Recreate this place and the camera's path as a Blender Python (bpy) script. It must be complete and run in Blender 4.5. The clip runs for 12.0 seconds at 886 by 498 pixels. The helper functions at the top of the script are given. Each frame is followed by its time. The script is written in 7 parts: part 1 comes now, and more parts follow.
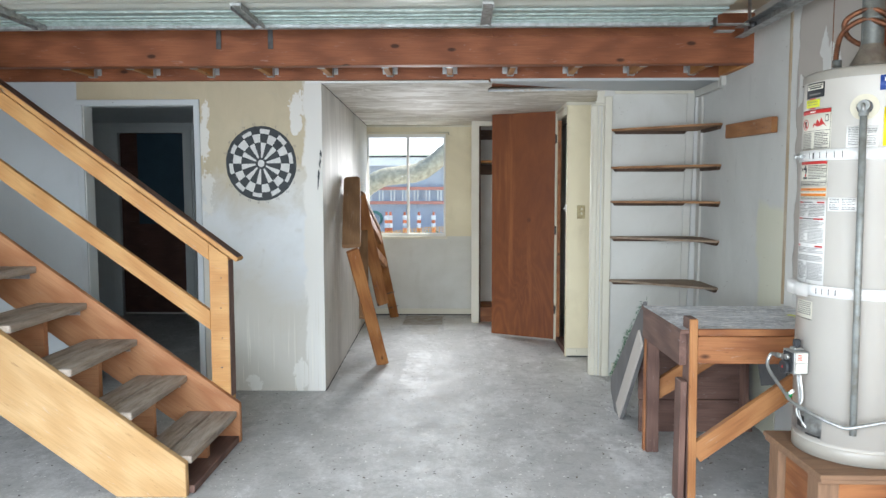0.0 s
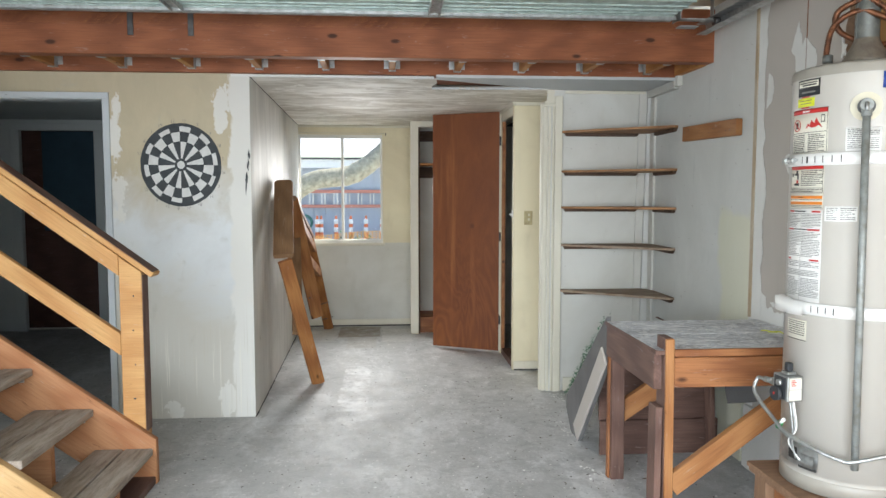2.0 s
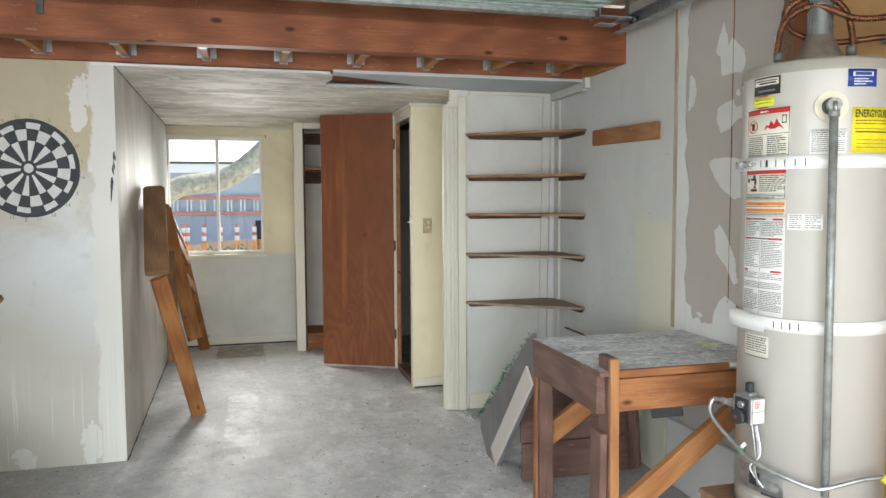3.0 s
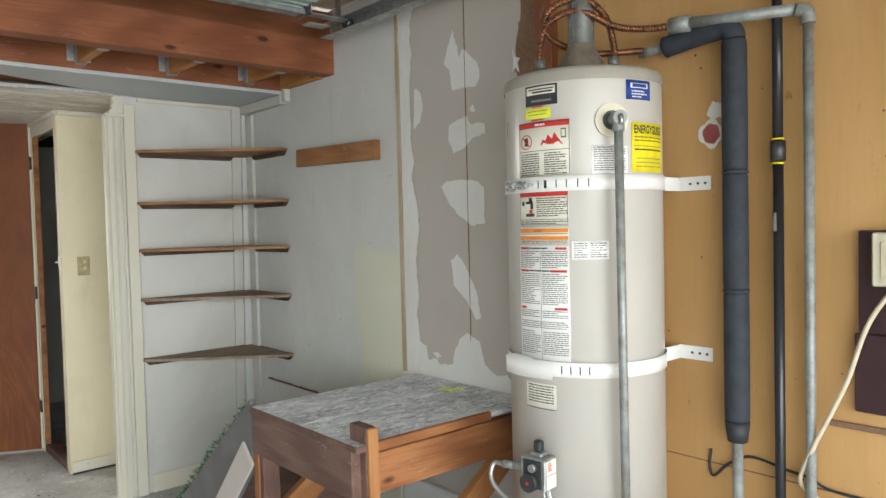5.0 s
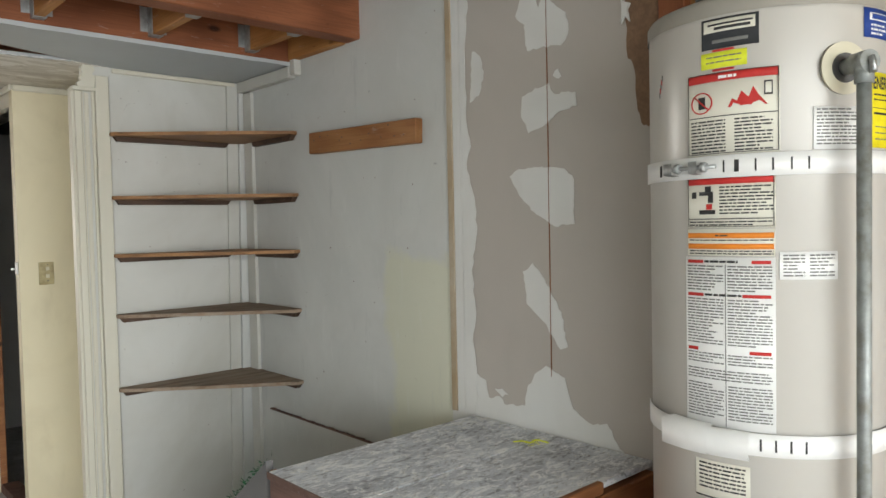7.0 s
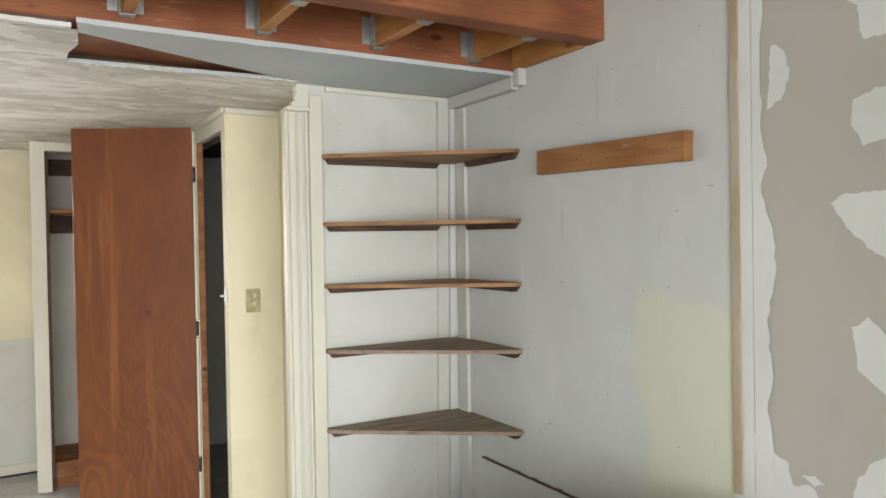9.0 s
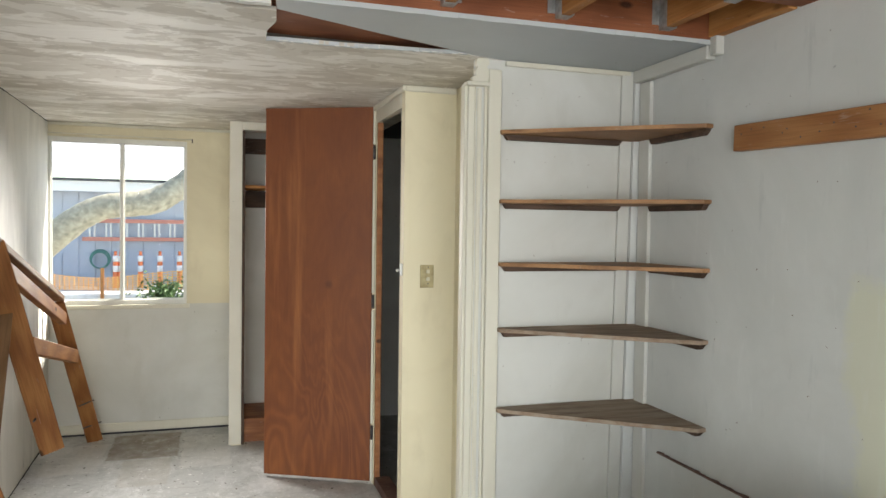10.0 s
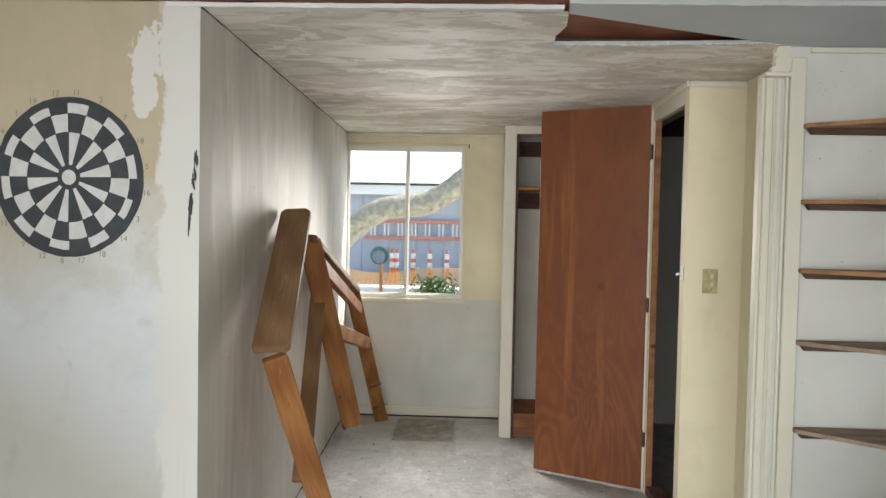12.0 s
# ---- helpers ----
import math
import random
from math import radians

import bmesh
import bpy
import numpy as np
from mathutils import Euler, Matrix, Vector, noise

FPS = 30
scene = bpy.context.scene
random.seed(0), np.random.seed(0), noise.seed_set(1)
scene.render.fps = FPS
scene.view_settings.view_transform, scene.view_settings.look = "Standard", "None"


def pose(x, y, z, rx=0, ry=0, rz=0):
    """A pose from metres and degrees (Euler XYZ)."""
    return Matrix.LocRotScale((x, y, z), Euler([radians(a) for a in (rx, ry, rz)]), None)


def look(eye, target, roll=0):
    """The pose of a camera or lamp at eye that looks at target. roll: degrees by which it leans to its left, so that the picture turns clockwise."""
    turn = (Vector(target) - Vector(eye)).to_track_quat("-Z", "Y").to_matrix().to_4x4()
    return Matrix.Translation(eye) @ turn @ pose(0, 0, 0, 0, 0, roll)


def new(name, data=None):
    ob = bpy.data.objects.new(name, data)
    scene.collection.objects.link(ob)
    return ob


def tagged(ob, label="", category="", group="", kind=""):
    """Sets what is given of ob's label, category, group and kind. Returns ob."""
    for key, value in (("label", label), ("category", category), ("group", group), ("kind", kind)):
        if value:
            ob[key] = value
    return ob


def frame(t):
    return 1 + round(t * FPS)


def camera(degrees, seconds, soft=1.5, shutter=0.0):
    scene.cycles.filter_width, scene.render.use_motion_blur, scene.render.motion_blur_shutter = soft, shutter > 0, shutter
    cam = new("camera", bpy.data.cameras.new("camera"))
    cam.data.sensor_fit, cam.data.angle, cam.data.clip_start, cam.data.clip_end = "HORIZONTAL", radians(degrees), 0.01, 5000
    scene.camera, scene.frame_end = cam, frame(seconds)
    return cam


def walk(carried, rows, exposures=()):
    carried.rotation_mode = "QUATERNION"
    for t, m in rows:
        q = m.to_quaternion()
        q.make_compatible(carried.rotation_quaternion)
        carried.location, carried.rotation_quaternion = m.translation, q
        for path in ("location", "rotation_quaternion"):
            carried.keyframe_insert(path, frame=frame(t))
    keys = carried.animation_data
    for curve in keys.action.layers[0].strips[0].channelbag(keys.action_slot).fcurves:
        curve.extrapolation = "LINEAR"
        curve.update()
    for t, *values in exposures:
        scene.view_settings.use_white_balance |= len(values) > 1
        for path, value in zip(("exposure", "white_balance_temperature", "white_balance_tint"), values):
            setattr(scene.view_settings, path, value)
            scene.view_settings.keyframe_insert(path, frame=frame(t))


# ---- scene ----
cam = camera(62.8, 12.0)
PATH = [
    (0, (0.937, -5.049, 1.409), (0.897, -3.055, 1.252), -0.1),
    (0.5, (0.886, -5.022, 1.408), (0.862, -3.028, 1.249), -0.4),
    (1, (0.873, -4.962, 1.398), (0.892, -2.97, 1.227), -0.4),
    (1.5, (0.869, -4.817, 1.396), (0.953, -2.825, 1.232), -0.2),
    (2, (0.85, -4.656, 1.425), (1.003, -2.667, 1.275), 0.0),
    (2.5, (0.783, -4.472, 1.425), (1.087, -2.5, 1.29), -0.0),
    (2.7, (0.724, -4.377, 1.436), (1.114, -2.42, 1.3), -0.1),
    (4.3, (0.683, -3.806, 1.418), (1.644, -2.055, 1.329), -1.4),
    (4.5, (0.69, -3.741, 1.434), (1.753, -2.049, 1.353), -1.6),
    (5, (0.764, -3.591, 1.445), (2.072, -2.081, 1.372), -1.4),
    (5.5, (0.843, -3.434, 1.458), (2.228, -1.993, 1.369), -0.6),
    (6, (0.882, -3.278, 1.458), (2.298, -1.868, 1.367), -0.9),
    (6.5, (0.922, -3.096, 1.444), (2.364, -1.714, 1.34), -1.0),
    (7, (0.99, -2.887, 1.451), (2.344, -1.417, 1.377), -1.2),
    (9, (0.991, -2.376, 1.521), (2.009, -0.655, 1.492), -1.0),
    (9.5, (0.992, -2.329, 1.496), (1.81, -0.505, 1.462), 0.2),
    (10, (0.985, -2.298, 1.482), (1.588, -0.392, 1.42), 0.8),
    (10.5, (0.95, -2.293, 1.487), (1.356, -0.336, 1.414), 0.8),
    (11, (0.922, -2.289, 1.475), (1.156, -0.304, 1.399), 0.8),
    (11.5, (0.892, -2.296, 1.479), (0.947, -0.298, 1.407), 0.8),
    (12, (0.88, -2.298, 1.484), (0.798, -0.301, 1.412), 1.1),
]
walk(cam, [(t, look(e, g, r)) for t, e, g, r in PATH], exposures=[(0, 1.33, 6150, 9), (2.2, 1.26, 6450, 9), (3.5, 1.23, 6650, 9), (5, 1.18, 6700, 8), (7, 1.06, 6800, 9), (9, 1.62, 6800, 9), (9.5, 1.43, 6800, 9), (10, 1.38, 6800, 9), (10.5, 1.36, 6800, 9), (12, 1.17, 6800, 10)])

# ---- world and large lights ----
world = bpy.data.worlds.new("world")
scene.world = world
world.use_nodes = True
wn = world.node_tree.nodes
sky = wn.new("ShaderNodeTexSky")
sky.sky_type = "NISHITA"
sky.sun_disc = False
SUN_DIR = Vector((0.80, 0.42, 1.0)).normalized()
sky.sun_elevation = math.asin(SUN_DIR.z)
sky.sun_rotation = math.atan2(SUN_DIR.x, SUN_DIR.y)
world.node_tree.links.new(sky.outputs[0], wn["Background"].inputs[0])
wn["Background"].inputs[1].default_value = 0.15

sun = new("sun", bpy.data.lights.new("sun", "SUN"))
sun.data.energy, sun.data.angle, sun.data.color = 5.0, radians(0.5), (1.0, 0.95, 0.88)
sun.matrix_world = look((0, 0, 20), Vector((0, 0, 20)) - SUN_DIR)

opening_light = new("garage_opening_light", bpy.data.lights.new("garage_opening_light", "AREA"))
opening_light.data.shape, opening_light.data.size, opening_light.data.size_y = "RECTANGLE", 4.8, 1.9
opening_light.data.energy, opening_light.data.color = 92, (0.95, 0.985, 1.02)
opening_light.data.spread = radians(126)
opening_light.matrix_world = look((0.0, -5.74, 1.24), (0.42, -4.0, 0.05))

window_light = new("window_opening_light", bpy.data.lights.new("window_opening_light", "AREA"))
window_light.data.shape, window_light.data.size, window_light.data.size_y = "RECTANGLE", 0.50, 0.80
window_light.data.energy, window_light.data.color = 8.5, (1.0, 0.98, 0.95)
window_light.matrix_world = look((0.52, 2.99, 1.50), (1.05, 0.4, 0.50))
window_light.data.spread = radians(106)


# ---- materials ----
class Nodes:
    def __init__(self, name, rough=0.8, metal=0.0, spec=0.5):
        self.m = bpy.data.materials.new(name)
        self.m.use_nodes = True
        self.t = self.m.node_tree
        self.b = self.t.nodes["Principled BSDF"]
        self.b.inputs["Roughness"].default_value = rough
        self.b.inputs["Metallic"].default_value = metal
        self.b.inputs["Specular IOR Level"].default_value = spec
        self.coord = self.t.nodes.new("ShaderNodeTexCoord").outputs["Object"]
        self.info = self.t.nodes.new("ShaderNodeObjectInfo").outputs["Random"]

    def link(self, a, b):
        self.t.links.new(a, b)

    def node(self, kind, **ins):
        n = self.t.nodes.new(kind)
        for k, v in ins.items():
            if hasattr(v, "is_linked"):
                self.link(v, n.inputs[k])
            else:
                n.inputs[k].default_value = v
        return n

    def space(self, scale=(1, 1, 1), random_shift=False):
        n = self.t.nodes.new("ShaderNodeMapping")
        n.inputs["Scale"].default_value = scale
        self.link(self.coord, n.inputs["Vector"])
        if random_shift:
            mul = self.t.nodes.new("ShaderNodeMath")
            mul.operation = "MULTIPLY"
            mul.inputs[1].default_value = 37.0
            self.link(self.info, mul.inputs[0])
            self.link(mul.outputs[0], n.inputs["Location"])
        return n.outputs[0]

    def noise(self, space, scale=5.0, detail=4.0, rough=0.55, distort=0.0):
        n = self.node("ShaderNodeTexNoise", Vector=space, Scale=scale, Detail=detail, Roughness=rough, Distortion=distort)
        return n.outputs["Fac"]

    def ramp(self, fac, stops):
        n = self.t.nodes.new("ShaderNodeValToRGB")
        e = n.color_ramp.elements
        while len(e) < len(stops):
            e.new(0.5)
        for el, (p, c) in zip(e, stops):
            el.position = p
            el.color = (*c, 1) if len(c) == 3 else c
        self.link(fac, n.inputs[0])
        return n.outputs[0]

    def mask(self, fac, lo, hi):
        n = self.t.nodes.new("ShaderNodeMapRange")
        n.inputs["From Min"].default_value, n.inputs["From Max"].default_value = lo, hi
        self.link(fac, n.inputs[0])
        return n.outputs[0]

    def mix(self, fac, a, b, mode="MIX"):
        n = self.t.nodes.new("ShaderNodeMix")
        n.data_type, n.blend_type = "RGBA", mode
        for s, v in ((0, fac), (6, a), (7, b)):
            if hasattr(v, "is_linked"):
                self.link(v, n.inputs[s])
            else:
                n.inputs[s].default_value = v if s == 0 else (*v, 1)
        return n.outputs[2]

    def math(self, op, a, b=0.0):
        n = self.t.nodes.new("ShaderNodeMath")
        n.operation = op
        for i, v in enumerate((a, b)):
            if hasattr(v, "is_linked"):
                self.link(v, n.inputs[i])
            else:
                n.inputs[i].default_value = v
        return n.outputs[0]

    def axis(self, i):
        n = self.t.nodes.new("ShaderNodeSeparateXYZ")
        self.link(self.coord, n.inputs[0])
        return n.outputs[i]

    def done(self, color, height=None, bump=0.2, dist=0.004, rough=None):
        if hasattr(color, "is_linked"):
            self.link(color, self.b.inputs["Base Color"])
        else:
            self.b.inputs["Base Color"].default_value = (*color, 1)
        if height is not None:
            n = self.node("ShaderNodeBump", Strength=bump, Distance=dist, Height=height)
            self.link(n.outputs[0], self.b.inputs["Normal"])
        if rough is not None:
            self.link(rough, self.b.inputs["Roughness"])
        return self.m


def paint(name, base, dirt, amount=0.5, rough=0.7, bump=0.15, streak=(1, 1, 0.35), spots=True):
    """Old wall paint: broad clouds, upright smears, small dark specks."""
    n = Nodes(name, rough, spec=0.35)
    big = n.noise(n.space(), 1.3, 5, 0.6, 0.6)
    smear = n.noise(n.space(streak), 7, 5, 0.6)
    fine = n.noise(n.space(), 90, 3)
    c = n.mix(n.math("MULTIPLY", n.mask(big, 0.42, 0.75), amount), base, dirt)
    c = n.mix(n.math("MULTIPLY", n.mask(smear, 0.58, 0.8), amount * 0.6), c, dirt)
    if spots:
        speck = n.noise(n.space(), 52, 1, 0.3)
        c = n.mix(n.mask(speck, 0.83, 0.85), c, [v * 0.4 for v in dirt])
    return n.done(c, n.math("ADD", n.math("MULTIPLY", fine, 0.3), smear), bump, 0.003)


def wood(name, light, dark, rough=0.65, grain=1.0, dust=None, knots=True, spec=0.3):
    """Sawn timber, grain along the piece's own x axis."""
    n = Nodes(name, rough, spec=spec)
    sp = n.space((0.55, 7 * grain, 7 * grain), True)
    warp = n.noise(sp, 2.2, 3, 0.5, 0.8)
    fine = n.noise(n.space((3.0, 90, 90), True), 2.0, 4, 0.6)
    wv = n.node("ShaderNodeTexWave", Vector=sp, Scale=1.6, Distortion=7.0, Detail=3.0)
    wv.inputs["Detail Scale"].default_value = 1.2
    g = n.math("ADD", n.math("MULTIPLY", wv.outputs["Fac"], 0.45), n.math("MULTIPLY", warp, 0.55))
    c = n.mix(n.mask(g, 0.2, 0.85), light, dark)
    c = n.mix(n.math("MULTIPLY", n.mask(fine, 0.45, 0.75), 0.45), c, [v * 0.55 for v in dark])
    broad = n.noise(n.space((1, 2, 2), True), 2.0, 3)
    c = n.mix(n.math("MULTIPLY", n.mask(broad, 0.5, 0.8), 0.35), c, [v * 0.7 for v in dark])
    if knots:
        v = n.node("ShaderNodeTexVoronoi", Vector=n.space((1.0, 2.2, 2.2), True), Scale=3.4)
        c = n.mix(n.mask(v.outputs["Distance"], 0.12, 0.065), c, [x * 0.3 for x in dark])
    scuff = n.noise(n.space((5, 26, 26), True), 2.2, 5, 0.7, 0.6)
    c = n.mix(n.math("MULTIPLY", n.mask(scuff, 0.62, 0.68), 0.4), c, [0.5 * v + 0.22 for v in light])
    c = n.mix(n.math("MULTIPLY", n.mask(scuff, 0.36, 0.31), 0.55), c, [v * 0.45 for v in dark])
    if dust:
        d = n.noise(n.space((0.8, 5, 5), True), 5, 8, 0.75, 0.3)
        c = n.mix(n.math("MULTIPLY", n.mask(d, 0.38, 0.6), 0.85), c, dust)
    return n.done(c, n.math("ADD", fine, g), 0.25, 0.0015)


def plywood(name, light, dark, vertical=True, rough=0.6, dirt=0.4, patch=0.75):
    """Veneer: long soft cathedral grain with football-shaped patches."""
    n = Nodes(name, rough, spec=0.3)
    sp = n.space((1.5, 1.5, 0.22) if vertical else (0.3, 2, 2))
    w = n.noise(sp, 2.6, 2, 0.45, 1.2)
    rings = n.math("SINE", n.math("MULTIPLY", w, 70.0))
    fine = n.noise(n.space((40, 40, 2.5) if vertical else (2.5, 40, 40)), 3.0, 4)
    c = n.mix(n.mask(rings, -1.0, 1.0), light, [a * 0.75 + b * 0.25 for a, b in zip(light, dark)])
    c = n.mix(n.math("MULTIPLY", n.mask(fine, 0.4, 0.75), 0.5), c, dark)
    big = n.noise(n.space(), 1.6, 5, 0.65)
    c = n.mix(n.math("MULTIPLY", n.mask(big, 0.45, 0.8), dirt), c, dark)
    spot = n.noise(n.space(), 16, 3, 0.6, 0.4)
    c = n.mix(n.mask(spot, patch, patch + 0.03), c, [x * 0.25 for x in dark])
    return n.done(c, n.math("ADD", fine, n.math("MULTIPLY", rings, 0.2)), 0.2, 0.001)


def metal(name, color, rough=0.4, rust=None, amount=0.5, metallic=0.9):
    n = Nodes(name, rough, metallic)
    a = n.noise(n.space(), 22, 5, 0.65)
    b = n.noise(n.space(), 140, 3)
    c = n.mix(n.mask(a, 0.35, 0.7), color, [v * 0.6 for v in color])
    if rust:
        c = n.mix(n.math("MULTIPLY", n.mask(a, 0.5, 0.68), amount), c, rust)
    return n.done(c, b, 0.15, 0.0008, n.mask(a, -0.6, 1.6))


def plain(name, color, rough=0.6, spec=0.4, metallic=0.0, bump=0.1, vary=0.12, scale=30):
    n = Nodes(name, rough, metallic, spec)
    a = n.noise(n.space((1, 1, 1), True), scale, 4, 0.6)
    c = n.mix(n.mask(a, 0.3, 0.75), color, [v * (1 - 2 * vary) for v in color])
    return n.done(c, a, bump, 0.001)


def concrete():
    n = Nodes("concrete_floor", 0.6, spec=0.4)
    s = n.space()
    big = n.noise(s, 0.8, 6, 0.62, 0.6)
    mid = n.noise(s, 3.2, 9, 0.72, 0.6)
    blot = n.noise(n.space((1, 1.4, 1)), 7.5, 8, 0.75, 1.0)
    fine = n.noise(s, 55, 5, 0.65)
    dust = n.noise(n.space((1.3, 0.8, 1)), 2.1, 13, 0.8, 0.0)
    c = n.ramp(big, [(0.32, (0.42, 0.42, 0.41)), (0.5, (0.54, 0.54, 0.525)), (0.68, (0.63, 0.63, 0.615))])
    c = n.mix(n.math("MULTIPLY", n.mask(mid, 0.40, 0.64), 0.45), (0.40, 0.405, 0.40), c)
    c = n.mix(n.math("MULTIPLY", n.mask(blot, 0.50, 0.36), 0.45), c, (0.22, 0.225, 0.22))
    c = n.mix(n.math("MULTIPLY", n.mask(dust, 0.48, 0.68), 0.75), c, (0.76, 0.77, 0.77))
    c = n.mix(n.math("MULTIPLY", n.mask(blot, 0.60, 0.74), 0.55), c, (0.66, 0.66, 0.645))
    scuffed = n.noise(n.space((1.0, 0.7, 1)), 4.5, 11, 0.78, 0.2)
    c = n.mix(n.math("MULTIPLY", n.mask(scuffed, 0.565, 0.62), 0.5), c, (0.74, 0.745, 0.745))
    c = n.mix(n.math("MULTIPLY", n.mask(scuffed, 0.42, 0.37), 0.4), c, (0.30, 0.305, 0.305))
    c = n.mix(n.math("MULTIPLY", n.mask(fine, 0.35, 0.7), 0.25), c, (0.24, 0.24, 0.235))
    # patches where an old covering wore off by the alcove window; paler ones towards the room
    x, y = n.axis(0), n.axis(1)
    ragged = n.noise(s, 9.0, 8, 0.7)
    wob = n.math("MULTIPLY", n.math("SUBTRACT", ragged, 0.5), 0.07)
    xw, yw = n.math("ADD", x, wob), n.math("SUBTRACT", y, wob)
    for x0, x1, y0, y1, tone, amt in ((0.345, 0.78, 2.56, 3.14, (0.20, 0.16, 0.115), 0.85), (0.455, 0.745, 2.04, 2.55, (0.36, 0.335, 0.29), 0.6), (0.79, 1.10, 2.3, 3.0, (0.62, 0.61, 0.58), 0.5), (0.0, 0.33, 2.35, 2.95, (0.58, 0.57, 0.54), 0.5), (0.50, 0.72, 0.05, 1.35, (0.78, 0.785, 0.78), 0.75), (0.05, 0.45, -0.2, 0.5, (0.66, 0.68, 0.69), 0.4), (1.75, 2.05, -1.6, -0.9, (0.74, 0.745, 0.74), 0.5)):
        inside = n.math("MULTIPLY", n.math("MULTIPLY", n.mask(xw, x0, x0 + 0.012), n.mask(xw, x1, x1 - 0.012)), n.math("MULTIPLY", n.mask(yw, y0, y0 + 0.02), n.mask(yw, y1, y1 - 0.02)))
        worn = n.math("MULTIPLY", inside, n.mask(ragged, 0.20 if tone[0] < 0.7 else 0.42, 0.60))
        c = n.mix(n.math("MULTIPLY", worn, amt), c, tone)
    speck = n.noise(s, 46, 2, 0.4)
    c = n.mix(n.mask(speck, 0.70, 0.73), c, (0.75, 0.75, 0.72))
    dark = n.noise(n.space((1.05, 1.05, 1)), 33, 2, 0.4)
    c = n.mix(n.mask(dark, 0.705, 0.73), c, (0.06, 0.05, 0.04))
    r = n.mask(mid, -0.4, 1.1)
    return n.done(c, n.math("ADD", mid, n.math("MULTIPLY", fine, 0.35)), 0.35, 0.004, r)


def dusty_top():
    """Grey painted board under pale dust, brushed paint smears and crumbs."""
    n = Nodes("dusty_bench_top", 0.85, spec=0.25)
    a = n.noise(n.space((0.8, 1.2, 1)), 5, 10, 0.75, 0.8)
    b = n.noise(n.space((0.7, 1.5, 1)), 26, 8, 0.75, 0.8)
    d = n.noise(n.space((1, 1.6, 1)), 75, 5, 0.7)
    c = n.mix(n.mask(a, 0.36, 0.62), (0.42, 0.44, 0.48), (0.74, 0.77, 0.81))
    c = n.mix(n.math("MULTIPLY", n.mask(b, 0.53, 0.56), 0.9), c, (0.90, 0.91, 0.92))
    c = n.mix(n.math("MULTIPLY", n.mask(b, 0.445, 0.41), 0.7), c, (0.22, 0.22, 0.235))
    c = n.mix(n.math("MULTIPLY", n.mask(d, 0.60, 0.63), 0.6), c, (0.30, 0.25, 0.20))
    c = n.mix(n.math("MULTIPLY", n.mask(d, 0.38, 0.33), 0.9), c, (0.86, 0.87, 0.87))
    return n.done(c, n.math("ADD", a, b), 0.5, 0.003)


def door_plywood():
    """Rotary-cut red fir: cathedral rings strong at the foot, pale streak in the middle, a few knots."""
    n = Nodes("red_brown_door_plywood", 0.5, spec=0.4)
    z = n.axis(2)
    sp = n.space((2.2, 2.2, 0.55))
    w = n.noise(sp, 1.5, 3, 0.5, 0.9)
    rings = n.math("SINE", n.math("MULTIPLY", n.math("ADD", w, n.math("MULTIPLY", z, 0.16)), 95.0))
    low = n.mask(z, 1.2, 0.1)
    fine = n.noise(n.space((55, 55, 2.2)), 3.0, 5, 0.65)
    cloud = n.noise(n.space((1.5, 1.5, 0.8)), 2.4, 6, 0.65, 0.5)
    c = n.mix(n.mask(cloud, 0.3, 0.7), (0.140, 0.039, 0.011), (0.205, 0.064, 0.016))
    c = n.mix(n.math("MULTIPLY", n.mask(rings, 0.0, 1.0), n.math("ADD", n.math("MULTIPLY", low, 0.26), 0.05)), c, (0.31, 0.105, 0.026))
    c = n.mix(n.math("MULTIPLY", n.mask(rings, -0.2, -1.0), n.math("ADD", n.math("MULTIPLY", low, 0.26), 0.05)), c, (0.12, 0.030, 0.012))
    streak = n.noise(n.space((6, 6, 0.35)), 1.3, 3, 0.5)
    c = n.mix(n.math("MULTIPLY", n.mask(streak, 0.60, 0.72), 0.5), c, (0.42, 0.17, 0.05))
    c = n.mix(n.math("MULTIPLY", n.mask(fine, 0.45, 0.75), 0.5), c, (0.125, 0.034, 0.010))
    v = n.node("ShaderNodeTexVoronoi", Vector=n.space((1, 1, 0.85)), Scale=2.3)
    c = n.mix(n.math("MULTIPLY", n.mask(v.outputs["Distance"], 0.075, 0.025), 0.85), c, (0.06, 0.016, 0.008))
    flame = n.math("SUBTRACT", 1.0, n.math("ABSOLUTE", n.math("DIVIDE", n.math("SUBTRACT", n.math("ADD", n.axis(0), n.math("MULTIPLY", cloud, 0.16)), 1.74), 0.07)))
    c = n.mix(n.math("MULTIPLY", n.mask(flame, 0.0, 1.0), n.math("MULTIPLY", n.mask(z, 1.75, 1.2), 0.42)), c, (0.46, 0.19, 0.045))
    return n.done(c, n.math("ADD", fine, n.math("MULTIPLY", rings, 0.25)), 0.25, 0.001)


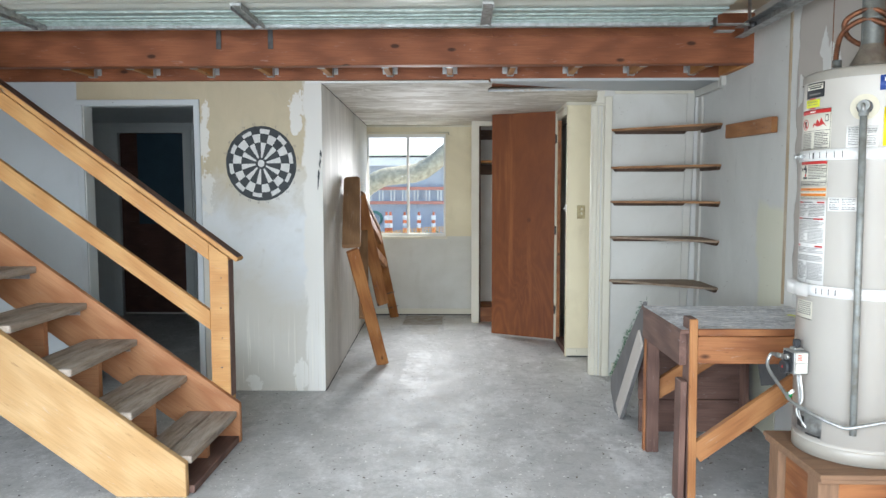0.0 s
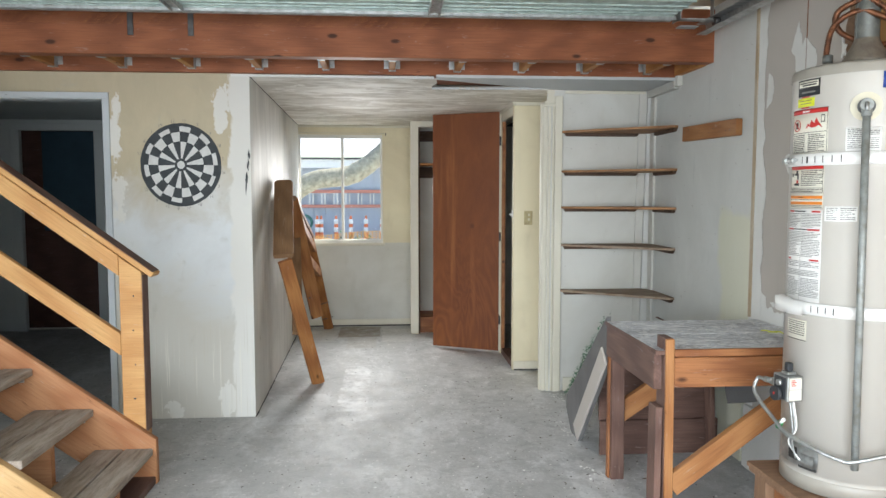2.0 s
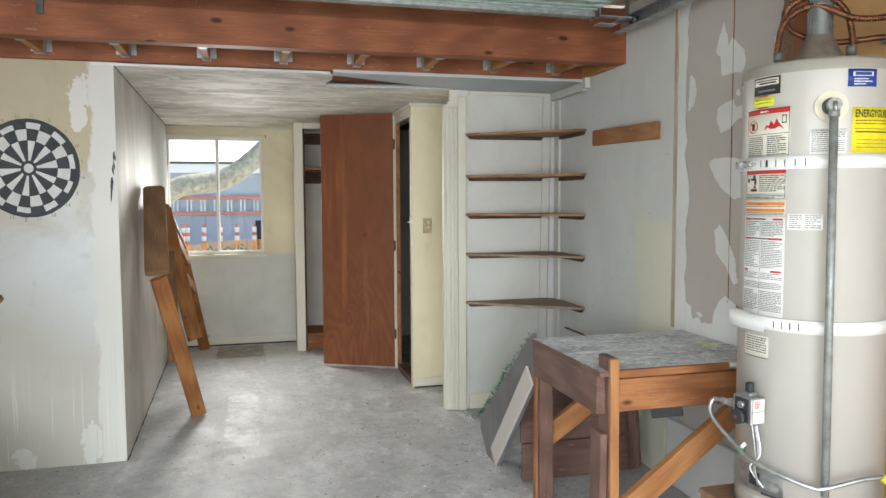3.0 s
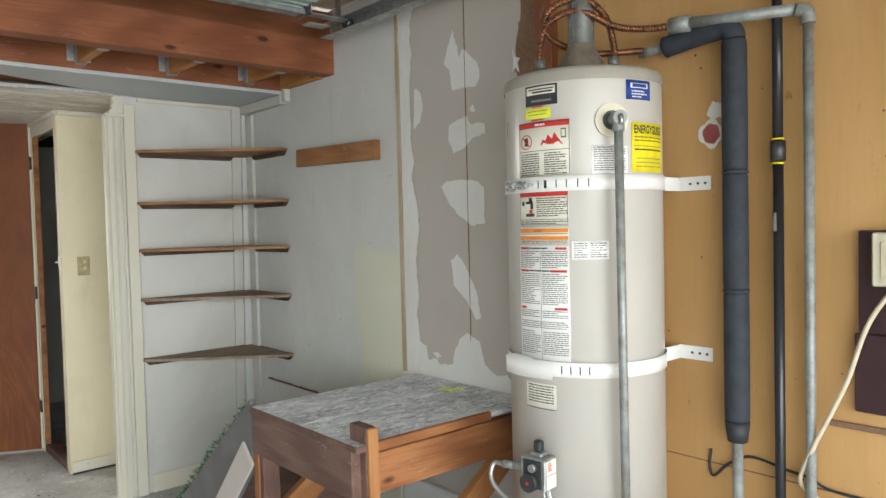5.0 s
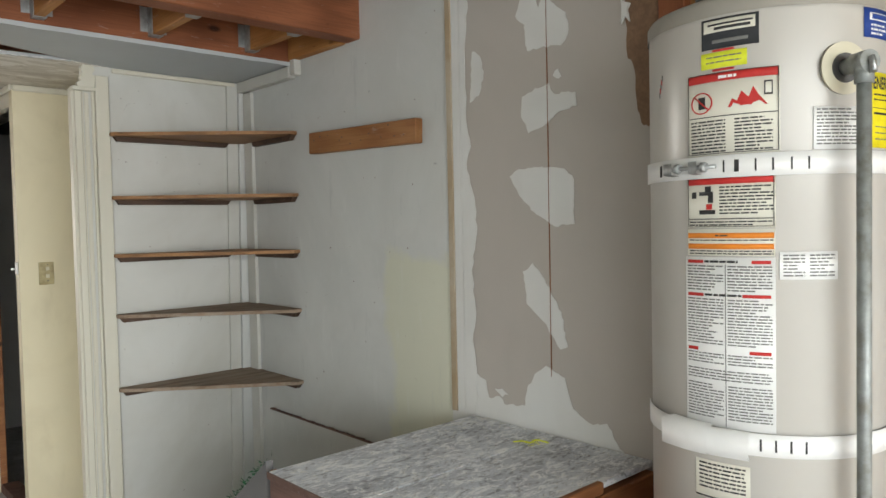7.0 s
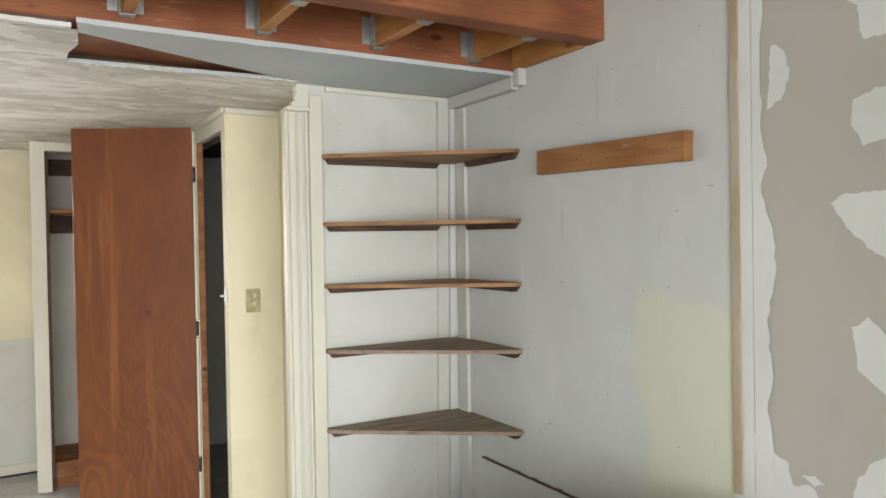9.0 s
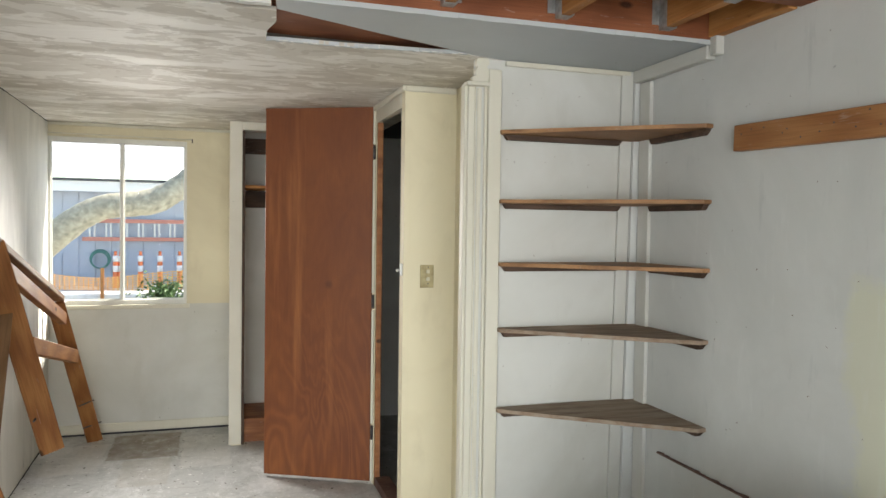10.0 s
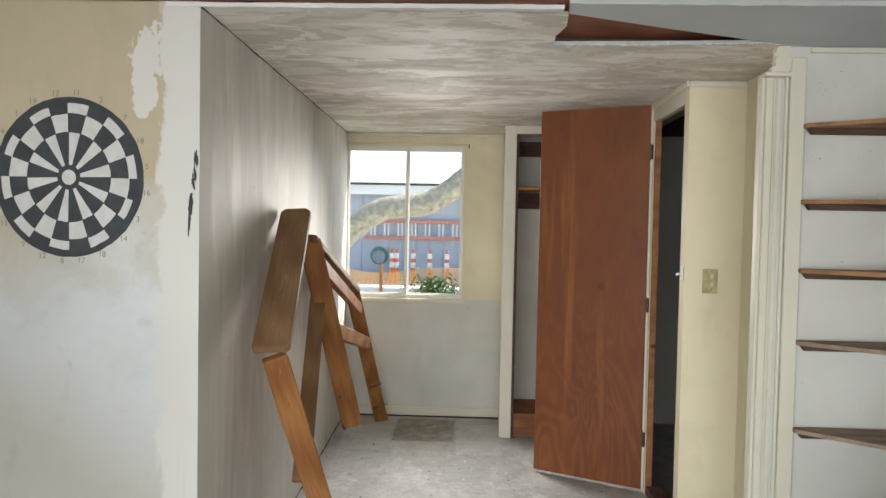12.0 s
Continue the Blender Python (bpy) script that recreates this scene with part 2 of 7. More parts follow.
def dart_wall_paint():
    """Beige wall rolled over with bluish white below and along the corner, with runs at the foot."""
    n = Nodes("dart_wall_paint", 0.6, spec=0.35)
    z, x = n.axis(2), n.axis(0)
    warp = n.noise(n.space(), 2.6, 6, 0.65, 0.8)
    edge = n.noise(n.space((1, 1, 0.5)), 9, 6, 0.7, 0.6)
    h = n.math("ADD", z, n.math("MULTIPLY", n.math("SUBTRACT", warp, 0.5), 0.7))
    beige = n.mix(n.mask(edge, 0.3, 0.8), (0.46, 0.405, 0.285), (0.40, 0.35, 0.245))
    white = n.mix(n.mask(warp, 0.35, 0.75), (0.60, 0.63, 0.64), (0.50, 0.52, 0.52))
    c = n.mix(n.mask(h, 1.22, 1.62), white, beige)
    # bare greyish beige again low down, away from the corner
    foot = n.math("MULTIPLY", n.mask(n.math("ADD", h, n.math("MULTIPLY", x, 0.5)), 0.80, 0.50), 0.75)
    c = n.mix(foot, c, (0.45, 0.43, 0.365))
    blot = n.noise(n.space(), 6, 8, 0.7, 0.5)
    c = n.mix(n.math("MULTIPLY", n.mask(blot, 0.42, 0.30), 0.4), c, (0.36, 0.35, 0.30))
    # white paint torn back beside the corner and the door casing
    peel = n.noise(n.space((1.2, 1, 0.8)), 7.0, 12, 0.72, 0.1)
    def island(cx, cz, rx, rz):
        u = n.math("POWER", n.math("ABSOLUTE", n.math("DIVIDE", n.math("SUBTRACT", x, cx), rx)), 2.0)
        v = n.math("POWER", n.math("ABSOLUTE", n.math("DIVIDE", n.math("SUBTRACT", z, cz), rz)), 2.0)
        return n.mask(n.math("ADD", n.math("ADD", u, v), n.math("MULTIPLY", n.math("SUBTRACT", peel, 0.5), 8.0)), 1.0, 0.9)
    for spot in ((-0.165, 2.03, 0.06, 0.085), (-0.185, 1.89, 0.045, 0.07), (-0.82, 1.80, 0.045, 0.18), (-0.80, 1.42, 0.05, 0.16), (-0.50, 0.05, 0.07, 0.05), (-0.17, 0.12, 0.06, 0.12)):
        c = n.mix(island(*spot), c, (0.61, 0.61, 0.57))
    side = n.math("ADD", x, n.math("MULTIPLY", n.math("SUBTRACT", edge, 0.5), 0.14))
    c = n.mix(n.mask(side, -0.135, -0.12), c, (0.61, 0.61, 0.575))
    # runs
    runs = n.noise(n.space((1, 1, 0.012)), 105, 3, 0.5)
    low = n.mask(n.math("ADD", z, n.math("MULTIPLY", runs, 0.5)), 0.95, 0.55)
    c = n.mix(n.math("MULTIPLY", n.math("MULTIPLY", n.mask(runs, 0.40, 0.36), low), 0.45), c, (0.46, 0.43, 0.35))
    c = n.mix(n.math("MULTIPLY", n.math("MULTIPLY", n.mask(runs, 0.62, 0.66), low), 0.85), c, (0.70, 0.685, 0.60))
    speck = n.noise(n.space(), 42, 1, 0.3)
    c = n.mix(n.mask(speck, 0.83, 0.85), c, (0.14, 0.12, 0.1))
    return n.done(c, n.math("ADD", warp, edge), 0.12, 0.003)


def alcove_ceiling_paint():
    """Smeared plaster skim, trowel marks across."""
    n = Nodes("smeared_ceiling_plaster", 0.42, spec=0.45)
    sp = n.space((0.75, 1.5, 1))
    a = n.noise(sp, 2.5, 5, 0.60, 0.7)
    d = n.noise(n.space((0.8, 1.7, 1)), 4.6, 4, 0.62, 0.8)
    b = n.noise(n.space((0.7, 1, 1)), 1.1, 4, 0.6, 0.5)
    c = n.mix(n.mask(b, 0.35, 0.65), (0.60, 0.57, 0.505), (0.69, 0.66, 0.60))
    c = n.mix(n.math("MULTIPLY", n.mask(a, 0.535, 0.545), 0.65), c, (0.47, 0.43, 0.365))
    c = n.mix(n.math("MULTIPLY", n.mask(a, 0.440, 0.430), 0.8), c, (0.80, 0.78, 0.73))
    c = n.mix(n.math("MULTIPLY", n.mask(d, 0.575, 0.585), 0.7), c, (0.80, 0.78, 0.725))
    c = n.mix(n.math("MULTIPLY", n.mask(d, 0.415, 0.405), 0.6), c, (0.44, 0.40, 0.34))
    return n.done(c, n.math("ADD", n.mask(a, 0.40, 0.60), n.math("MULTIPLY", n.mask(d, 0.40, 0.60), 0.6)), 0.35, 0.006, n.mask(a, -0.9, 0.9))


def alcove_wall_paint():
    """Half-gloss grey-white wall: long upright roller smears, darker and duller towards the room, a few drips."""
    n = Nodes("alcove_wall_paint", 0.45, spec=0.45)
    y = n.axis(1)
    wide = n.noise(n.space((1, 1.2, 0.24)), 2.2, 4, 0.6, 1.2)
    thin = n.noise(n.space((1, 2.6, 0.30)), 3.0, 6, 0.62, 1.1)
    cloud = n.noise(n.space(), 1.6, 6, 0.65, 0.6)
    c = n.mix(n.mask(cloud, 0.3, 0.7), (0.68, 0.665, 0.62), (0.55, 0.54, 0.505))
    c = n.mix(n.math("MULTIPLY", n.mask(wide, 0.46, 0.66), 0.6), c, (0.42, 0.41, 0.385))
    c = n.mix(n.math("MULTIPLY", n.mask(thin, 0.585, 0.66), 0.5), c, (0.72, 0.71, 0.665))
    c = n.mix(n.math("MULTIPLY", n.mask(thin, 0.42, 0.35), 0.3), c, (0.36, 0.35, 0.33))
    drip = n.noise(n.space((1, 1, 0.25)), 13, 4, 0.6, 0.8)
    c = n.mix(n.math("MULTIPLY", n.mask(drip, 0.70, 0.73), 0.6), c, (0.30, 0.29, 0.27))
    speck = n.noise(n.space(), 48, 1, 0.3)
    c = n.mix(n.mask(speck, 0.82, 0.84), c, (0.15, 0.13, 0.11))
    return n.done(c, n.math("ADD", thin, n.math("MULTIPLY", wide, 0.5)), 0.12, 0.003, n.math("ADD", 0.72, n.math("MULTIPLY", thin, -0.25)))


def sheathing():
    """Amber plywood: soft clouds, faint upright grain, dark brown scrapes and runs, pale scuffs, pinholes."""
    n = Nodes("amber_plywood_sheathing", 0.5, spec=0.35)
    cloud = n.noise(n.space(), 1.4, 6, 0.62, 0.5)
    veneer = n.noise(n.space((1, 3.2, 0.30)), 2.4, 3, 0.5, 0.6)
    fine = n.noise(n.space((40, 40, 2.5)), 3.0, 4)
    c = n.mix(n.mask(cloud, 0.3, 0.7), (0.47, 0.275, 0.105), (0.55, 0.335, 0.145))
    c = n.mix(n.math("MULTIPLY", n.mask(veneer, 0.40, 0.68), 0.40), c, (0.38, 0.20, 0.070))
    c = n.mix(n.math("MULTIPLY", n.mask(fine, 0.45, 0.75), 0.22), c, (0.40, 0.22, 0.085))
    run = n.noise(n.space((1, 1.6, 0.5)), 8, 6, 0.7, 1.0)
    c = n.mix(n.math("MULTIPLY", n.mask(run, 0.665, 0.71), 0.7), c, (0.24, 0.12, 0.045))
    c = n.mix(n.math("MULTIPLY", n.mask(run, 0.31, 0.27), 0.45), c, (0.68, 0.50, 0.30))
    hair = n.noise(n.space((1, 9, 2.2)), 7, 2, 0.5, 2.5)
    c = n.mix(n.math("MULTIPLY", n.mask(hair, 0.735, 0.75), 0.6), c, (0.20, 0.10, 0.04))
    speck = n.noise(n.space(), 60, 1, 0.3)
    c = n.mix(n.mask(speck, 0.79, 0.81), c, (0.12, 0.06, 0.03))
    return n.done(c, n.math("ADD", fine, run), 0.18, 0.001)


def side_wall_paint():
    """Dull blue-white wall with a yellowed patch low down by the joint, scuffs and cloudy dirt."""
    n = Nodes("side_wall_paint", 0.6, spec=0.3)
    y, z = n.axis(1), n.axis(2)
    warp = n.noise(n.space(), 3.0, 7, 0.7, 0.5)
    cloud = n.noise(n.space(), 1.2, 6, 0.65, 0.5)
    wob = n.math("MULTIPLY", n.math("SUBTRACT", warp, 0.5), 0.28)
    c = n.mix(n.mask(cloud, 0.35, 0.7), (0.63, 0.64, 0.62), (0.53, 0.54, 0.52))
    patch = n.math("MULTIPLY", n.mask(n.math("ADD", y, wob), -0.66, -0.70), n.mask(n.math("ADD", z, wob), 1.36, 1.30))
    c = n.mix(n.math("MULTIPLY", patch, 0.7), c, (0.64, 0.64, 0.485))
    sm = n.noise(n.space((1, 3, 0.5)), 5, 6, 0.7)
    c = n.mix(n.math("MULTIPLY", n.mask(sm, 0.60, 0.72), 0.35), c, (0.70, 0.71, 0.69))
    c = n.mix(n.math("MULTIPLY", n.mask(sm, 0.40, 0.28), 0.4), c, (0.40, 0.42, 0.42))
    scuff = n.noise(n.space((1, 0.6, 1.6)), 17, 6, 0.75, 0.5)
    c = n.mix(n.math("MULTIPLY", n.mask(scuff, 0.69, 0.74), 0.6), c, (0.22, 0.23, 0.24))
    return n.done(c, n.math("ADD", warp, sm), 0.12, 0.003)


M = {}
M["brass_plate"] = metal("tarnished_brass", (0.47, 0.40, 0.22), 0.45, (0.28, 0.21, 0.09), 0.7, 0.0)
M["side_wall"] = side_wall_paint()
M["dusty_top"] = dusty_top()
M["door_ply"] = door_plywood()
M["concrete"] = concrete()
M["dart_wall"] = dart_wall_paint()
M["ceiling_skim"] = alcove_ceiling_paint()
M["alcove_wall"] = alcove_wall_paint()
M["cream"] = paint("cream_wall_paint", (0.69, 0.63, 0.455), (0.50, 0.44, 0.30), 0.7, 0.55)
M["white_wall"] = paint("dull_white_wall_paint", (0.58, 0.58, 0.545), (0.43, 0.42, 0.37), 0.7, 0.6)
M["blue_wall"] = paint("pale_blue_white_paint", (0.47, 0.51, 0.535), (0.36, 0.39, 0.41), 0.5, 0.6)
M["trim"] = paint("worn_trim_paint", (0.62, 0.595, 0.50), (0.5, 0.46, 0.36), 0.5, 0.5, 0.15, (1, 1, 0.15))
M["drywall_grey"] = paint("bare_grey_drywall", (0.47, 0.435, 0.395), (0.40, 0.37, 0.335), 0.5, 0.9, 0.05, spots=False)
M["mud"] = paint("joint_compound", (0.70, 0.705, 0.685), (0.57, 0.565, 0.53), 0.7, 0.85, 0.25, spots=False)
M["grey_soffit"] = paint("grey_white_soffit_paint", (0.50, 0.53, 0.54), (0.40, 0.42, 0.42), 0.4, 0.6)
M["inner_grey"] = paint("dim_grey_green_paint", (0.66, 0.70, 0.70), (0.56, 0.60, 0.60), 0.5, 0.6)
M["ply_wall"] = sheathing()
M["ply_edge"] = plywood("rough_plywood_edge", (0.25, 0.15, 0.09), (0.12, 0.07, 0.045), False, 0.8, 0.5, 0.8)
M["beam"] = wood("red_fir_beam", (0.30, 0.108, 0.048), (0.185, 0.060, 0.025), 0.6, 0.5)
M["pale_strip"] = paint("bare_paper_and_wood_strip", (0.36, 0.26, 0.15), (0.55, 0.52, 0.45), 0.9, 0.8)
M["joist"] = wood("fir_joist", (0.50, 0.24, 0.08), (0.34, 0.135, 0.04), 0.65)
M["stair_fir"] = wood("yellow_fir", (0.54, 0.315, 0.125), (0.43, 0.215, 0.075), 0.6, 0.6)
M["stair_fir_pale"] = wood("pale_fir", (0.50, 0.335, 0.165), (0.41, 0.25, 0.105), 0.6, 0.5)
M["stair_red"] = wood("reddish_fir", (0.44, 0.225, 0.11), (0.33, 0.14, 0.062), 0.6, 0.7)
M["tread"] = wood("weathered_tread", (0.31, 0.255, 0.20), (0.17, 0.13, 0.10), 0.8, 2.2, (0.38, 0.34, 0.295), False)
M["bench_red"] = wood("old_red_fir", (0.36, 0.155, 0.062), (0.19, 0.068, 0.027), 0.6, 0.8)
M["bench_dark"] = wood("dark_brown_stained_wood", (0.18, 0.105, 0.082), (0.10, 0.055, 0.044), 0.6, 0.8, None, False)
M["bench_orange"] = wood("orange_fir", (0.39, 0.185, 0.072), (0.27, 0.11, 0.038), 0.6, 0.8)
M["bench_top"] = wood("dusty_grey_bench_top", (0.30, 0.30, 0.30), (0.18, 0.18, 0.18), 0.85, 0.7, (0.55, 0.57, 0.58), False)
M["ramp_side"] = paint("dusty_grey_board", (0.125, 0.122, 0.12), (0.25, 0.25, 0.25), 0.8, 0.8, 0.2, (1, 0.7, 0.7))
M["chips"] = plain("dry_leaf_and_chip_brown", (0.13, 0.10, 0.07), 0.8, 0.2)
M["saw_wood"] = wood("brown_pine", (0.40, 0.18, 0.060), (0.23, 0.085, 0.026), 0.6, 0.8)
M["saw_plank"] = wood("grey_brown_plank", (0.275, 0.16, 0.082), (0.19, 0.105, 0.052), 0.7, 0.5)
M["shelf"] = wood("brown_shelf_board", (0.36, 0.19, 0.085), (0.22, 0.11, 0.048), 0.6, 0.7)
M["shelf_dust"] = wood("dusty_shelf_top", (0.27, 0.18, 0.12), (0.17, 0.11, 0.07), 0.8, 0.7, (0.33, 0.27, 0.21), False)
M["cleat"] = wood("dark_cleat", (0.10, 0.06, 0.04), (0.05, 0.03, 0.02), 0.7, 1, None, False)
M["galv"] = metal("galvanised_steel", (0.52, 0.54, 0.54), 0.42, (0.35, 0.34, 0.3), 0.5)
M["galv_pipe"] = metal("dull_galvanised_pipe", (0.30, 0.32, 0.31), 0.6, (0.20, 0.18, 0.14), 0.6, 0.25)
M["hood"] = metal("dull_blotched_zinc", (0.15, 0.16, 0.15), 0.6, (0.30, 0.30, 0.27), 0.6, 0.3)
M["hood_base"] = metal("dusty_hood_steel", (0.20, 0.17, 0.135), 0.6, (0.13, 0.10, 0.08), 0.6, 0.2)
M["copper"] = metal("tarnished_copper", (0.30, 0.135, 0.075), 0.45, (0.10, 0.06, 0.045), 0.9)
M["steel_dark"] = metal("dark_steel", (0.12, 0.12, 0.12), 0.5)
M["alu"] = plain("painted_aluminium", (0.72, 0.72, 0.67), 0.45, 0.4, 0, 0.05, 0.06, 9)
M["heater"] = plain("heater_enamel", (0.47, 0.45, 0.41), 0.30, 0.5, 0, 0.02, 0.03, 4)
M["heater_cap"] = plain("heater_cap_enamel", (0.33, 0.31, 0.27), 0.4, 0.5, 0, 0.02, 0.08, 9)
M["white_metal"] = plain("white_strap_enamel", (0.80, 0.80, 0.78), 0.4, 0.5, 0, 0.03, 0.04, 12)
M["foam"] = plain("grey_pipe_foam", (0.036, 0.042, 0.053), 0.75, 0.3, 0, 0.4, 0.2, 26)
M["black_pipe"] = plain("black_iron_pipe", (0.016, 0.017, 0.022), 0.35, 0.5, 0, 0.05, 0.2, 40)
M["black"] = plain("black_paint", (0.035, 0.038, 0.042), 0.6, 0.4, 0, 0.05, 0.2, 14)
M["dart_black"] = plain("chalky_dark_grey_paint", (0.052, 0.06, 0.066), 0.75, 0.3, 0, 0.1, 0.2, 18)
M["dart_white"] = plain("brushed_white_paint", (0.60, 0.61, 0.60), 0.7, 0.3, 0, 0.1, 0.1, 22)
# near-black colour standing in for shade inside the closet, joints and openings
M["dark_void"] = plain("closet_and_gap_shade", (0.045, 0.045, 0.05), 0.8, 0.2)
M["teal_dark"] = plain("dark_blue_green", (0.035, 0.075, 0.11), 0.5, 0.4, 0, 0.05, 0.15, 5)
M["brown_door_dark"] = wood("dark_red_brown_door", (0.12, 0.06, 0.05), (0.08, 0.04, 0.033), 0.5, 0.5, None, False)
M["purple_board"] = plain("dark_plum_painted_board", (0.05, 0.022, 0.026), 0.55, 0.4, 0, 0.3, 0.2, 18)
M["plastic_ivory"] = plain("ivory_plastic", (0.62, 0.58, 0.44), 0.4, 0.5, 0, 0.02, 0.05)
M["cable_ivory"] = plain("ivory_cable", (0.62, 0.55, 0.40), 0.5, 0.5)
M["paper"] = plain("label_paper", (0.72, 0.70, 0.60), 0.5, 0.4, 0, 0.02, 0.04, 8)
M["paper_white"] = plain("white_label_paper", (0.80, 0.80, 0.78), 0.5, 0.4, 0, 0.02, 0.03, 8)
M["ink"] = plain("black_ink", (0.04, 0.04, 0.04), 0.6)
M["ink_grey"] = plain("grey_ink", (0.20, 0.20, 0.19), 0.6)
M["red"] = plain("red_ink", (0.55, 0.035, 0.03), 0.5)
M["orange"] = plain("orange_ink", (0.80, 0.25, 0.03), 0.5)
M["yellow"] = plain("yellow_label", (0.85, 0.72, 0.02), 0.5)
M["yellow_green"] = plain("yellow_green_sticker", (0.80, 0.85, 0.05), 0.5)
M["blue"] = plain("blue_label", (0.02, 0.06, 0.28), 0.5)
M["green"] = plain("green_plastic", (0.02, 0.35, 0.10), 0.5)
M["carpet_green"] = plain("green_artificial_turf", (0.03, 0.14, 0.06), 0.9, 0.2, 0, 0.6, 0.3, 60)
M["green_steel"] = metal("green_white_galvanised_steel", (0.50, 0.60, 0.57), 0.35, (0.36, 0.44, 0.42), 0.5, 0.5)
M["door_steel"] = plain("pale_garage_door_enamel", (0.62, 0.64, 0.58), 0.4, 0.5, 0, 0.03, 0.06, 3)
M["tan_ceiling"] = paint("tan_ceiling_board", (0.52, 0.46, 0.34), (0.42, 0.37, 0.27), 0.4, 0.8, 0.05)
M["pink_foam"] = plain("pink_insulation", (0.42, 0.12, 0.12), 0.9, 0.2, 0, 0.6, 0.25, 40)
M["shed"] = paint("blue_grey_board_paint", (0.46, 0.50, 0.56), (0.34, 0.38, 0.43), 0.6, 0.7, 0.2, (1, 1, 0.1))
M["roof"] = plain("pale_shingle", (0.78, 0.78, 0.77), 0.8, 0.3, 0, 0.4, 0.12, 8)
M["bark"] = plain("mossy_bark", (0.48, 0.44, 0.33), 0.9, 0.2, 0, 0.8, 0.28, 16)
M["leaf"] = plain("green_leaf", (0.12, 0.20, 0.06), 0.6, 0.4, 0, 0.1, 0.3, 12)
M["ladder_orange"] = plain("sun_faded_red_fibreglass", (0.60, 0.25, 0.18), 0.5)
M["barrier_orange"] = plain("orange_plastic_mesh", (0.92, 0.52, 0.16), 0.5)
M["cone_orange"] = plain("orange_red_plastic", (0.80, 0.22, 0.08), 0.5)
M["hose"] = plain("green_hose", (0.10, 0.28, 0.22), 0.4)
M["ground"] = plain("pale_outdoor_paving", (0.58, 0.57, 0.53), 0.85, 0.3, 0, 0.3, 0.2, 3)
# paler than the ground: its sunlit glare is put into the colour
M["pale_slab"] = plain("bright_ground_stand_in", (0.72, 0.71, 0.68), 0.85, 0.3, 0, 0.3, 0.15, 5)
M["lichen"] = plain("stucco_outside", (0.55, 0.53, 0.48), 0.85, 0.2)

glass = bpy.data.materials.new("window_glass")
glass.use_nodes = True
gb = glass.node_tree.nodes["Principled BSDF"]
gb.inputs["Base Color"].default_value = (0.93, 0.96, 0.96, 1)
gb.inputs["Roughness"].default_value = 0.02
gb.inputs["Transmission Weight"].default_value = 1.0
gb.inputs["IOR"].default_value = 1.02
gb.inputs["Specular IOR Level"].default_value = 0.0
M["glass"] = glass


# ---- mesh helpers ----
def box(bm, x0, x1, y0, y1, z0, z1):
    vs = [bm.verts.new(p) for p in itertools_product((x0, x1), (y0, y1), (z0, z1))]
    for f in ((0, 1, 3, 2), (4, 6, 7, 5), (0, 4, 5, 1), (2, 3, 7, 6), (0, 2, 6, 4), (1, 5, 7, 3)):
        bm.faces.new([vs[i] for i in f])


def itertools_product(a, b, c):
    return [(x, y, z) for x in a for y in b for z in c]


def bevel_all(bm, w, seg=1):
    bmesh.ops.recalc_face_normals(bm, faces=bm.faces)
    if w > 0:
        bmesh.ops.bevel(bm, geom=bm.edges[:], offset=w, segments=seg, affect="EDGES", clamp_overlap=True)


def prism(bm, pts, lo, hi, axis="z"):
    """A flat outline of (a, b) points pushed from lo to hi along an axis."""
    put = {"z": lambda a, b, h: (a, b, h), "y": lambda a, b, h: (a, h, b), "x": lambda a, b, h: (h, a, b)}[axis]
    low = [bm.verts.new(put(a, b, lo)) for a, b in pts]
    top = [bm.verts.new(put(a, b, hi)) for a, b in pts]
    bm.faces.new(low[::-1])
    bm.faces.new(top)
    for i in range(len(pts)):
        j = (i + 1) % len(pts)
        bm.faces.new((low[i], low[j], top[j], top[i]))
    bmesh.ops.recalc_face_normals(bm, faces=bm.faces)


def tube(bm, pts, r, seg=12, corrugate=0.0, closed_ends=True):
    """A pipe through points; corrugate makes every other ring wider."""
    pts = [Vector(p) for p in pts]
    rings, side = [], None
    for i, p in enumerate(pts):
        d = (pts[min(i + 1, len(pts) - 1)] - pts[max(i - 1, 0)]).normalized()
        if side is None:
            side = d.orthogonal().normalized()
        side = (side - d * side.dot(d)).normalized()
        up = d.cross(side)
        rr = (r[i] if isinstance(r, (list, tuple)) else r) * (1 + (corrugate if i % 2 else -corrugate))
        rings.append([bm.verts.new(p + (side * math.cos(a) + up * math.sin(a)) * rr) for a in [2 * math.pi * k / seg for k in range(seg)]])
    for a, b in zip(rings, rings[1:]):
        for k in range(seg):
            f = bm.faces.new((a[k], a[(k + 1) % seg], b[(k + 1) % seg], b[k]))
            f.smooth = True
    if closed_ends:
        bm.faces.new(rings[0][::-1])
        bm.faces.new(rings[-1])
    bmesh.ops.recalc_face_normals(bm, faces=bm.faces)


def smooth_path(keys, n=8):
    """Catmull-Rom points through the keys."""
    k = [Vector(p) for p in keys]
    k = [k[0] * 2 - k[1]] + k + [k[-1] * 2 - k[-2]]
    out = []
    for i in range(1, len(k) - 2):
        for j in range(n):
            t = j / n
            a, b, c, d = k[i - 1], k[i], k[i + 1], k[i + 2]
            out.append(0.5 * ((2 * b) + (c - a) * t + (2 * a - 5 * b + 4 * c - d) * t * t + (3 * b - a - 3 * c + d) * t ** 3))
    return out + [k[-2]]


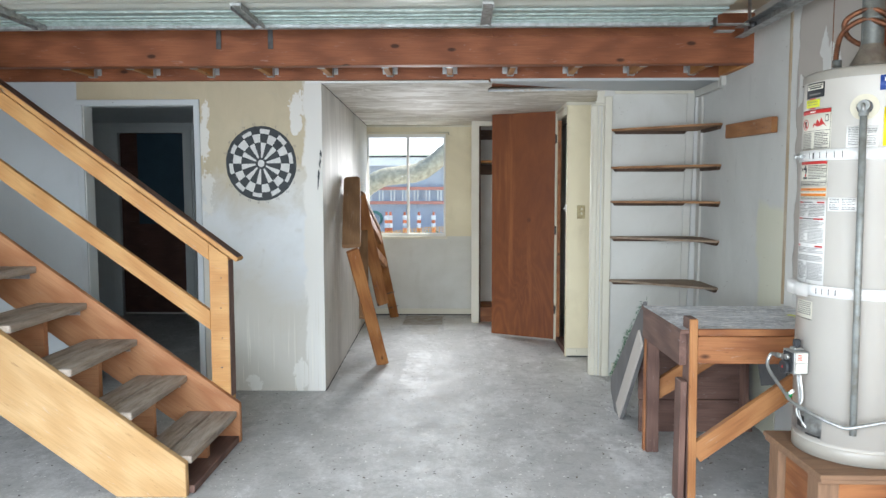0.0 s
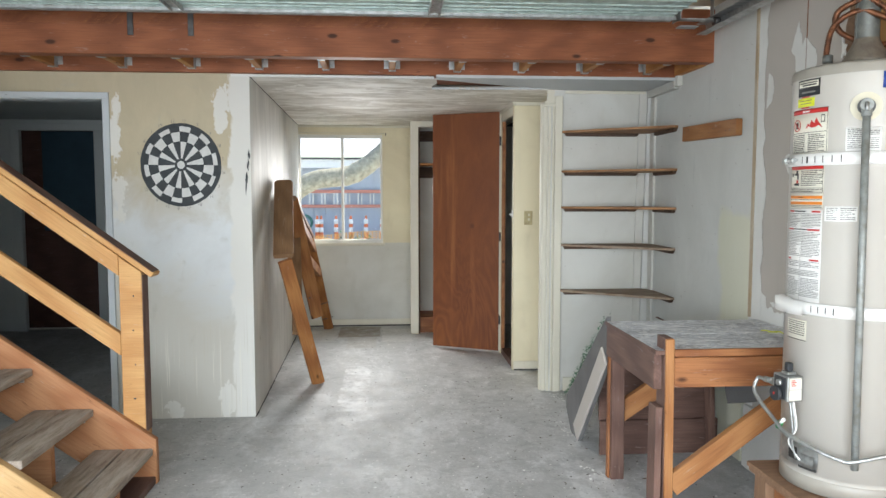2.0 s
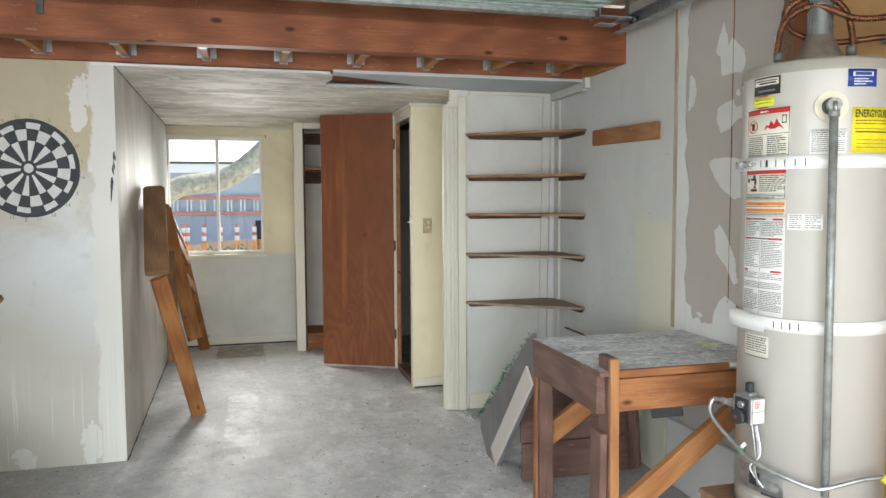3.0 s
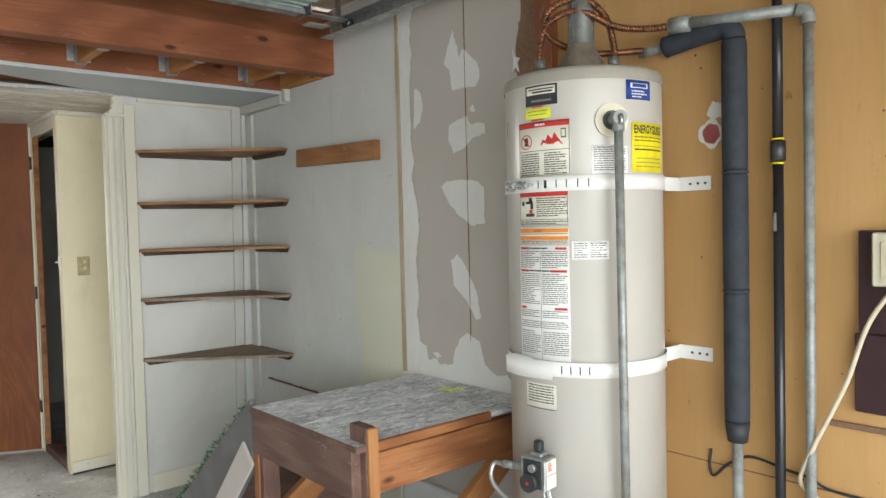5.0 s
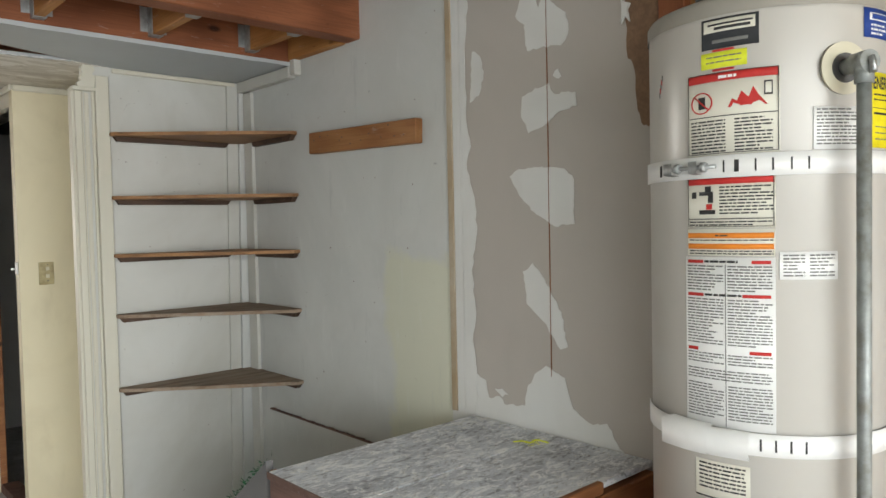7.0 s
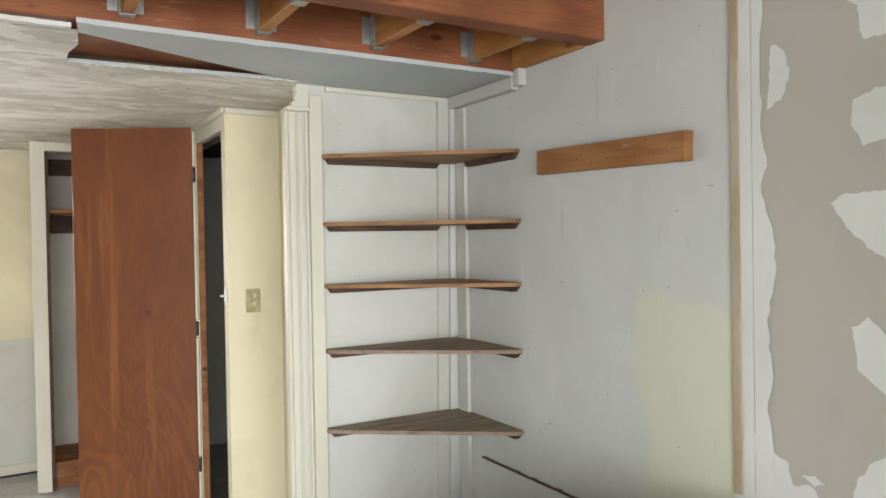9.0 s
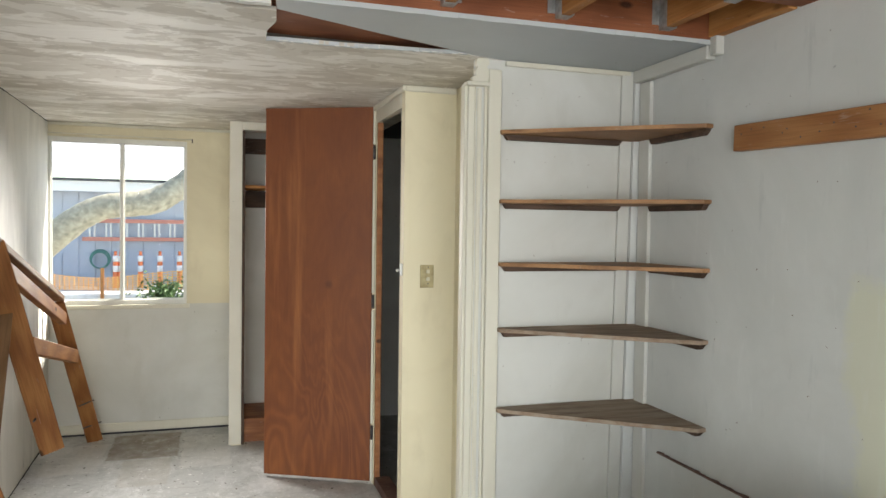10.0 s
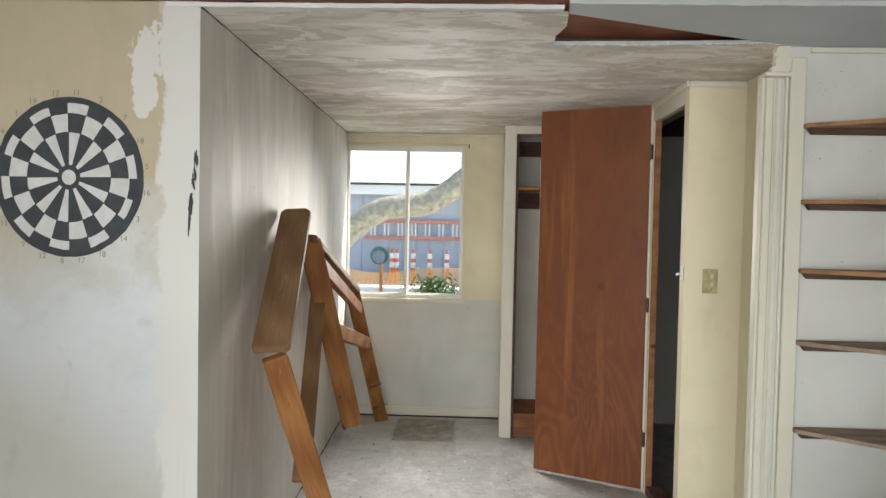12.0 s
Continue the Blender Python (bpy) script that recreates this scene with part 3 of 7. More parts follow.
def lathe(bm, cx, cy, prof, seg=48, a0=0.0, a1=360.0):
    full = abs(a1 - a0) >= 360
    n = seg if full else seg + 1
    rings = []
    for r, z in prof:
        rings.append([bm.verts.new((cx + r * math.cos(a), cy + r * math.sin(a), z)) for a in [radians(a0 + (a1 - a0) * k / seg) for k in range(n)]])
    for a, b in zip(rings, rings[1:]):
        for k in range(seg):
            f = bm.faces.new((a[k], a[(k + 1) % n], b[(k + 1) % n], b[k]))
            f.smooth = True
    bmesh.ops.recalc_face_normals(bm, faces=bm.faces)


def thing(name, at, label, category, group="", kind=""):
    ob = new(name)
    ob.location = at
    ob.empty_display_size = 0.1
    return tagged(ob, label, category, group, kind)


def part(name, bm, mat, parent=None, label="", smooth=False):
    me = bpy.data.meshes.new(name)
    base = Vector((0, 0, 0))
    up = parent
    while up is not None:
        base += up.location
        up = up.parent
    bm.transform(Matrix.Translation(-base))
    bm.to_mesh(me)
    bm.free()
    me.materials.append(M[mat])
    if smooth:
        for p in me.polygons:
            p.use_smooth = True
    ob = new(name, me)
    ob.parent = parent
    return tagged(ob, label)


def box_part(name, dims, mat, parent=None, label="", bevel=0.002):
    bm = bmesh.new()
    box(bm, *dims)
    bevel_all(bm, bevel)
    return part(name, bm, mat, parent, label)


def tube_part(name, pts, r, mat, parent=None, label="", seg=12, corrugate=0.0):
    bm = bmesh.new()
    tube(bm, pts, r, seg, corrugate)
    return part(name, bm, mat, parent, label)


def plank(name, p0, p1, width, thick, mat, parent=None, label="", face=(0, 0, 1), bevel=0.003):
    """A board from p0 to p1 (its centre line); face: roughly the way its broad side looks. Its x axis is its grain."""
    p0, p1, face = Vector(p0), Vector(p1), Vector(face)
    x = (p1 - p0).normalized()
    z = (face - x * face.dot(x)).normalized()
    y = z.cross(x)
    length = (p1 - p0).length
    bm = bmesh.new()
    box(bm, -length / 2, length / 2, -width / 2, width / 2, -thick / 2, thick / 2)
    bevel_all(bm, min(bevel, thick * 0.2))
    me = bpy.data.meshes.new(name)
    bm.to_mesh(me)
    bm.free()
    me.materials.append(M[mat])
    ob = new(name, me)
    base = Vector((0, 0, 0))
    up = parent
    while up is not None:
        base += up.location
        up = up.parent
    rot = Matrix((x, y, z)).transposed().to_4x4()
    ob.matrix_basis = Matrix.Translation((p0 + p1) / 2 - base) @ rot
    ob.parent = parent
    return tagged(ob, label)


def wall(name, dims, mat, label="", category="wall"):
    ob = box_part(name, dims, mat, None, label, 0)
    return tagged(ob, label, category, "", "structure")


def blob(bm, c, w, h, plane, off, seed, rough=0.35, n=72, thick=0.0015):
    """A thin uneven patch lying on a wall: plane 'x' or 'y', its face at off."""
    rng = random.Random(seed)
    ph = [rng.uniform(0, 6.28) for _ in range(7)]
    pts = []
    for k in range(n):
        a = 2 * math.pi * k / n
        r = 1 + rough * (0.5 * math.sin(2 * a + ph[0]) + 0.35 * math.sin(3 * a + ph[1]) + 0.25 * math.sin(5 * a + ph[2]) + 0.18 * math.sin(9 * a + ph[3]) + 0.10 * math.sin(13 * a + ph[4]) + 0.07 * math.sin(21 * a + ph[5]) + 0.06 * math.sin(31 * a + ph[6]) + 0.06 * rng.uniform(-1, 1))
        pts.append((c[0] + w / 2 * r * math.cos(a), c[1] + h / 2 * r * math.sin(a)))
    prism(bm, pts, off - thick, off, plane)

# ---- structure ----
CZ = 2.157
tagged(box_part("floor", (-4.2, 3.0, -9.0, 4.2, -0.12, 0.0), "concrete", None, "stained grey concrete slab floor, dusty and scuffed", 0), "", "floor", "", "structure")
bm = bmesh.new()
box(bm, -200, 200, -200, 400, -0.5, -0.03)
tagged(part("ground", bm, "ground", None, "pale paved ground outside"), "", "ground", "", "structure")

wall("wall_dartboard", (-4.0, -1.705, 0.0, 0.11, 0, 2.19), "blue_wall", "pale blue-white painted wall under the stairs")
wall("wall_over_doorway", (-1.705, -0.848, 0.0, 0.11, 2.0305, 2.19), "dart_wall", "beige painted strip of wall over the doorway")
wall("wall_painted_corner", (-0.848, 0.0, 0.0, 0.11, 0, 2.19), "dart_wall", "beige wall rolled over with white paint, runs at its foot")
# alcove side wall, slightly out of square
bm = bmesh.new()
prism(bm, [(-0.11, 0.11), (0.0, 0.11), (-0.085, 3.2), (-0.20, 3.2)], 0, 2.19)
tagged(part("wall_alcove_side", bm, "alcove_wall", None, "shiny smeared grey-white wall of the alcove"), "", "wall", "", "structure")
WY = 3.2
wx0, wx1, wz0, wz1 = -0.09, 0.803, 0.905, 2.06
wall("wall_window_low", (-0.2, 1.17, WY, WY + 0.13, 0, wz0), "white_wall", "off-white wall below the window")
wall("wall_window_side", (wx1, 1.17, WY, WY + 0.13, wz0, 2.19), "cream", "cream painted wall beside the window")
wall("wall_window_head", (wx0, wx1, WY, WY + 0.13, wz1, 2.19), "cream", "cream painted strip over the window")
wall("wall_window_jamb", (-0.2, wx0, WY, WY + 0.13, wz0, 2.19), "white_wall", "narrow white strip beside the window")
wall("wall_closet_stub", (1.10, 1.165, 2.70, WY, 0, CZ), "cream", "cream painted end of the closet wall")
wall("wall_upper_back", (-4.2, 3.0, WY, WY + 0.13, 2.2205, 2.619), "lichen", "plain wall above the ceiling")
wall("wall_closet_back", (1.17, 3.0, WY, WY + 0.13, 0, 2.19), "white_wall", "scuffed off-white back wall of the closet")
wall("wall_closet_side", (1.86, 1.885, 1.74, WY, 0, 2.19), "cream", "cream painted partition behind the open door")
wall("wall_closet_head", (1.165, 1.86, 2.70, 2.78, 2.10, CZ), "trim", "white head over the closet opening")
wall("wall_inner_head", (1.86, 1.89, 1.16, 1.74, 2.06, CZ), "trim", "white head over the dark closet doorway")
wall("wall_switch", (1.86, 2.17, 1.10, 1.16, 0, CZ), "cream", "cream painted wall end with a light switch")
wall("wall_post_side", (2.12, 2.17, 0.501, 1.10, 0, CZ), "cream", "cream painted side of the shelf nook")
wall("wall_shelf_nook", (1.99, 2.86, 0.46, 0.50, 0, 2.19), "white_wall", "dull white boarded wall behind the corner shelves")
# closet interior: its shade is put into the wall colour
wall("wall_void_back", (2.70, 2.80, 0.50, WY, 0, 2.19), "dark_void", "closet inside wall coloured dark for its shade")
wall("wall_right_painted", (2.735, 2.86, -1.035, 0.46, 0, 2.50), "side_wall", "dull white painted side wall")
wall("wall_right_drywall", (2.728, 2.86, -1.10, -1.035, 0, 2.50), "mud", "white taped joint between two wall boards")
wall("wall_right_grey", (2.731, 2.86, -1.86, -1.10, 0, 2.50), "drywall_grey", "bare grey drywall with filled joints")
wall("wall_right_plywood", (2.745, 2.86, -5.95, -1.86, 0, 2.50), "ply_wall", "amber plywood sheathing, stained and scratched")
wall("wall_left", (-4.12, -4.0, -5.95, 3.3, 0, 2.50), "white_wall", "plain white wall")
wall("wall_front_left", (-4.0, -2.35, -5.95, -5.83, 0, 2.50), "white_wall", "plain white wall beside the garage opening")
wall("wall_front_head", (-2.35, 2.745, -5.95, -5.83, 2.25, 2.50), "white_wall", "plain white head over the garage opening")
wall("garage_ceiling", (-4.12, 2.86, -5.95, -0.53, 2.50, 2.58), "tan_ceiling", "tan ceiling board above the beam", "ceiling")
wall("loft_floor", (-4.12, 2.86, -0.53, 0.3, 2.345, 2.40), "joist", "wooden boards over the joists", "ceiling")
wall("roof_slab", (-4.3, 3.1, -6.0, 3.33, 2.62, 2.75), "lichen", "flat roof over the room", "roof")

# ceilings: smeared skim in the alcove, grey soffit board over the nook, a torn opening between
bm = bmesh.new()
prism(bm, [(-0.12, -0.0), (1.172, 0.075), (1.182, 0.20), (1.160, 0.33), (1.165, 0.456), (-0.10, 0.456)], CZ, CZ + 0.014)
prism(bm, [(-0.2, 0.456), (1.165, 0.456), (1.5, 0.445), (1.93, 0.41), (2.13, 0.47), (2.13, WY), (-0.2, WY)], CZ, CZ + 0.014)
ceiling_1 = tagged(part("ceiling", bm, "ceiling_skim", None, "smeared grey-beige plaster ceiling with a torn edge"), "", "ceiling", "", "structure")
bm = bmesh.new()
prism(bm, [(1.16, -0.052), (2.74, -0.052), (2.74, 0.48), (1.99, 0.48), (1.935, 0.40), (1.55, 0.235), (1.172, 0.06)], CZ + 0.002, CZ + 0.016)
tagged(part("ceiling_soffit", bm, "grey_soffit", None, "grey-white painted soffit board with a ragged edge"), "", "ceiling", "", "structure")
# closet ceiling, likewise coloured near-black in place of shade
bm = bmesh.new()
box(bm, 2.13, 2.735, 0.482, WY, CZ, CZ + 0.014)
tagged(part("ceiling_closet", bm, "dark_void", None, "closet ceiling coloured dark for its shade"), "", "ceiling", "", "structure")
for nm, x0, x1, y0, y1, mat in (("torn_edge_front", 1.165, 1.93, 0.448, 0.456, "grey_soffit"), ("torn_edge_side", -0.11, 1.15, -0.004, 0.02, "mud"), ("soffit_edge", 1.2, 2.73, -0.058, -0.053, "grey_soffit")):
    rng = random.Random(nm)
    bm = bmesh.new()
    n = 40
    for k in range(n):
        a, b = x0 + (x1 - x0) * k / n, x0 + (x1 - x0) * (k + 1) / n
        dy = 0 if nm != "torn_edge_front" else -0.05 * max(0, (a - 1.45) / 0.48)
        j = rng.uniform(-0.003, 0.003)
        box(bm, a, b, y0 + dy + j, y1 + dy + 0.006 + j, CZ - 0.003 + rng.uniform(0, 0.002), CZ + (0.012 if nm != "soffit_edge" else 0.006))
    tagged(part("trim", bm, mat, None, "ragged white broken edge of ceiling board"), "", "ceiling edge", "", "structure")
rng = random.Random(52)
bm = bmesh.new()
for k in range(22):
    x = rng.uniform(1.2, 1.9)
    y = 0.44 - 0.05 * max(0, (x - 1.45) / 0.48) + rng.uniform(-0.004, 0.012)
    prism(bm, [(x, y), (x + rng.uniform(0.01, 0.03), y + rng.uniform(-0.003, 0.003)), (x + 0.01, y + rng.uniform(0.005, 0.015))], CZ - 0.0035, CZ - 0.0002)
tagged(part("plaster_chips", bm, "mud", None, "white chips along the torn plaster edge"), "", "ceiling edge", "", "structure")
# wood seen in the tear
plank("ceiling_joist", (1.14, 0.26, CZ + 0.05), (1.96, 0.30, CZ + 0.05), 0.46, 0.03, "beam", None, "red-brown wood showing in the torn ceiling", (0, 0, 1)).name = "joist_in_tear"

# far room behind the doorway
wall("wall_far_room", (-4.0, -2.92, 3.16, 3.25, 0, 2.19), "inner_grey", "dim grey wall of the far room")
wall("wall_far_room_right", (-2.14, -0.15, 3.16, 3.25, 0, 2.19), "inner_grey", "dim grey wall of the far room")
wall("wall_far_room_head", (-2.92, -2.14, 3.16, 3.25, 2.08, 2.19), "inner_grey", "dim grey strip over the inner door")
bm = bmesh.new()
prism(bm, [(-0.895, 0.125), (-0.83, 0.125), (-1.98, 3.16), (-2.05, 3.16)], 0, 2.19)
tagged(part("wall_far_room_side", bm, "inner_grey", None, "pale grey side wall of the far room"), "", "wall", "", "structure")
# unseen backing, added to stop sky light leaking round the inner door
wall("wall_far_room_back", (-3.1, -2.0, 3.255, 3.30, 0, 2.19), "inner_grey", "unseen backing that blocks light round the inner door")
wall("ceiling_far_room", (-4.0, -0.15, 0.11, 3.25, 2.19, 2.22), "inner_grey", "grey ceiling of the far room", "ceiling")

# ---- beam, header and joists ----
bx = thing("beam", (0, -0.485, 2.18), "long red-brown fir beam across the room", "beam")
bm = bmesh.new()
plank("timber", (-4.0, -0.485, 2.335), (2.74, -0.485, 2.335), 0.30, 0.09, "beam", bx, "", (0, -1, 0), 0.004)
for x in (-0.53, -0.21):
    o = thing("beam_strap", (x, -0.535, 2.33), "dark blue-grey metal strap hung on the beam", "strap", "straps on the beam")
    box_part("strap", (x - 0.016, x + 0.016, -0.536, -0.531, 2.285, 2.42), "steel_dark", o)
bh = thing("header", (0, -0.03, 2.18), "red-brown fir header above the soffit edge", "beam")
plank("timber", (-4.0, -0.03, 2.255), (2.735, -0.03, 2.255), 0.17, 0.038, "beam", bh, "", (0, -1, 0), 0.003)
for k in range(11):
    x = 2.508 - 0.4055 * k
    j = thing("joist", (x, -0.24, 2.2), "short fir joist in metal hangers between header and beam", "joist", "joists over the beam")
    plank("timber", (x, -0.052, 2.262), (x, -0.438, 2.262), 0.14, 0.038, "joist", j, "", (1, 0, 0))
    for y, s in ((-0.051, -1), (-0.439, 1)):
        bm = bmesh.new()
        box(bm, x - 0.0215, x - 0.0195, y - 0.0, y + s * 0.045, 2.19, 2.30)
        box(bm, x + 0.0195, x + 0.0215, y - 0.0, y + s * 0.045, 2.19, 2.30)
        box(bm, x - 0.0215, x + 0.0215, y, y + s * 0.045, 2.1875, 2.1895)
        box(bm, x - 0.05, x - 0.0225, y, y + s * 0.002, 2.205, 2.30)
        box(bm, x + 0.0225, x + 0.05, y, y + s * 0.002, 2.205, 2.30)
        bevel_all(bm, 0)
        part("joist_hanger", bm, "galv", j, "galvanised joist hanger")
e = thing("end_joist", (2.71, -0.24, 2.2), "fir joist against the side wall", "joist")
plank("timber", (2.712, -0.052, 2.255), (2.712, -0.438, 2.255), 0.15, 0.038, "joist", e, "", (1, 0, 0))

bm = bmesh.new()
rng = random.Random(8)
for k in range(46):
    t0, t1 = k / 46, (k + 1) / 46
    h = rng.uniform(0.002, 0.007)
    x0_, x1_ = 0.002 - 0.088 * t0, 0.002 - 0.088 * t1
    prism(bm, [(x0_ - 0.01, 3.19 * t0), (x0_ + rng.uniform(0.001, 0.005), 3.19 * t0), (x1_ + 0.003, 3.19 * t1), (x1_ - 0.01, 3.19 * t1)], CZ - h, CZ - 0.0005)
    prism(bm, [(x0_ - 0.01, 3.19 * t0), (x0_ + rng.uniform(0.002, 0.010), 3.19 * t0), (x1_ + rng.uniform(0.002, 0.010), 3.19 * t1), (x1_ - 0.01, 3.19 * t1)], 0.0005, 0.004)
tagged(part("wall_crack", bm, "dark_void", None, "dark open joint along the alcove wall"), "", "joint", "", "structure")
for x0_, x1_, y_ in ((-0.08, 1.10, WY - 0.016), (1.87, 2.115, 1.083)):
    tagged(box_part("floor_gap", (x0_, x1_, y_, y_ + 0.012, 0.0005, 0.011), "dark_void", None, "dark gap under the baseboard", 0), "", "joint", "", "structure")
bm = bmesh.new()
for k in range(24):
    y0_, y1_ = 0.25 - 0.9 * k / 24, 0.25 - 0.9 * (k + 1) / 24
    a = rng.uniform(0.002, 0.008)
    prism(bm, [(y0_, 0.565), (y1_, 0.565), (y1_, 0.567 + a), (y0_, 0.567 + a * 0.6)], 2.7215, 2.7345, "x")
tagged(part("panel_crack", bm, "bench_dark", None, "dark cracked edge on top of the lower board"), "", "joint", "", "structure")

# ---- window ----
w = thing("window_1", ((wx0 + wx1) / 2, WY + 0.05, wz0), "aluminium sliding window with two dusty panes", "window", "", "structure")
bm = bmesh.new()
fy0, fy1 = WY + 0.012, WY + 0.07
for a in ((wx0, wx0 + 0.018, fy0, fy1, wz0, wz1), (wx1 - 0.018, wx1, fy0, fy1, wz0, wz1), (wx0 + 0.018, wx1 - 0.018, fy0, fy1, wz1 - 0.03, wz1), (wx0 + 0.018, wx1 - 0.018, fy0, fy1, wz0, wz0 + 0.03)):
    box(bm, *a)
bevel_all(bm, 0.002)
part("window_frame", bm, "alu", w)
box_part("mullion", (0.366, 0.384, WY + 0.02, WY + 0.06, wz0 + 0.03, wz1 - 0.03), "alu", w)
for a, b, y in ((wx0 + 0.018, 0.366, WY + 0.035), (0.384, wx1 - 0.018, WY + 0.048)):
    bm = bmesh.new()
    for q in ((a, a + 0.006, y - 0.008, y + 0.008, wz0 + 0.03, wz1 - 0.03), (b - 0.006, b, y - 0.008, y + 0.008, wz0 + 0.03, wz1 - 0.03), (a + 0.006, b - 0.006, y - 0.008, y + 0.008, wz1 - 0.038, wz1 - 0.03), (a + 0.006, b - 0.006, y - 0.008, y + 0.008, wz0 + 0.03, wz0 + 0.038)):
        box(bm, *q)
    bevel_all(bm, 0.001)
    part("sash", bm, "alu", w)
    p = box_part("pane", (a + 0.006, b - 0.006, y - 0.0015, y + 0.0015, wz0 + 0.038, wz1 - 0.038), "glass", w, "clear dusty pane", 0)
    p.visible_shadow = False
box_part("window_sill", (wx0 - 0.005, wx1 + 0.02, WY - 0.014, WY + 0.012, wz0 - 0.03, wz0 - 0.001), "trim", w, "", 0.003)
r = thing("curtain_rod", (0.35, WY - 0.03, wz1 + 0.02), "thin metal rod above the window", "curtain rod")
tube_part("rod", [(wx0 - 0.01, WY - 0.028, wz1 + 0.018), (wx1 + 0.035, WY - 0.028, wz1 + 0.012)], 0.004, "trim", r)
tube_part("hook", [(wx1 + 0.035, WY - 0.0, wz1 + 0.012), (wx1 + 0.035, WY - 0.035, wz1 + 0.012), (wx1 + 0.036, WY - 0.036, wz1 - 0.012)], 0.004, "steel_dark", r)
box_part("hook", (wx0 - 0.005, wx0 + 0.003, WY - 0.034, WY - 0.0, wz1 + 0.010, wz1 + 0.026), "steel_dark", r)
for nm, d in (("baseboard", (-0.09, 1.10, WY - 0.014, WY - 0.001, 0.012, 0.075)), ("baseboard", (1.865, 2.115, 1.085, 1.099, 0.01, 0.075)), ("baseboard", (2.115, 2.60, 0.447, 0.459, 0.0, 0.10))):
    tagged(box_part(nm, d, "trim", None, "worn white baseboard", 0.003), "", "baseboard", "", "structure")
tagged(box_part("trim", (-0.08, 1.10, WY - 0.018, WY - 0.001, CZ - 0.022, CZ - 0.001), "trim", None, "small painted cove below the ceiling", 0.005), "", "trim", "", "structure")
tagged(box_part("trim", (1.86, 2.115, 1.082, 1.099, CZ - 0.03, CZ - 0.001), "trim", None, "small painted cove below the ceiling", 0.005), "", "trim", "", "structure")
tagged(box_part("trim", (1.842, 1.859, 1.082, 2.70, CZ - 0.03, CZ - 0.001), "trim", None, "small painted cove below the ceiling", 0.005), "", "trim", "", "structure")

# ---- doorway casing under the stairs ----
c = thing("doorway_casing", (-1.2, -0.01, 0), "white painted wooden casing round the doorway", "door casing", "", "structure")
for d in ((-1.71, -1.665, -0.014, -0.001, 0, 2.012), (-0.888, -0.848, -0.014, -0.001, 0, 2.012), (-1.71, -0.848, -0.016, -0.001, 2.012, 2.048)):
    box_part("casing_board", d, "blue_wall", c)
for d in ((-1.682, -1.66, 0.0, 0.12, 0, 2.008), (-0.889, -0.870, 0.0, 0.12, 0, 2.008), (-1.682, -0.870, 0.0, 0.12, 2.009, 2.03)):
    box_part("jamb", d, "inner_grey", c)
wall("wall_doorway_left", (-1.705, -1.683, 0.001, 0.11, 0, 2.03), "blue_wall", "strip of wall beside the doorway")
wall("wall_doorway_right", (-0.869, -0.849, 0.001, 0.11, 0, 2.03), "dart_wall", "strip of wall beside the doorway")
c = thing("inner_casing", (-2.53, 3.14, 0), "pale grey casing round the inner door", "door casing", "", "structure")
for d in ((-2.99, -2.90, 3.13, 3.159, 0, 2.08), (-2.16, -2.07, 3.13, 3.159, 0, 2.08), (-2.99, -2.07, 3.128, 3.159, 2.08, 2.15)):
    box_part("casing_board", d, "inner_grey", c)
d1 = thing("door_1", (-2.53, 3.2, 0.01), "dark red-brown inner door, dark blue in its upper part", "door", "", "structure")
box_part("door_leaf", (-2.90, -2.16, 3.19, 3.23, 0.02, 2.08), "brown_door_dark", d1)
# dark blue sheet over the upper right of the leaf
box_part("upper_panel", (-2.70, -2.165, 3.183, 3.189, 1.05, 2.075), "teal_dark", d1, "thin dark blue sheet over the upper part of the door")
box_part("lower_edge", (-2.895, -2.165, 3.17, 3.189, 0.012, 0.03), "alu", d1, "bright threshold strip")
bm = bmesh.new()
lathe(bm, 0, 0, [(0.006, 0), (0.012, 0.02), (0.024, 0.03), (0.026, 0.045), (0.018, 0.058), (0.001, 0.06)], 16)
bm.transform(Matrix.Translation((-2.23, 3.188, 0.92)) @ Matrix.Rotation(radians(90), 4, "X"))
part("door_knob", bm, "galv", d1, "steel door knob")

# ---- closet: opening, shelf, open plywood door ----
c = thing("closet_casing", (1.5, 2.69, 0), "cream painted trim round the closet opening", "door casing", "", "structure")
box_part("casing_board", (1.085, 1.165, 2.684, 2.699, 0.01, CZ - 0.002), "trim", c)
box_part("jamb", (1.166, 1.184, 2.70, 2.79, 0.0, 2.10), "cleat", c, "bare brown jamb")
box_part("casing_board", (1.166, 1.86, 2.686, 2.699, 2.10, CZ - 0.002), "trim", c)
cs = thing("closet_shelf", (1.5, 3.0, 1.72), "brown board shelf inside the closet", "shelf")
plank("shelf_board", (1.186, 3.0, 1.735), (1.855, 3.0, 1.735), 0.36, 0.02, "joist", cs, "", (0, 0, 1))
box_part("cleat", (1.186, 1.855, 3.16, 3.195, 1.60, 1.72), "cleat", cs)
box_part("cleat", (1.186, 1.855, 3.16, 3.195, 1.99, 2.10), "cleat", cs)
st = thing("closet_step", (1.5, 2.95, 0), "raised reddish wooden floor of the closet", "step")
box_part("step_board", (1.186, 1.855, 2.76, 3.19, 0.0, 0.16), "bench_red", st)
cb = thing("closet_cable", (1.40, 3.18, 1.4), "black cable hanging in the closet", "cable")
tube_part("cable", smooth_path([(1.46, 3.185, 1.62), (1.43, 3.18, 1.52), (1.425, 3.18, 1.35), (1.44, 3.18, 1.22), (1.42, 3.17, 1.12)]), 0.005, "black", cb, "", 8)

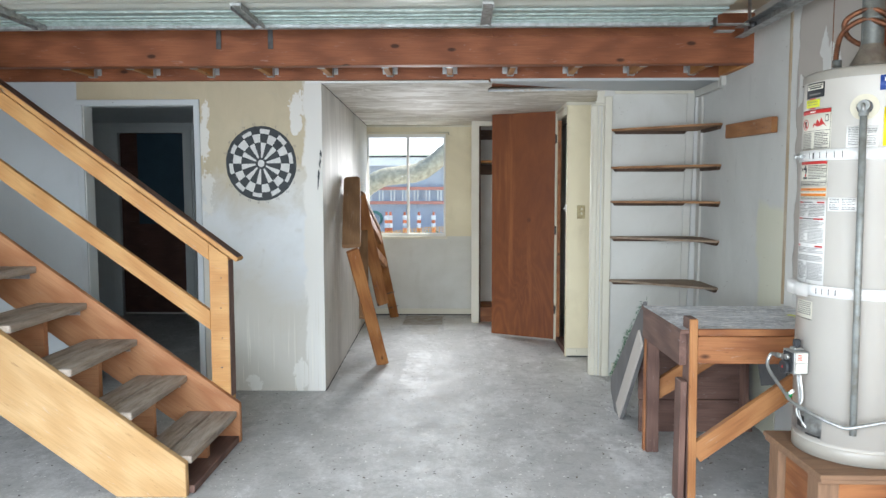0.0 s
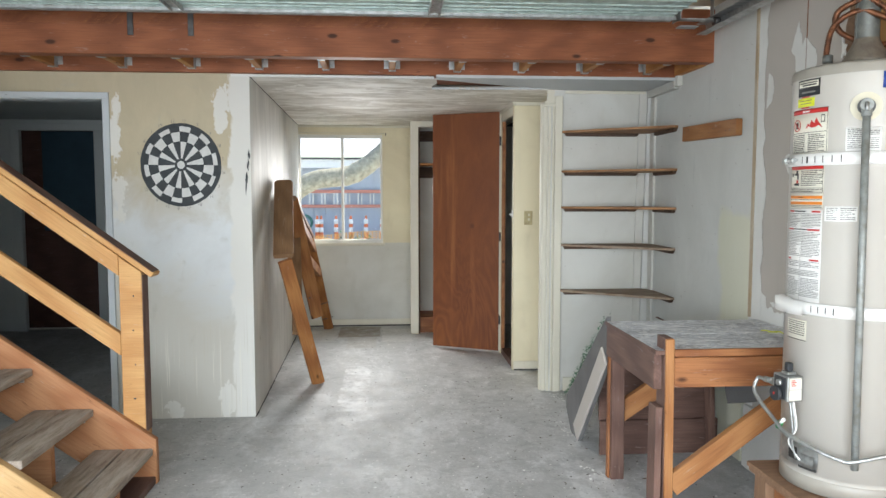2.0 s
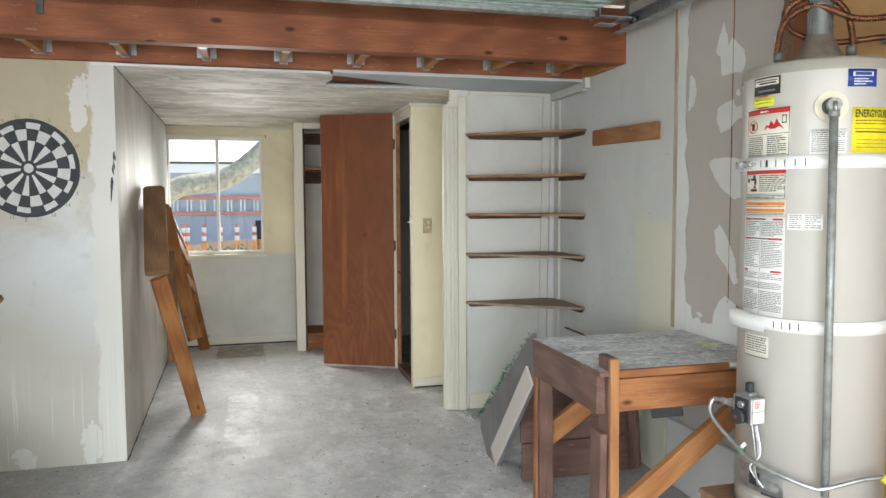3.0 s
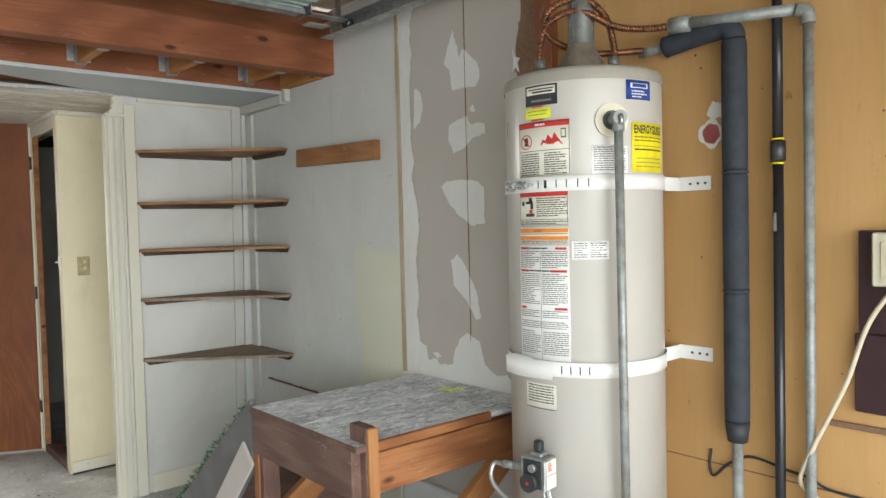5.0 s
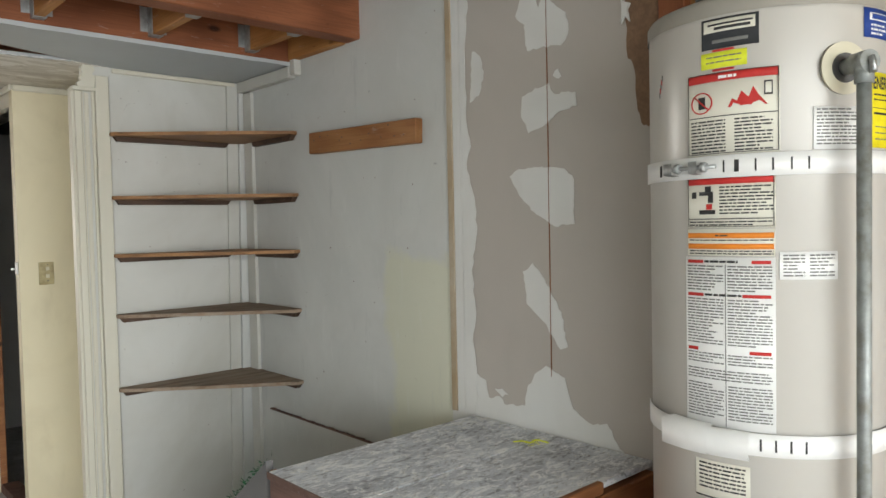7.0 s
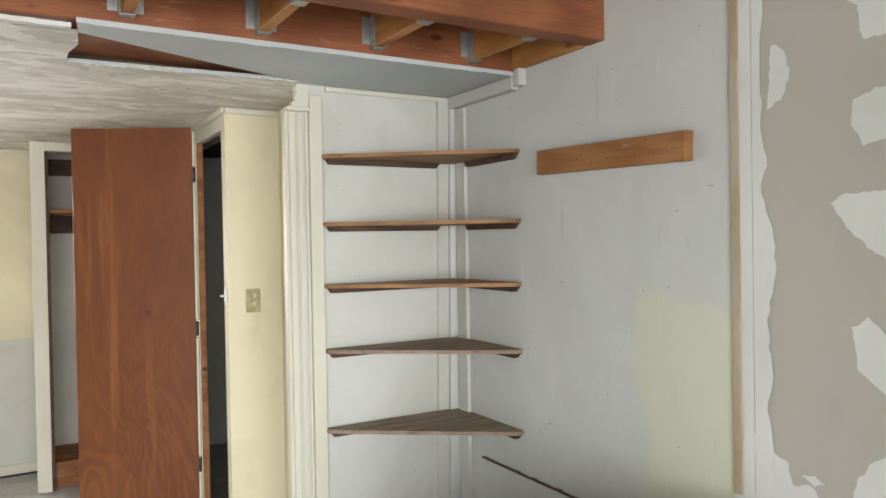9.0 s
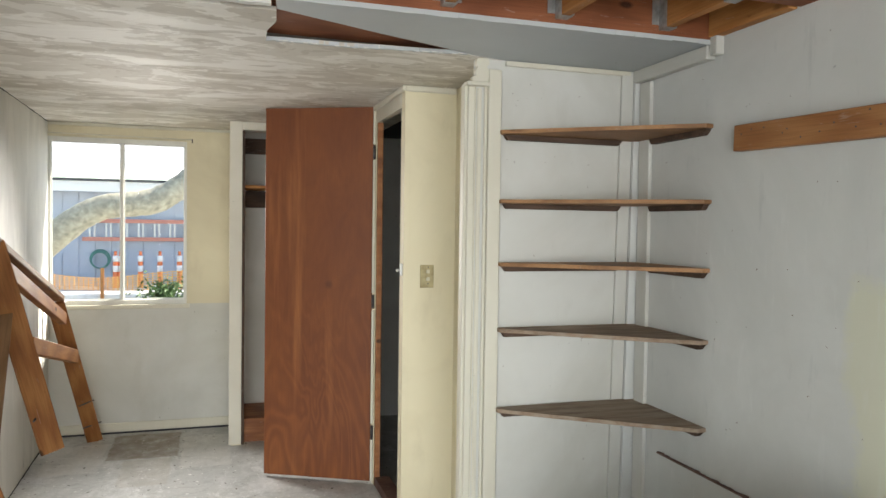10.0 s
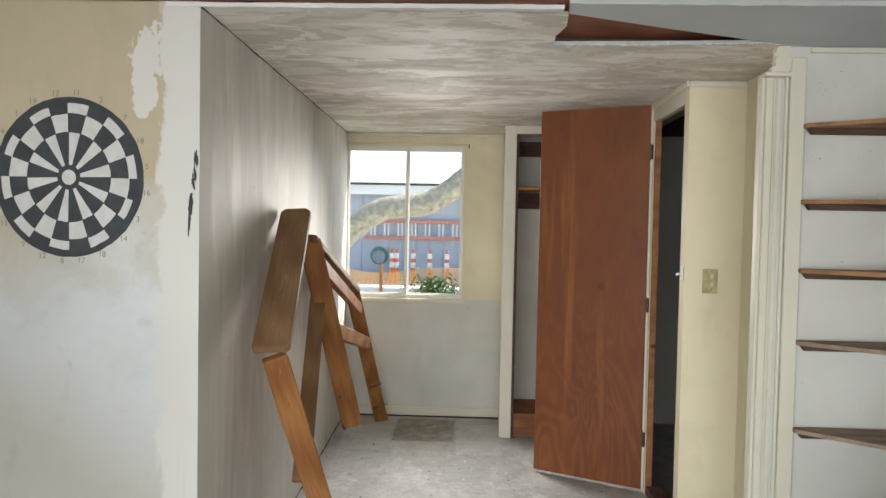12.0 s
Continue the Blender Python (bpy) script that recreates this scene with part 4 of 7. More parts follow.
d2 = thing("door_2", (1.845, 1.775, 0.0), "open red-brown plywood closet door with painted edge", "door", "", "structure")
hinge, free = Vector((1.85, 1.765, 0)), Vector((1.28, 2.055, 0))
way = (free - hinge).normalized()
nrm = Vector((way.y, -way.x, 0))
bm = bmesh.new()
L = (free - hinge).length
box(bm, 0, L, 0, 0.019, 0.018, 2.151)
bevel_all(bm, 0.0015)
rot = Matrix((way, nrm * -1 if nrm.y > 0 else nrm, Vector((0, 0, 1)))).transposed().to_4x4()
if rot.determinant() < 0:
    rot = Matrix((way, nrm, Vector((0, 0, 1)))).transposed().to_4x4()
rot_door = Matrix.Translation(hinge) @ rot
me = bpy.data.meshes.new("door_leaf")
bm.transform(rot_door)
part("door_leaf", bm, "door_ply", d2)
for z0, z1 in ((0.02, 0.26), (0.35, 1.0), (1.1, 1.85), (1.94, 2.13)):
    bm = bmesh.new()
    box(bm, -0.016, -0.002, -0.004, 0.021, z0, z1)
    bevel_all(bm, 0.002)
    bm.transform(rot_door)
    part("edge_strip", bm, "trim", d2, "white painted hinge edge")
for z in (0.30, 1.05, 1.895):
    bm = bmesh.new()
    tube(bm, [(-0.012, 0.022, z - 0.04), (-0.012, 0.022, z + 0.04)], 0.006, 8)
    box(bm, -0.016, -0.002, -0.004, 0.021, z - 0.035, z + 0.035)
    bevel_all(bm, 0)
    bm.transform(rot_door)
    part("hinge", bm, "steel_dark", d2, "old dark hinge")
c = thing("closet_doorway", (1.86, 1.45, 0), "brown jambs and white edge of the dark closet doorway", "door casing", "", "structure")
box_part("jamb", (1.864, 1.895, 1.715, 1.738, 0.0, 2.06), "bench_red", c, "bare brown jamb")
box_part("jamb", (1.862, 1.93, 1.162, 1.18, 0.0, 2.06), "trim", c)
box_part("sill", (1.864, 1.95, 1.181, 1.715, 0.0, 0.05), "bench_dark", c, "dark worn sill")
lt = thing("door_latch", (1.858, 1.13, 1.27), "small white latch plate on the wall corner", "latch")
box_part("plate", (1.85, 1.859, 1.11, 1.135, 1.24, 1.30), "white_metal", lt)
tube_part("bolt", [(1.852, 1.125, 1.268), (1.836, 1.14, 1.264)], 0.006, "white_metal", lt, "", 8)

# light switch
sw = thing("light_switch", (2.0, 1.127, 1.24), "ivory wall switch plate", "light switch")
box_part("plate", (1.944, 2.012, 1.092, 1.0995, 1.182, 1.294), "brass_plate", sw, "tarnished brass plate", 0.002)
for z in (1.225, 1.262):
    box_part("toggle", (1.974, 1.990, 1.084, 1.0918, z - 0.009, z + 0.009), "plastic_ivory", sw)
for z in (1.203, 1.283):
    tube_part("screw", [(1.983, 1.0925, z), (1.983, 1.0905, z)], 0.003, "steel_dark", sw, "", 8)

# ---- layered white post and casing ----
c = thing("post_casing", (2.0, 0.5, 0), "layered cream and white wooden post trim", "post")
for d in ((1.945, 1.989, 0.476, 0.52, 0, 2.06), (1.956, 1.985, 0.462, 0.4755, 0, 2.05), (1.986, 2.019, 0.462, 0.499, 0, 2.05), (1.992, 2.010, 0.452, 0.461, 0, 2.04), (2.0205, 2.033, 0.448, 0.4595, 0, 2.05), (2.034, 2.090, 0.436, 0.459, 0, 2.115)):
    box_part("board", d, "trim", c, "", 0.003)
bm = bmesh.new()
prism(bm, [(1.962, 2.062), (2.030, 2.062), (2.034, 2.11), (2.022, 2.118), (2.034, 2.135), (2.03, CZ - 0.002), (1.985, CZ - 0.002), (1.978, 2.135), (1.986, 2.12), (1.974, 2.10), (1.978, 2.085), (1.962, 2.078)], 0.435, 0.46, "y")
part("top_block", bm, "trim", c, "broken white block at the top of the post")
box_part("ledge", (1.940, 2.036, 0.43, 0.475, 2.045, 2.0605), "trim", c)

# ---- nook details ----
bm = bmesh.new()
prism(bm, [(2.612, 0.0), (2.664, 0.0), (2.700, 2.15), (2.646, 2.15)], 0.446, 0.459, "y")
tagged(part("trim", bm, "white_wall", None, "white batten in the nook corner"), "", "batten", "", "structure")
bm = bmesh.new()
prism(bm, [(2.667, 0.0), (2.734, 0.0), (2.734, 2.15), (2.703, 2.15)], 0.432, 0.459, "y")
tagged(part("trim", bm, "side_wall", None, "dull white filler board in the nook corner"), "", "batten", "", "structure")
tagged(box_part("trim", (2.716, 2.734, 0.345, 0.42, 0, 2.10), "white_wall", None, "white batten on the side wall", 0.002), "", "batten", "", "structure")
tagged(box_part("trim", (2.695, 2.734, -0.045, 0.44, 2.105, 2.156), "white_wall", None, "white block along the soffit", 0.003), "", "trim", "", "structure")
tagged(box_part("trim", (2.698, 2.734, -0.092, -0.056, 2.115, 2.185), "white_wall", None, "white block end below the header", 0.003), "", "trim", "", "structure")
tagged(box_part("trim", (2.11, 2.69, 0.445, 0.459, 2.135, 2.155), "trim", None, "thin cove under the soffit", 0.003), "", "trim", "", "structure")
tagged(box_part("wall_lower_panel", (2.722, 2.734, -1.0, 0.25, 0.0, 0.565), "side_wall", None, "lower wall board with a cracked top edge", 0.002), "", "wall panel", "", "structure")
tagged(box_part("wood_strip", (2.722, 2.734, -1.062, -1.036, 0.79, 2.50), "pale_strip", None, "bare yellowish wooden strip down the wall", 0.002), "", "strip", "", "structure")

for k, z in enumerate((1.872, 1.594, 1.340, 1.073, 0.746)):
    s = thing("corner_shelf", (2.6, 0.3, z), "thin brown wooden corner shelf on dark cleats", "shelf", "shelves in the nook")
    low = k >= 3
    rng = random.Random(k)
    depth = 0.045
    bm = bmesh.new()
    sag = 0.004
    front = [(2.085, 0.458 - depth)] + [(2.085 + 0.605 * t + rng.uniform(-0.002, 0.002), 0.458 - depth + (-0.045 - 0.458 + depth) * t + rng.uniform(-0.002, 0.002)) for t in (0.2, 0.45, 0.7, 0.9)]
    prism(bm, [(2.085, 0.4465), (2.733, 0.4465), (2.733, -0.043), (2.70, -0.048)] + front[::-1], z - 0.015, z)
    part("shelf_board", bm, "shelf_dust" if low else "shelf", s)
    bm = bmesh.new()
    prism(bm, [(2.100, z - 0.016), (2.64, z - 0.016), (2.622, z - 0.037), (2.115, z - 0.037)], 0.424, 0.4455, "y")
    part("cleat", bm, "cleat", s)
    bm = bmesh.new()
    prism(bm, [(0.335, z - 0.016), (-0.035, z - 0.016), (-0.012, z - 0.038), (0.32, z - 0.038)], 2.709, 2.733, "x")
    part("cleat", bm, "cleat", s)

rng = random.Random(17)
bm = bmesh.new()
for k in range(34):
    x, z = rng.uniform(2.12, 2.60), rng.choice((rng.uniform(0.1, 2.1), rng.choice((2.02, 1.76, 1.0, 0.62)) + rng.uniform(-0.02, 0.02)))
    e_, w_ = rng.uniform(0.0015, 0.004), rng.uniform(0.002, 0.007)
    prism(bm, [(x, z), (x + w_, z + rng.uniform(-0.003, 0.003)), (x + w_ * 0.6, z + e_)], 0.4585, 0.4598, "y")
for k in range(44):
    y, z = rng.uniform(-1.0, 0.3), rng.uniform(0.6, 2.3)
    e_, w_ = rng.uniform(0.0015, 0.004), rng.uniform(0.002, 0.008)
    prism(bm, [(y, z), (y + w_, z + rng.uniform(-0.004, 0.004)), (y + w_ * 0.6, z + e_)], 2.7342, 2.7352, "x")
tagged(part("nail_marks", bm, "bench_dark", None, "small dark nail holes and chips in the painted walls"), "", "nail marks", "", "structure")

b = thing("wall_board", (2.715, -0.55, 1.79), "short brown nail-pocked board fixed to the wall", "board")
plank("board", (2.7155, -0.195, 1.800), (2.7155, -0.90, 1.783), 0.089, 0.036, "bench_orange", b, "", (-1, 0, 0))
rng = random.Random(5)
for k in range(12):
    y = -0.24 - 0.055 * k + rng.uniform(-0.02, 0.02)
    z = 1.795 + rng.uniform(-0.03, 0.03)
    tube_part("nail", [(2.6985, y, z), (2.6965, y, z)], 0.003, "steel_dark", b, "", 6)

# joint compound on the grey drywall
bm = bmesh.new()
rng = random.Random(40)


def patch_outline(pts, wob):
    """The outline with its sides split and shaken, for a trowelled edge."""
    out = []
    for p, q in zip(pts, pts[1:] + pts[:1]):
        n_ = max(2, int(math.hypot(q[0] - p[0], q[1] - p[1]) / 0.012))
        for j in range(n_):
            t_ = j / n_
            out.append((p[0] + (q[0] - p[0]) * t_ + rng.uniform(-wob, wob), p[1] + (q[1] - p[1]) * t_ + rng.uniform(-wob, wob)))
    return out


for i, pts in enumerate((
        [(-1.41, 2.21), (-1.45, 2.10), (-1.47, 2.13), (-1.55, 2.06), (-1.565, 2.0), (-1.54, 1.97), (-1.48, 1.975), (-1.40, 1.975), (-1.39, 2.06), (-1.355, 2.09)],
        [(-1.37, 1.79), (-1.38, 1.835), (-1.43, 1.855), (-1.49, 1.86), (-1.50, 1.83), (-1.585, 1.825), (-1.585, 1.785), (-1.52, 1.775), (-1.46, 1.735), (-1.40, 1.725)],
        [(-1.32, 1.59), (-1.35, 1.612), (-1.45, 1.615), (-1.54, 1.605), (-1.575, 1.57), (-1.572, 1.44), (-1.50, 1.43), (-1.42, 1.475), (-1.36, 1.53)],
        [(-1.372, 1.288), (-1.41, 1.315), (-1.45, 1.28), (-1.52, 1.17), (-1.54, 1.07), (-1.515, 1.055), (-1.46, 1.13), (-1.385, 1.19)],
        [(-1.10, 0.76), (-1.10, 0.97), (-1.16, 0.93), (-1.20, 0.915), (-1.21, 0.86), (-1.26, 0.875), (-1.28, 0.85), (-1.37, 0.86), (-1.38, 0.92), (-1.42, 0.975), (-1.46, 1.0), (-1.53, 0.97), (-1.56, 0.88), (-1.62, 0.85), (-1.68, 0.86), (-1.72, 0.80), (-1.80, 0.75), (-1.80, 0.66), (-1.10, 0.66)],
        [(-1.16, 2.02), (-1.20, 2.0), (-1.215, 1.93), (-1.19, 1.87), (-1.15, 1.85)],
        [(-1.24, 0.895), (-1.27, 0.90), (-1.30, 0.885), (-1.27, 0.875)],
        [(-1.50, 1.885), (-1.52, 1.90), (-1.53, 1.88), (-1.515, 1.87)])):
    prism(bm, patch_outline(pts, 0.0035), 2.7285, 2.7302 - 0.0003 * (i % 3), "x")
rng = random.Random(61)
outer = []
w_ = 0.05
for k in range(70):
    w_ = min(0.085, max(0.025, w_ + rng.uniform(-0.012, 0.012)))
    outer.append((-1.103 - w_, 0.80 + 1.68 * k / 69))
prism(bm, [(-1.103, 2.48), (-1.103, 0.80)] + outer, 2.7268, 2.7284, "x")
part("joint_compound", bm, "mud", None, "dried white joint compound patches on grey drywall").name = "joint_compound"
tagged(bpy.data.objects["joint_compound"], "", "filler patches", "", "structure")
bm = bmesh.new()
box(bm, 2.7275, 2.7305, -1.4805, -1.4785, 0.97, 2.5)
tagged(part("drywall_seam", bm, "bench_red", None, "thin reddish pencil line down the drywall"), "", "seam", "", "structure")
tagged(box_part("trim", (2.715, 2.744, -1.895, -1.862, 0.0, 2.5), "bench_dark", None, "dark wooden edge beside the drywall", 0.002), "", "stud edge", "", "structure")
bm = bmesh.new()
blob(bm, (-1.83, 2.02), 0.15, 0.62, "x", 2.7303, 77, 0.25)
curl = bmesh.new()
prism(curl, [(-1.742, 2.075), (-1.752, 2.045), (-1.775, 2.035), (-1.765, 2.02), (-1.772, 1.985), (-1.757, 2.005), (-1.745, 1.985), (-1.748, 2.03)], 2.722, 2.7285, "x")
tagged(part("torn_curl", curl, "mud", None, "small white curl of torn drywall paper"), "", "torn paper", "", "structure")
tagged(part("torn_paper", bm, "ply_edge", None, "torn brown drywall paper"), "", "torn paper", "", "structure")

# ---- staircase ----
RISE, RUN, X0, Z0 = 0.2045, 0.2755, -0.305, 0.182
SL = 0.727
s = thing("staircase", (-0.3, -1.42, 0), "open wooden staircase with weathered grey treads and fir stringers", "stairs")
for y, mat in ((-1.795, "stair_fir_pale"), (-1.055, "stair_red")):
    ln = 3.0
    ang = math.atan(SL)
    # board along the slope, its foot cut plumb and level
    bm = bmesh.new()
    top0 = 0.222 if y > -1.2 else 0.158
    xe = -0.288 if y > -1.2 else -0.318
    L = 2.75
    D = 0.395 if y < -1.2 else 0.37
    pts = [(xe, 0.0), (xe, top0), (xe - L, top0 + L * SL), (xe - L, top0 + L * SL - D), (xe - (D - top0) / SL, 0.0)]
    rot = Matrix.Rotation(ang, 4, "Y")
    prism(bm, pts, -0.019, 0.019, "y")
    bevel_all(bm, 0.003)
    back = Matrix.Rotation(-ang, 4, "Y")
    o = part("stringer", bm, mat, None)
    # the grain runs up the slope: turn the mesh flat and the object back
    o.data.transform(Matrix.Translation((-xe, 0, -top0)))
    turn = Matrix.Rotation(ang, 4, "Y")
    o.data.transform(turn.inverted())
    o.matrix_basis = Matrix.Translation(Vector((xe, y, top0)) - s.location) @ turn
    o.parent = s
teeth = []
for k in range(9):
    xn, zt = X0 - 0.05 - RUN * k, Z0 - 0.036 + RISE * k
    teeth += [(xn, zt - RISE + 0.0 if k else 0.04), (xn, zt)]
bm = bmesh.new()
prism(bm, teeth + [(X0 - 0.05 - RUN * 9, Z0 - 0.036 + RISE * 8), (X0 - 0.05 - RUN * 9, Z0 - 0.036 + RISE * 8 - 0.20), (X0 - 0.05 - 0.30, 0.04)], -1.42, -1.382, "y")
part("stringer", bm, "stair_red", s, "saw-toothed middle stringer")
for k in range(9):
    xn, zt = X0 - RUN * k, Z0 + RISE * k
    for i in range(2):
        xc = xn - 0.066 - 0.143 * i
        plank("tread", (xc, -1.774, zt - 0.018), (xc, -1.076, zt - 0.018), 0.1345, 0.036, "tread", s, "", (0, 0, 1), 0.004)
    for y, sg in ((-1.0745, -1), (-1.7755, 1)):
        bm = bmesh.new()
        box(bm, xn - 0.24, xn - 0.04, y, y + sg * 0.03, zt - 0.0395, zt - 0.0365)
        box(bm, xn - 0.24, xn - 0.04, y, y + sg * 0.003, zt - 0.07, zt - 0.040)
        bevel_all(bm, 0)
        part("tread_bracket", bm, "galv", s, "galvanised angle bracket")
for z, x in ((0.16, -0.36), (0.98, -1.45)):
    tube_part("bolt", [(x, -1.074, z), (x, -1.084, z)], 0.012, "galv", s, "", 6)
plank("foot_plate", (-0.39, -1.77, 0.02), (-0.39, -1.03, 0.02), 0.19, 0.038, "bench_dark", s)
bm = bmesh.new()
prism(bm, [(-0.454, 0.02), (-0.347, 0.02), (-0.347, 1.046), (-0.454, 1.125)], -1.034, -0.945, "y")
bevel_all(bm, 0.003)
part("newel_post", bm, "stair_fir", s)
plank("newel_edge", (-0.3455, -0.99, 0.25), (-0.3455, -0.99, 1.03), 0.086, 0.003, "bench_dark", s, "dark weathered edge of the post", (1, 0, 0), 0.0005)


def sloped_board(name, x0, x1, low, high, slope, y0, y1, mat):
    """A board that climbs to -x with plumb ends; low and high: its edges' heights at x0. Its grain runs up the slope."""
    bm = bmesh.new()
    rise = (x0 - x1) * slope
    prism(bm, [(x0, low), (x0, high), (x1, high + rise), (x1, low + rise)], y0, y1, "y")
    bevel_all(bm, 0.003)
    o = part(name, bm, mat, None)
    o.data.transform(Matrix.Translation((-x0, 0, -high)))
    turn = Matrix.Rotation(math.atan(slope), 4, "Y")
    o.data.transform(turn.inverted())
    o.matrix_basis = Matrix.Translation(Vector((x0, 0, high)) - s.location) @ turn
    o.parent = s


sloped_board("handrail", -0.4555, -2.9, 1.028, 1.128, 0.742, -1.032, -0.994, "stair_fir")
sloped_board("mid_rail", -0.4555, -2.9, 0.634, 0.744, 0.730, -1.032, -0.994, "stair_fir")
plank("rail_cap", (-0.292, -0.99, 1.030), (-2.9, -0.99, 1.030 + 2.608 * 0.742), 0.104, 0.026, "stair_fir", s, "", (0.6, 0, 1), 0.004)
plank("cap_skin", (-0.293, -0.99, 1.0485), (-2.9, -0.99, 1.0485 + 2.607 * 0.742), 0.100, 0.003, "bench_dark", s, "dark weathered top of the rail", (0.6, 0, 1), 0.001)
rng = random.Random(3)
for k in range(4):
    z = 0.42 + 0.17 * k
    tube_part("nail", [(-0.39 + rng.uniform(-0.02, 0.02), -1.033, z), (-0.39, -1.0355, z)], 0.004, "steel_dark", s, "", 6)

# ---- work bench ----
b = thing("workbench", (2.33, -1.49, 0), "old wooden work bench with dusty grey top and braced legs", "workbench")
box_part("top_edge", (1.929, 1.9345, -1.835, -1.155, 0.777, 0.7965), "bench_dark", b)
box_part("top_edge", (1.929, 1.968, -1.8415, -1.8355, 0.777, 0.7965), "bench_dark", b)
plank("top", (1.935, -1.325, 0.786), (2.715, -1.325, 0.786), 0.345, 0.018, "dusty_top", b, "dusty paint-spattered top", (0, 0, 1))
plank("top", (1.935, -1.668, 0.786), (2.715, -1.668, 0.786), 0.335, 0.018, "dusty_top", b, "dusty paint-spattered top", (0, 0, 1))
plank("apron", (2.006, -1.828, 0.7045), (2.715, -1.828, 0.7045), 0.123, 0.036, "bench_red", b, "orange-red front rail", (0, -1, 0))
plank("apron_lip", (2.006, -1.832, 0.783), (2.48, -1.832, 0.783), 0.02, 0.03, "bench_red", b)
plank("apron", (1.955, -1.80, 0.700), (1.955, -1.155, 0.700), 0.150, 0.036, "bench_dark", b, "dark brown side rail", (-1, 0, 0))
plank("apron", (1.99, -1.165, 0.70), (2.715, -1.165, 0.70), 0.14, 0.036, "bench_dark", b, "", (0, 1, 0))
plank("leg", (1.995, -1.785, 0.0), (1.985, -1.79, 0.845), 0.085, 0.036, "bench_dark", b, "dark front leg rising above the top", (1, 0, 0))
plank("leg", (1.996, -1.836, 0.0), (1.986, -1.841, 0.843), 0.036, 0.014, "bench_orange", b, "split orange edge of the front leg", (0, -1, 0))
plank("leg", (1.950, -1.785, 0.0), (1.952, -1.790, 0.56), 0.085, 0.030, "bench_dark", b, "short dark board beside the leg", (1, 0, 0))
plank("leg", (1.992, -1.175, 0.0), (1.989, -1.175, 0.62), 0.066, 0.038, "bench_dark", b, "", (0, -1, 0))
plank("leg", (1.960, -1.15, 0.0), (1.962, -1.15, 0.79), 0.022, 0.036, "bench_red", b, "worn orange rear leg", (0, -1, 0))
plank("brace", (2.006, -1.8225, 0.226), (2.69, -1.8225, 0.722), 0.088, 0.036, "bench_orange", b, "diagonal orange brace", (0, -1, 0))
plank("brace", (2.0, -1.135, 0.315), (2.55, -1.135, 0.68), 0.095, 0.036, "bench_orange", b, "diagonal orange brace", (0, -1, 0))
plank("back_board", (2.00, -0.83, 0.40), (2.62, -0.83, 0.40), 0.42, 0.02, "bench_dark", b, "dark back board", (0, -1, 0))
plank("back_board", (2.00, -0.855, 0.10), (2.66, -0.855, 0.10), 0.19, 0.025, "bench_dark", b, "dark reddish lower board", (0, -1, 0))

rp = thing("leaning_ramp", (2.3, -0.75, 0), "dusty grey ramp with green turf fringe leaning on the bench", "ramp")
bm = bmesh.new()
prism(bm, [(-1.125, 0.815), (-1.125, 0.56), (-0.62, 0.0), (-0.46, 0.0), (-0.33, 0.12), (-0.33, 0.19)], 1.945, 1.968, "x")
bevel_all(bm, 0.002)
part("side_board", bm, "ramp_side", rp, "dusty grey side board")
plank("side_batten", (1.938, -1.115, 0.615), (1.938, -0.590, 0.045), 0.105, 0.012, "drywall_grey", rp, "pale plaster-smeared batten", (-1, 0, 0))
plank("deck", (2.34, -1.085, 0.755), (2.34, -0.34, 0.20), 0.74, 0.018, "bench_top", rp, "", (0, 0.6, 0.8))
rng = random.Random(9)
bm = bmesh.new()
for k in range(420):
    t = rng.random() ** 0.8
    p = Vector((1.948 + rng.uniform(-0.012, 0.02), -1.13 + 0.80 * t, 0.822 - 0.62 * t + rng.uniform(-0.006, 0.006)))
    if 0.35 < t < 0.5:
        p.x -= rng.uniform(0, 0.02)
    d = Vector((rng.uniform(-1, 0.5), rng.uniform(-0.6, 0.6), rng.uniform(-0.3, 1))).normalized() * rng.uniform(0.008, 0.022)
    q = d.orthogonal().normalized() * 0.0022
    a = [bm.verts.new(v) for v in (p - q, p + q, p + d)]
    bm.faces.new(a)
part("turf_fringe", bm, "carpet_green", rp, "frayed green turf edge")
lb = thing("leaning_boards", (2.6, -0.95, 0), "grey boards leaning on the wall under the bench", "boards")
plank("board", (2.665, -1.00, 0.64), (2.685, -1.085, 0.345), 0.17, 0.015, "ramp_side", lb, "", (-0.9, -0.5, 0.2))
plank("board", (2.60, -0.86, 0.62), (2.55, -1.02, 0.08), 0.05, 0.03, "bench_dark", lb, "", (-1, -0.3, 0))
tagged(box_part("wall_base_slab", (2.705, 2.7445, -2.5, -1.05, 0.0, 0.33), "mud", None, "rough grey-white base of the side wall", 0.004), "", "wall base", "", "structure")

# ---- water heater on its stand ----
HX, HY, HR = 2.4976, -2.2338, 0.2262
st = thing("heater_stand", (2.47, -2.25, 0), "low wooden stand of plywood and timber blocks under the heater", "stand")
for k, (z0, z1, e) in enumerate(((0.3625, 0.3795, 0.0), (0.3805, 0.3985, 0.006))):
    box_part("top_board", (2.238 - e, 2.74, -2.50 - e, -2.02 + e, z0, z1), "ply_edge", st, "layered splintered plywood top", 0.002)
for x, y in ((2.29, -2.42), (2.29, -2.09), (2.69, -2.42), (2.69, -2.09)):
    plank("leg", (x, y, 0.0), (x, y, 0.36), 0.085, 0.085, "ply_edge", st, "", (1, 0, 0))
plank("apron", (2.32, -2.45, 0.235), (2.64, -2.45, 0.235), 0.235, 0.03, "bench_red", st, "", (0, -1, 0))
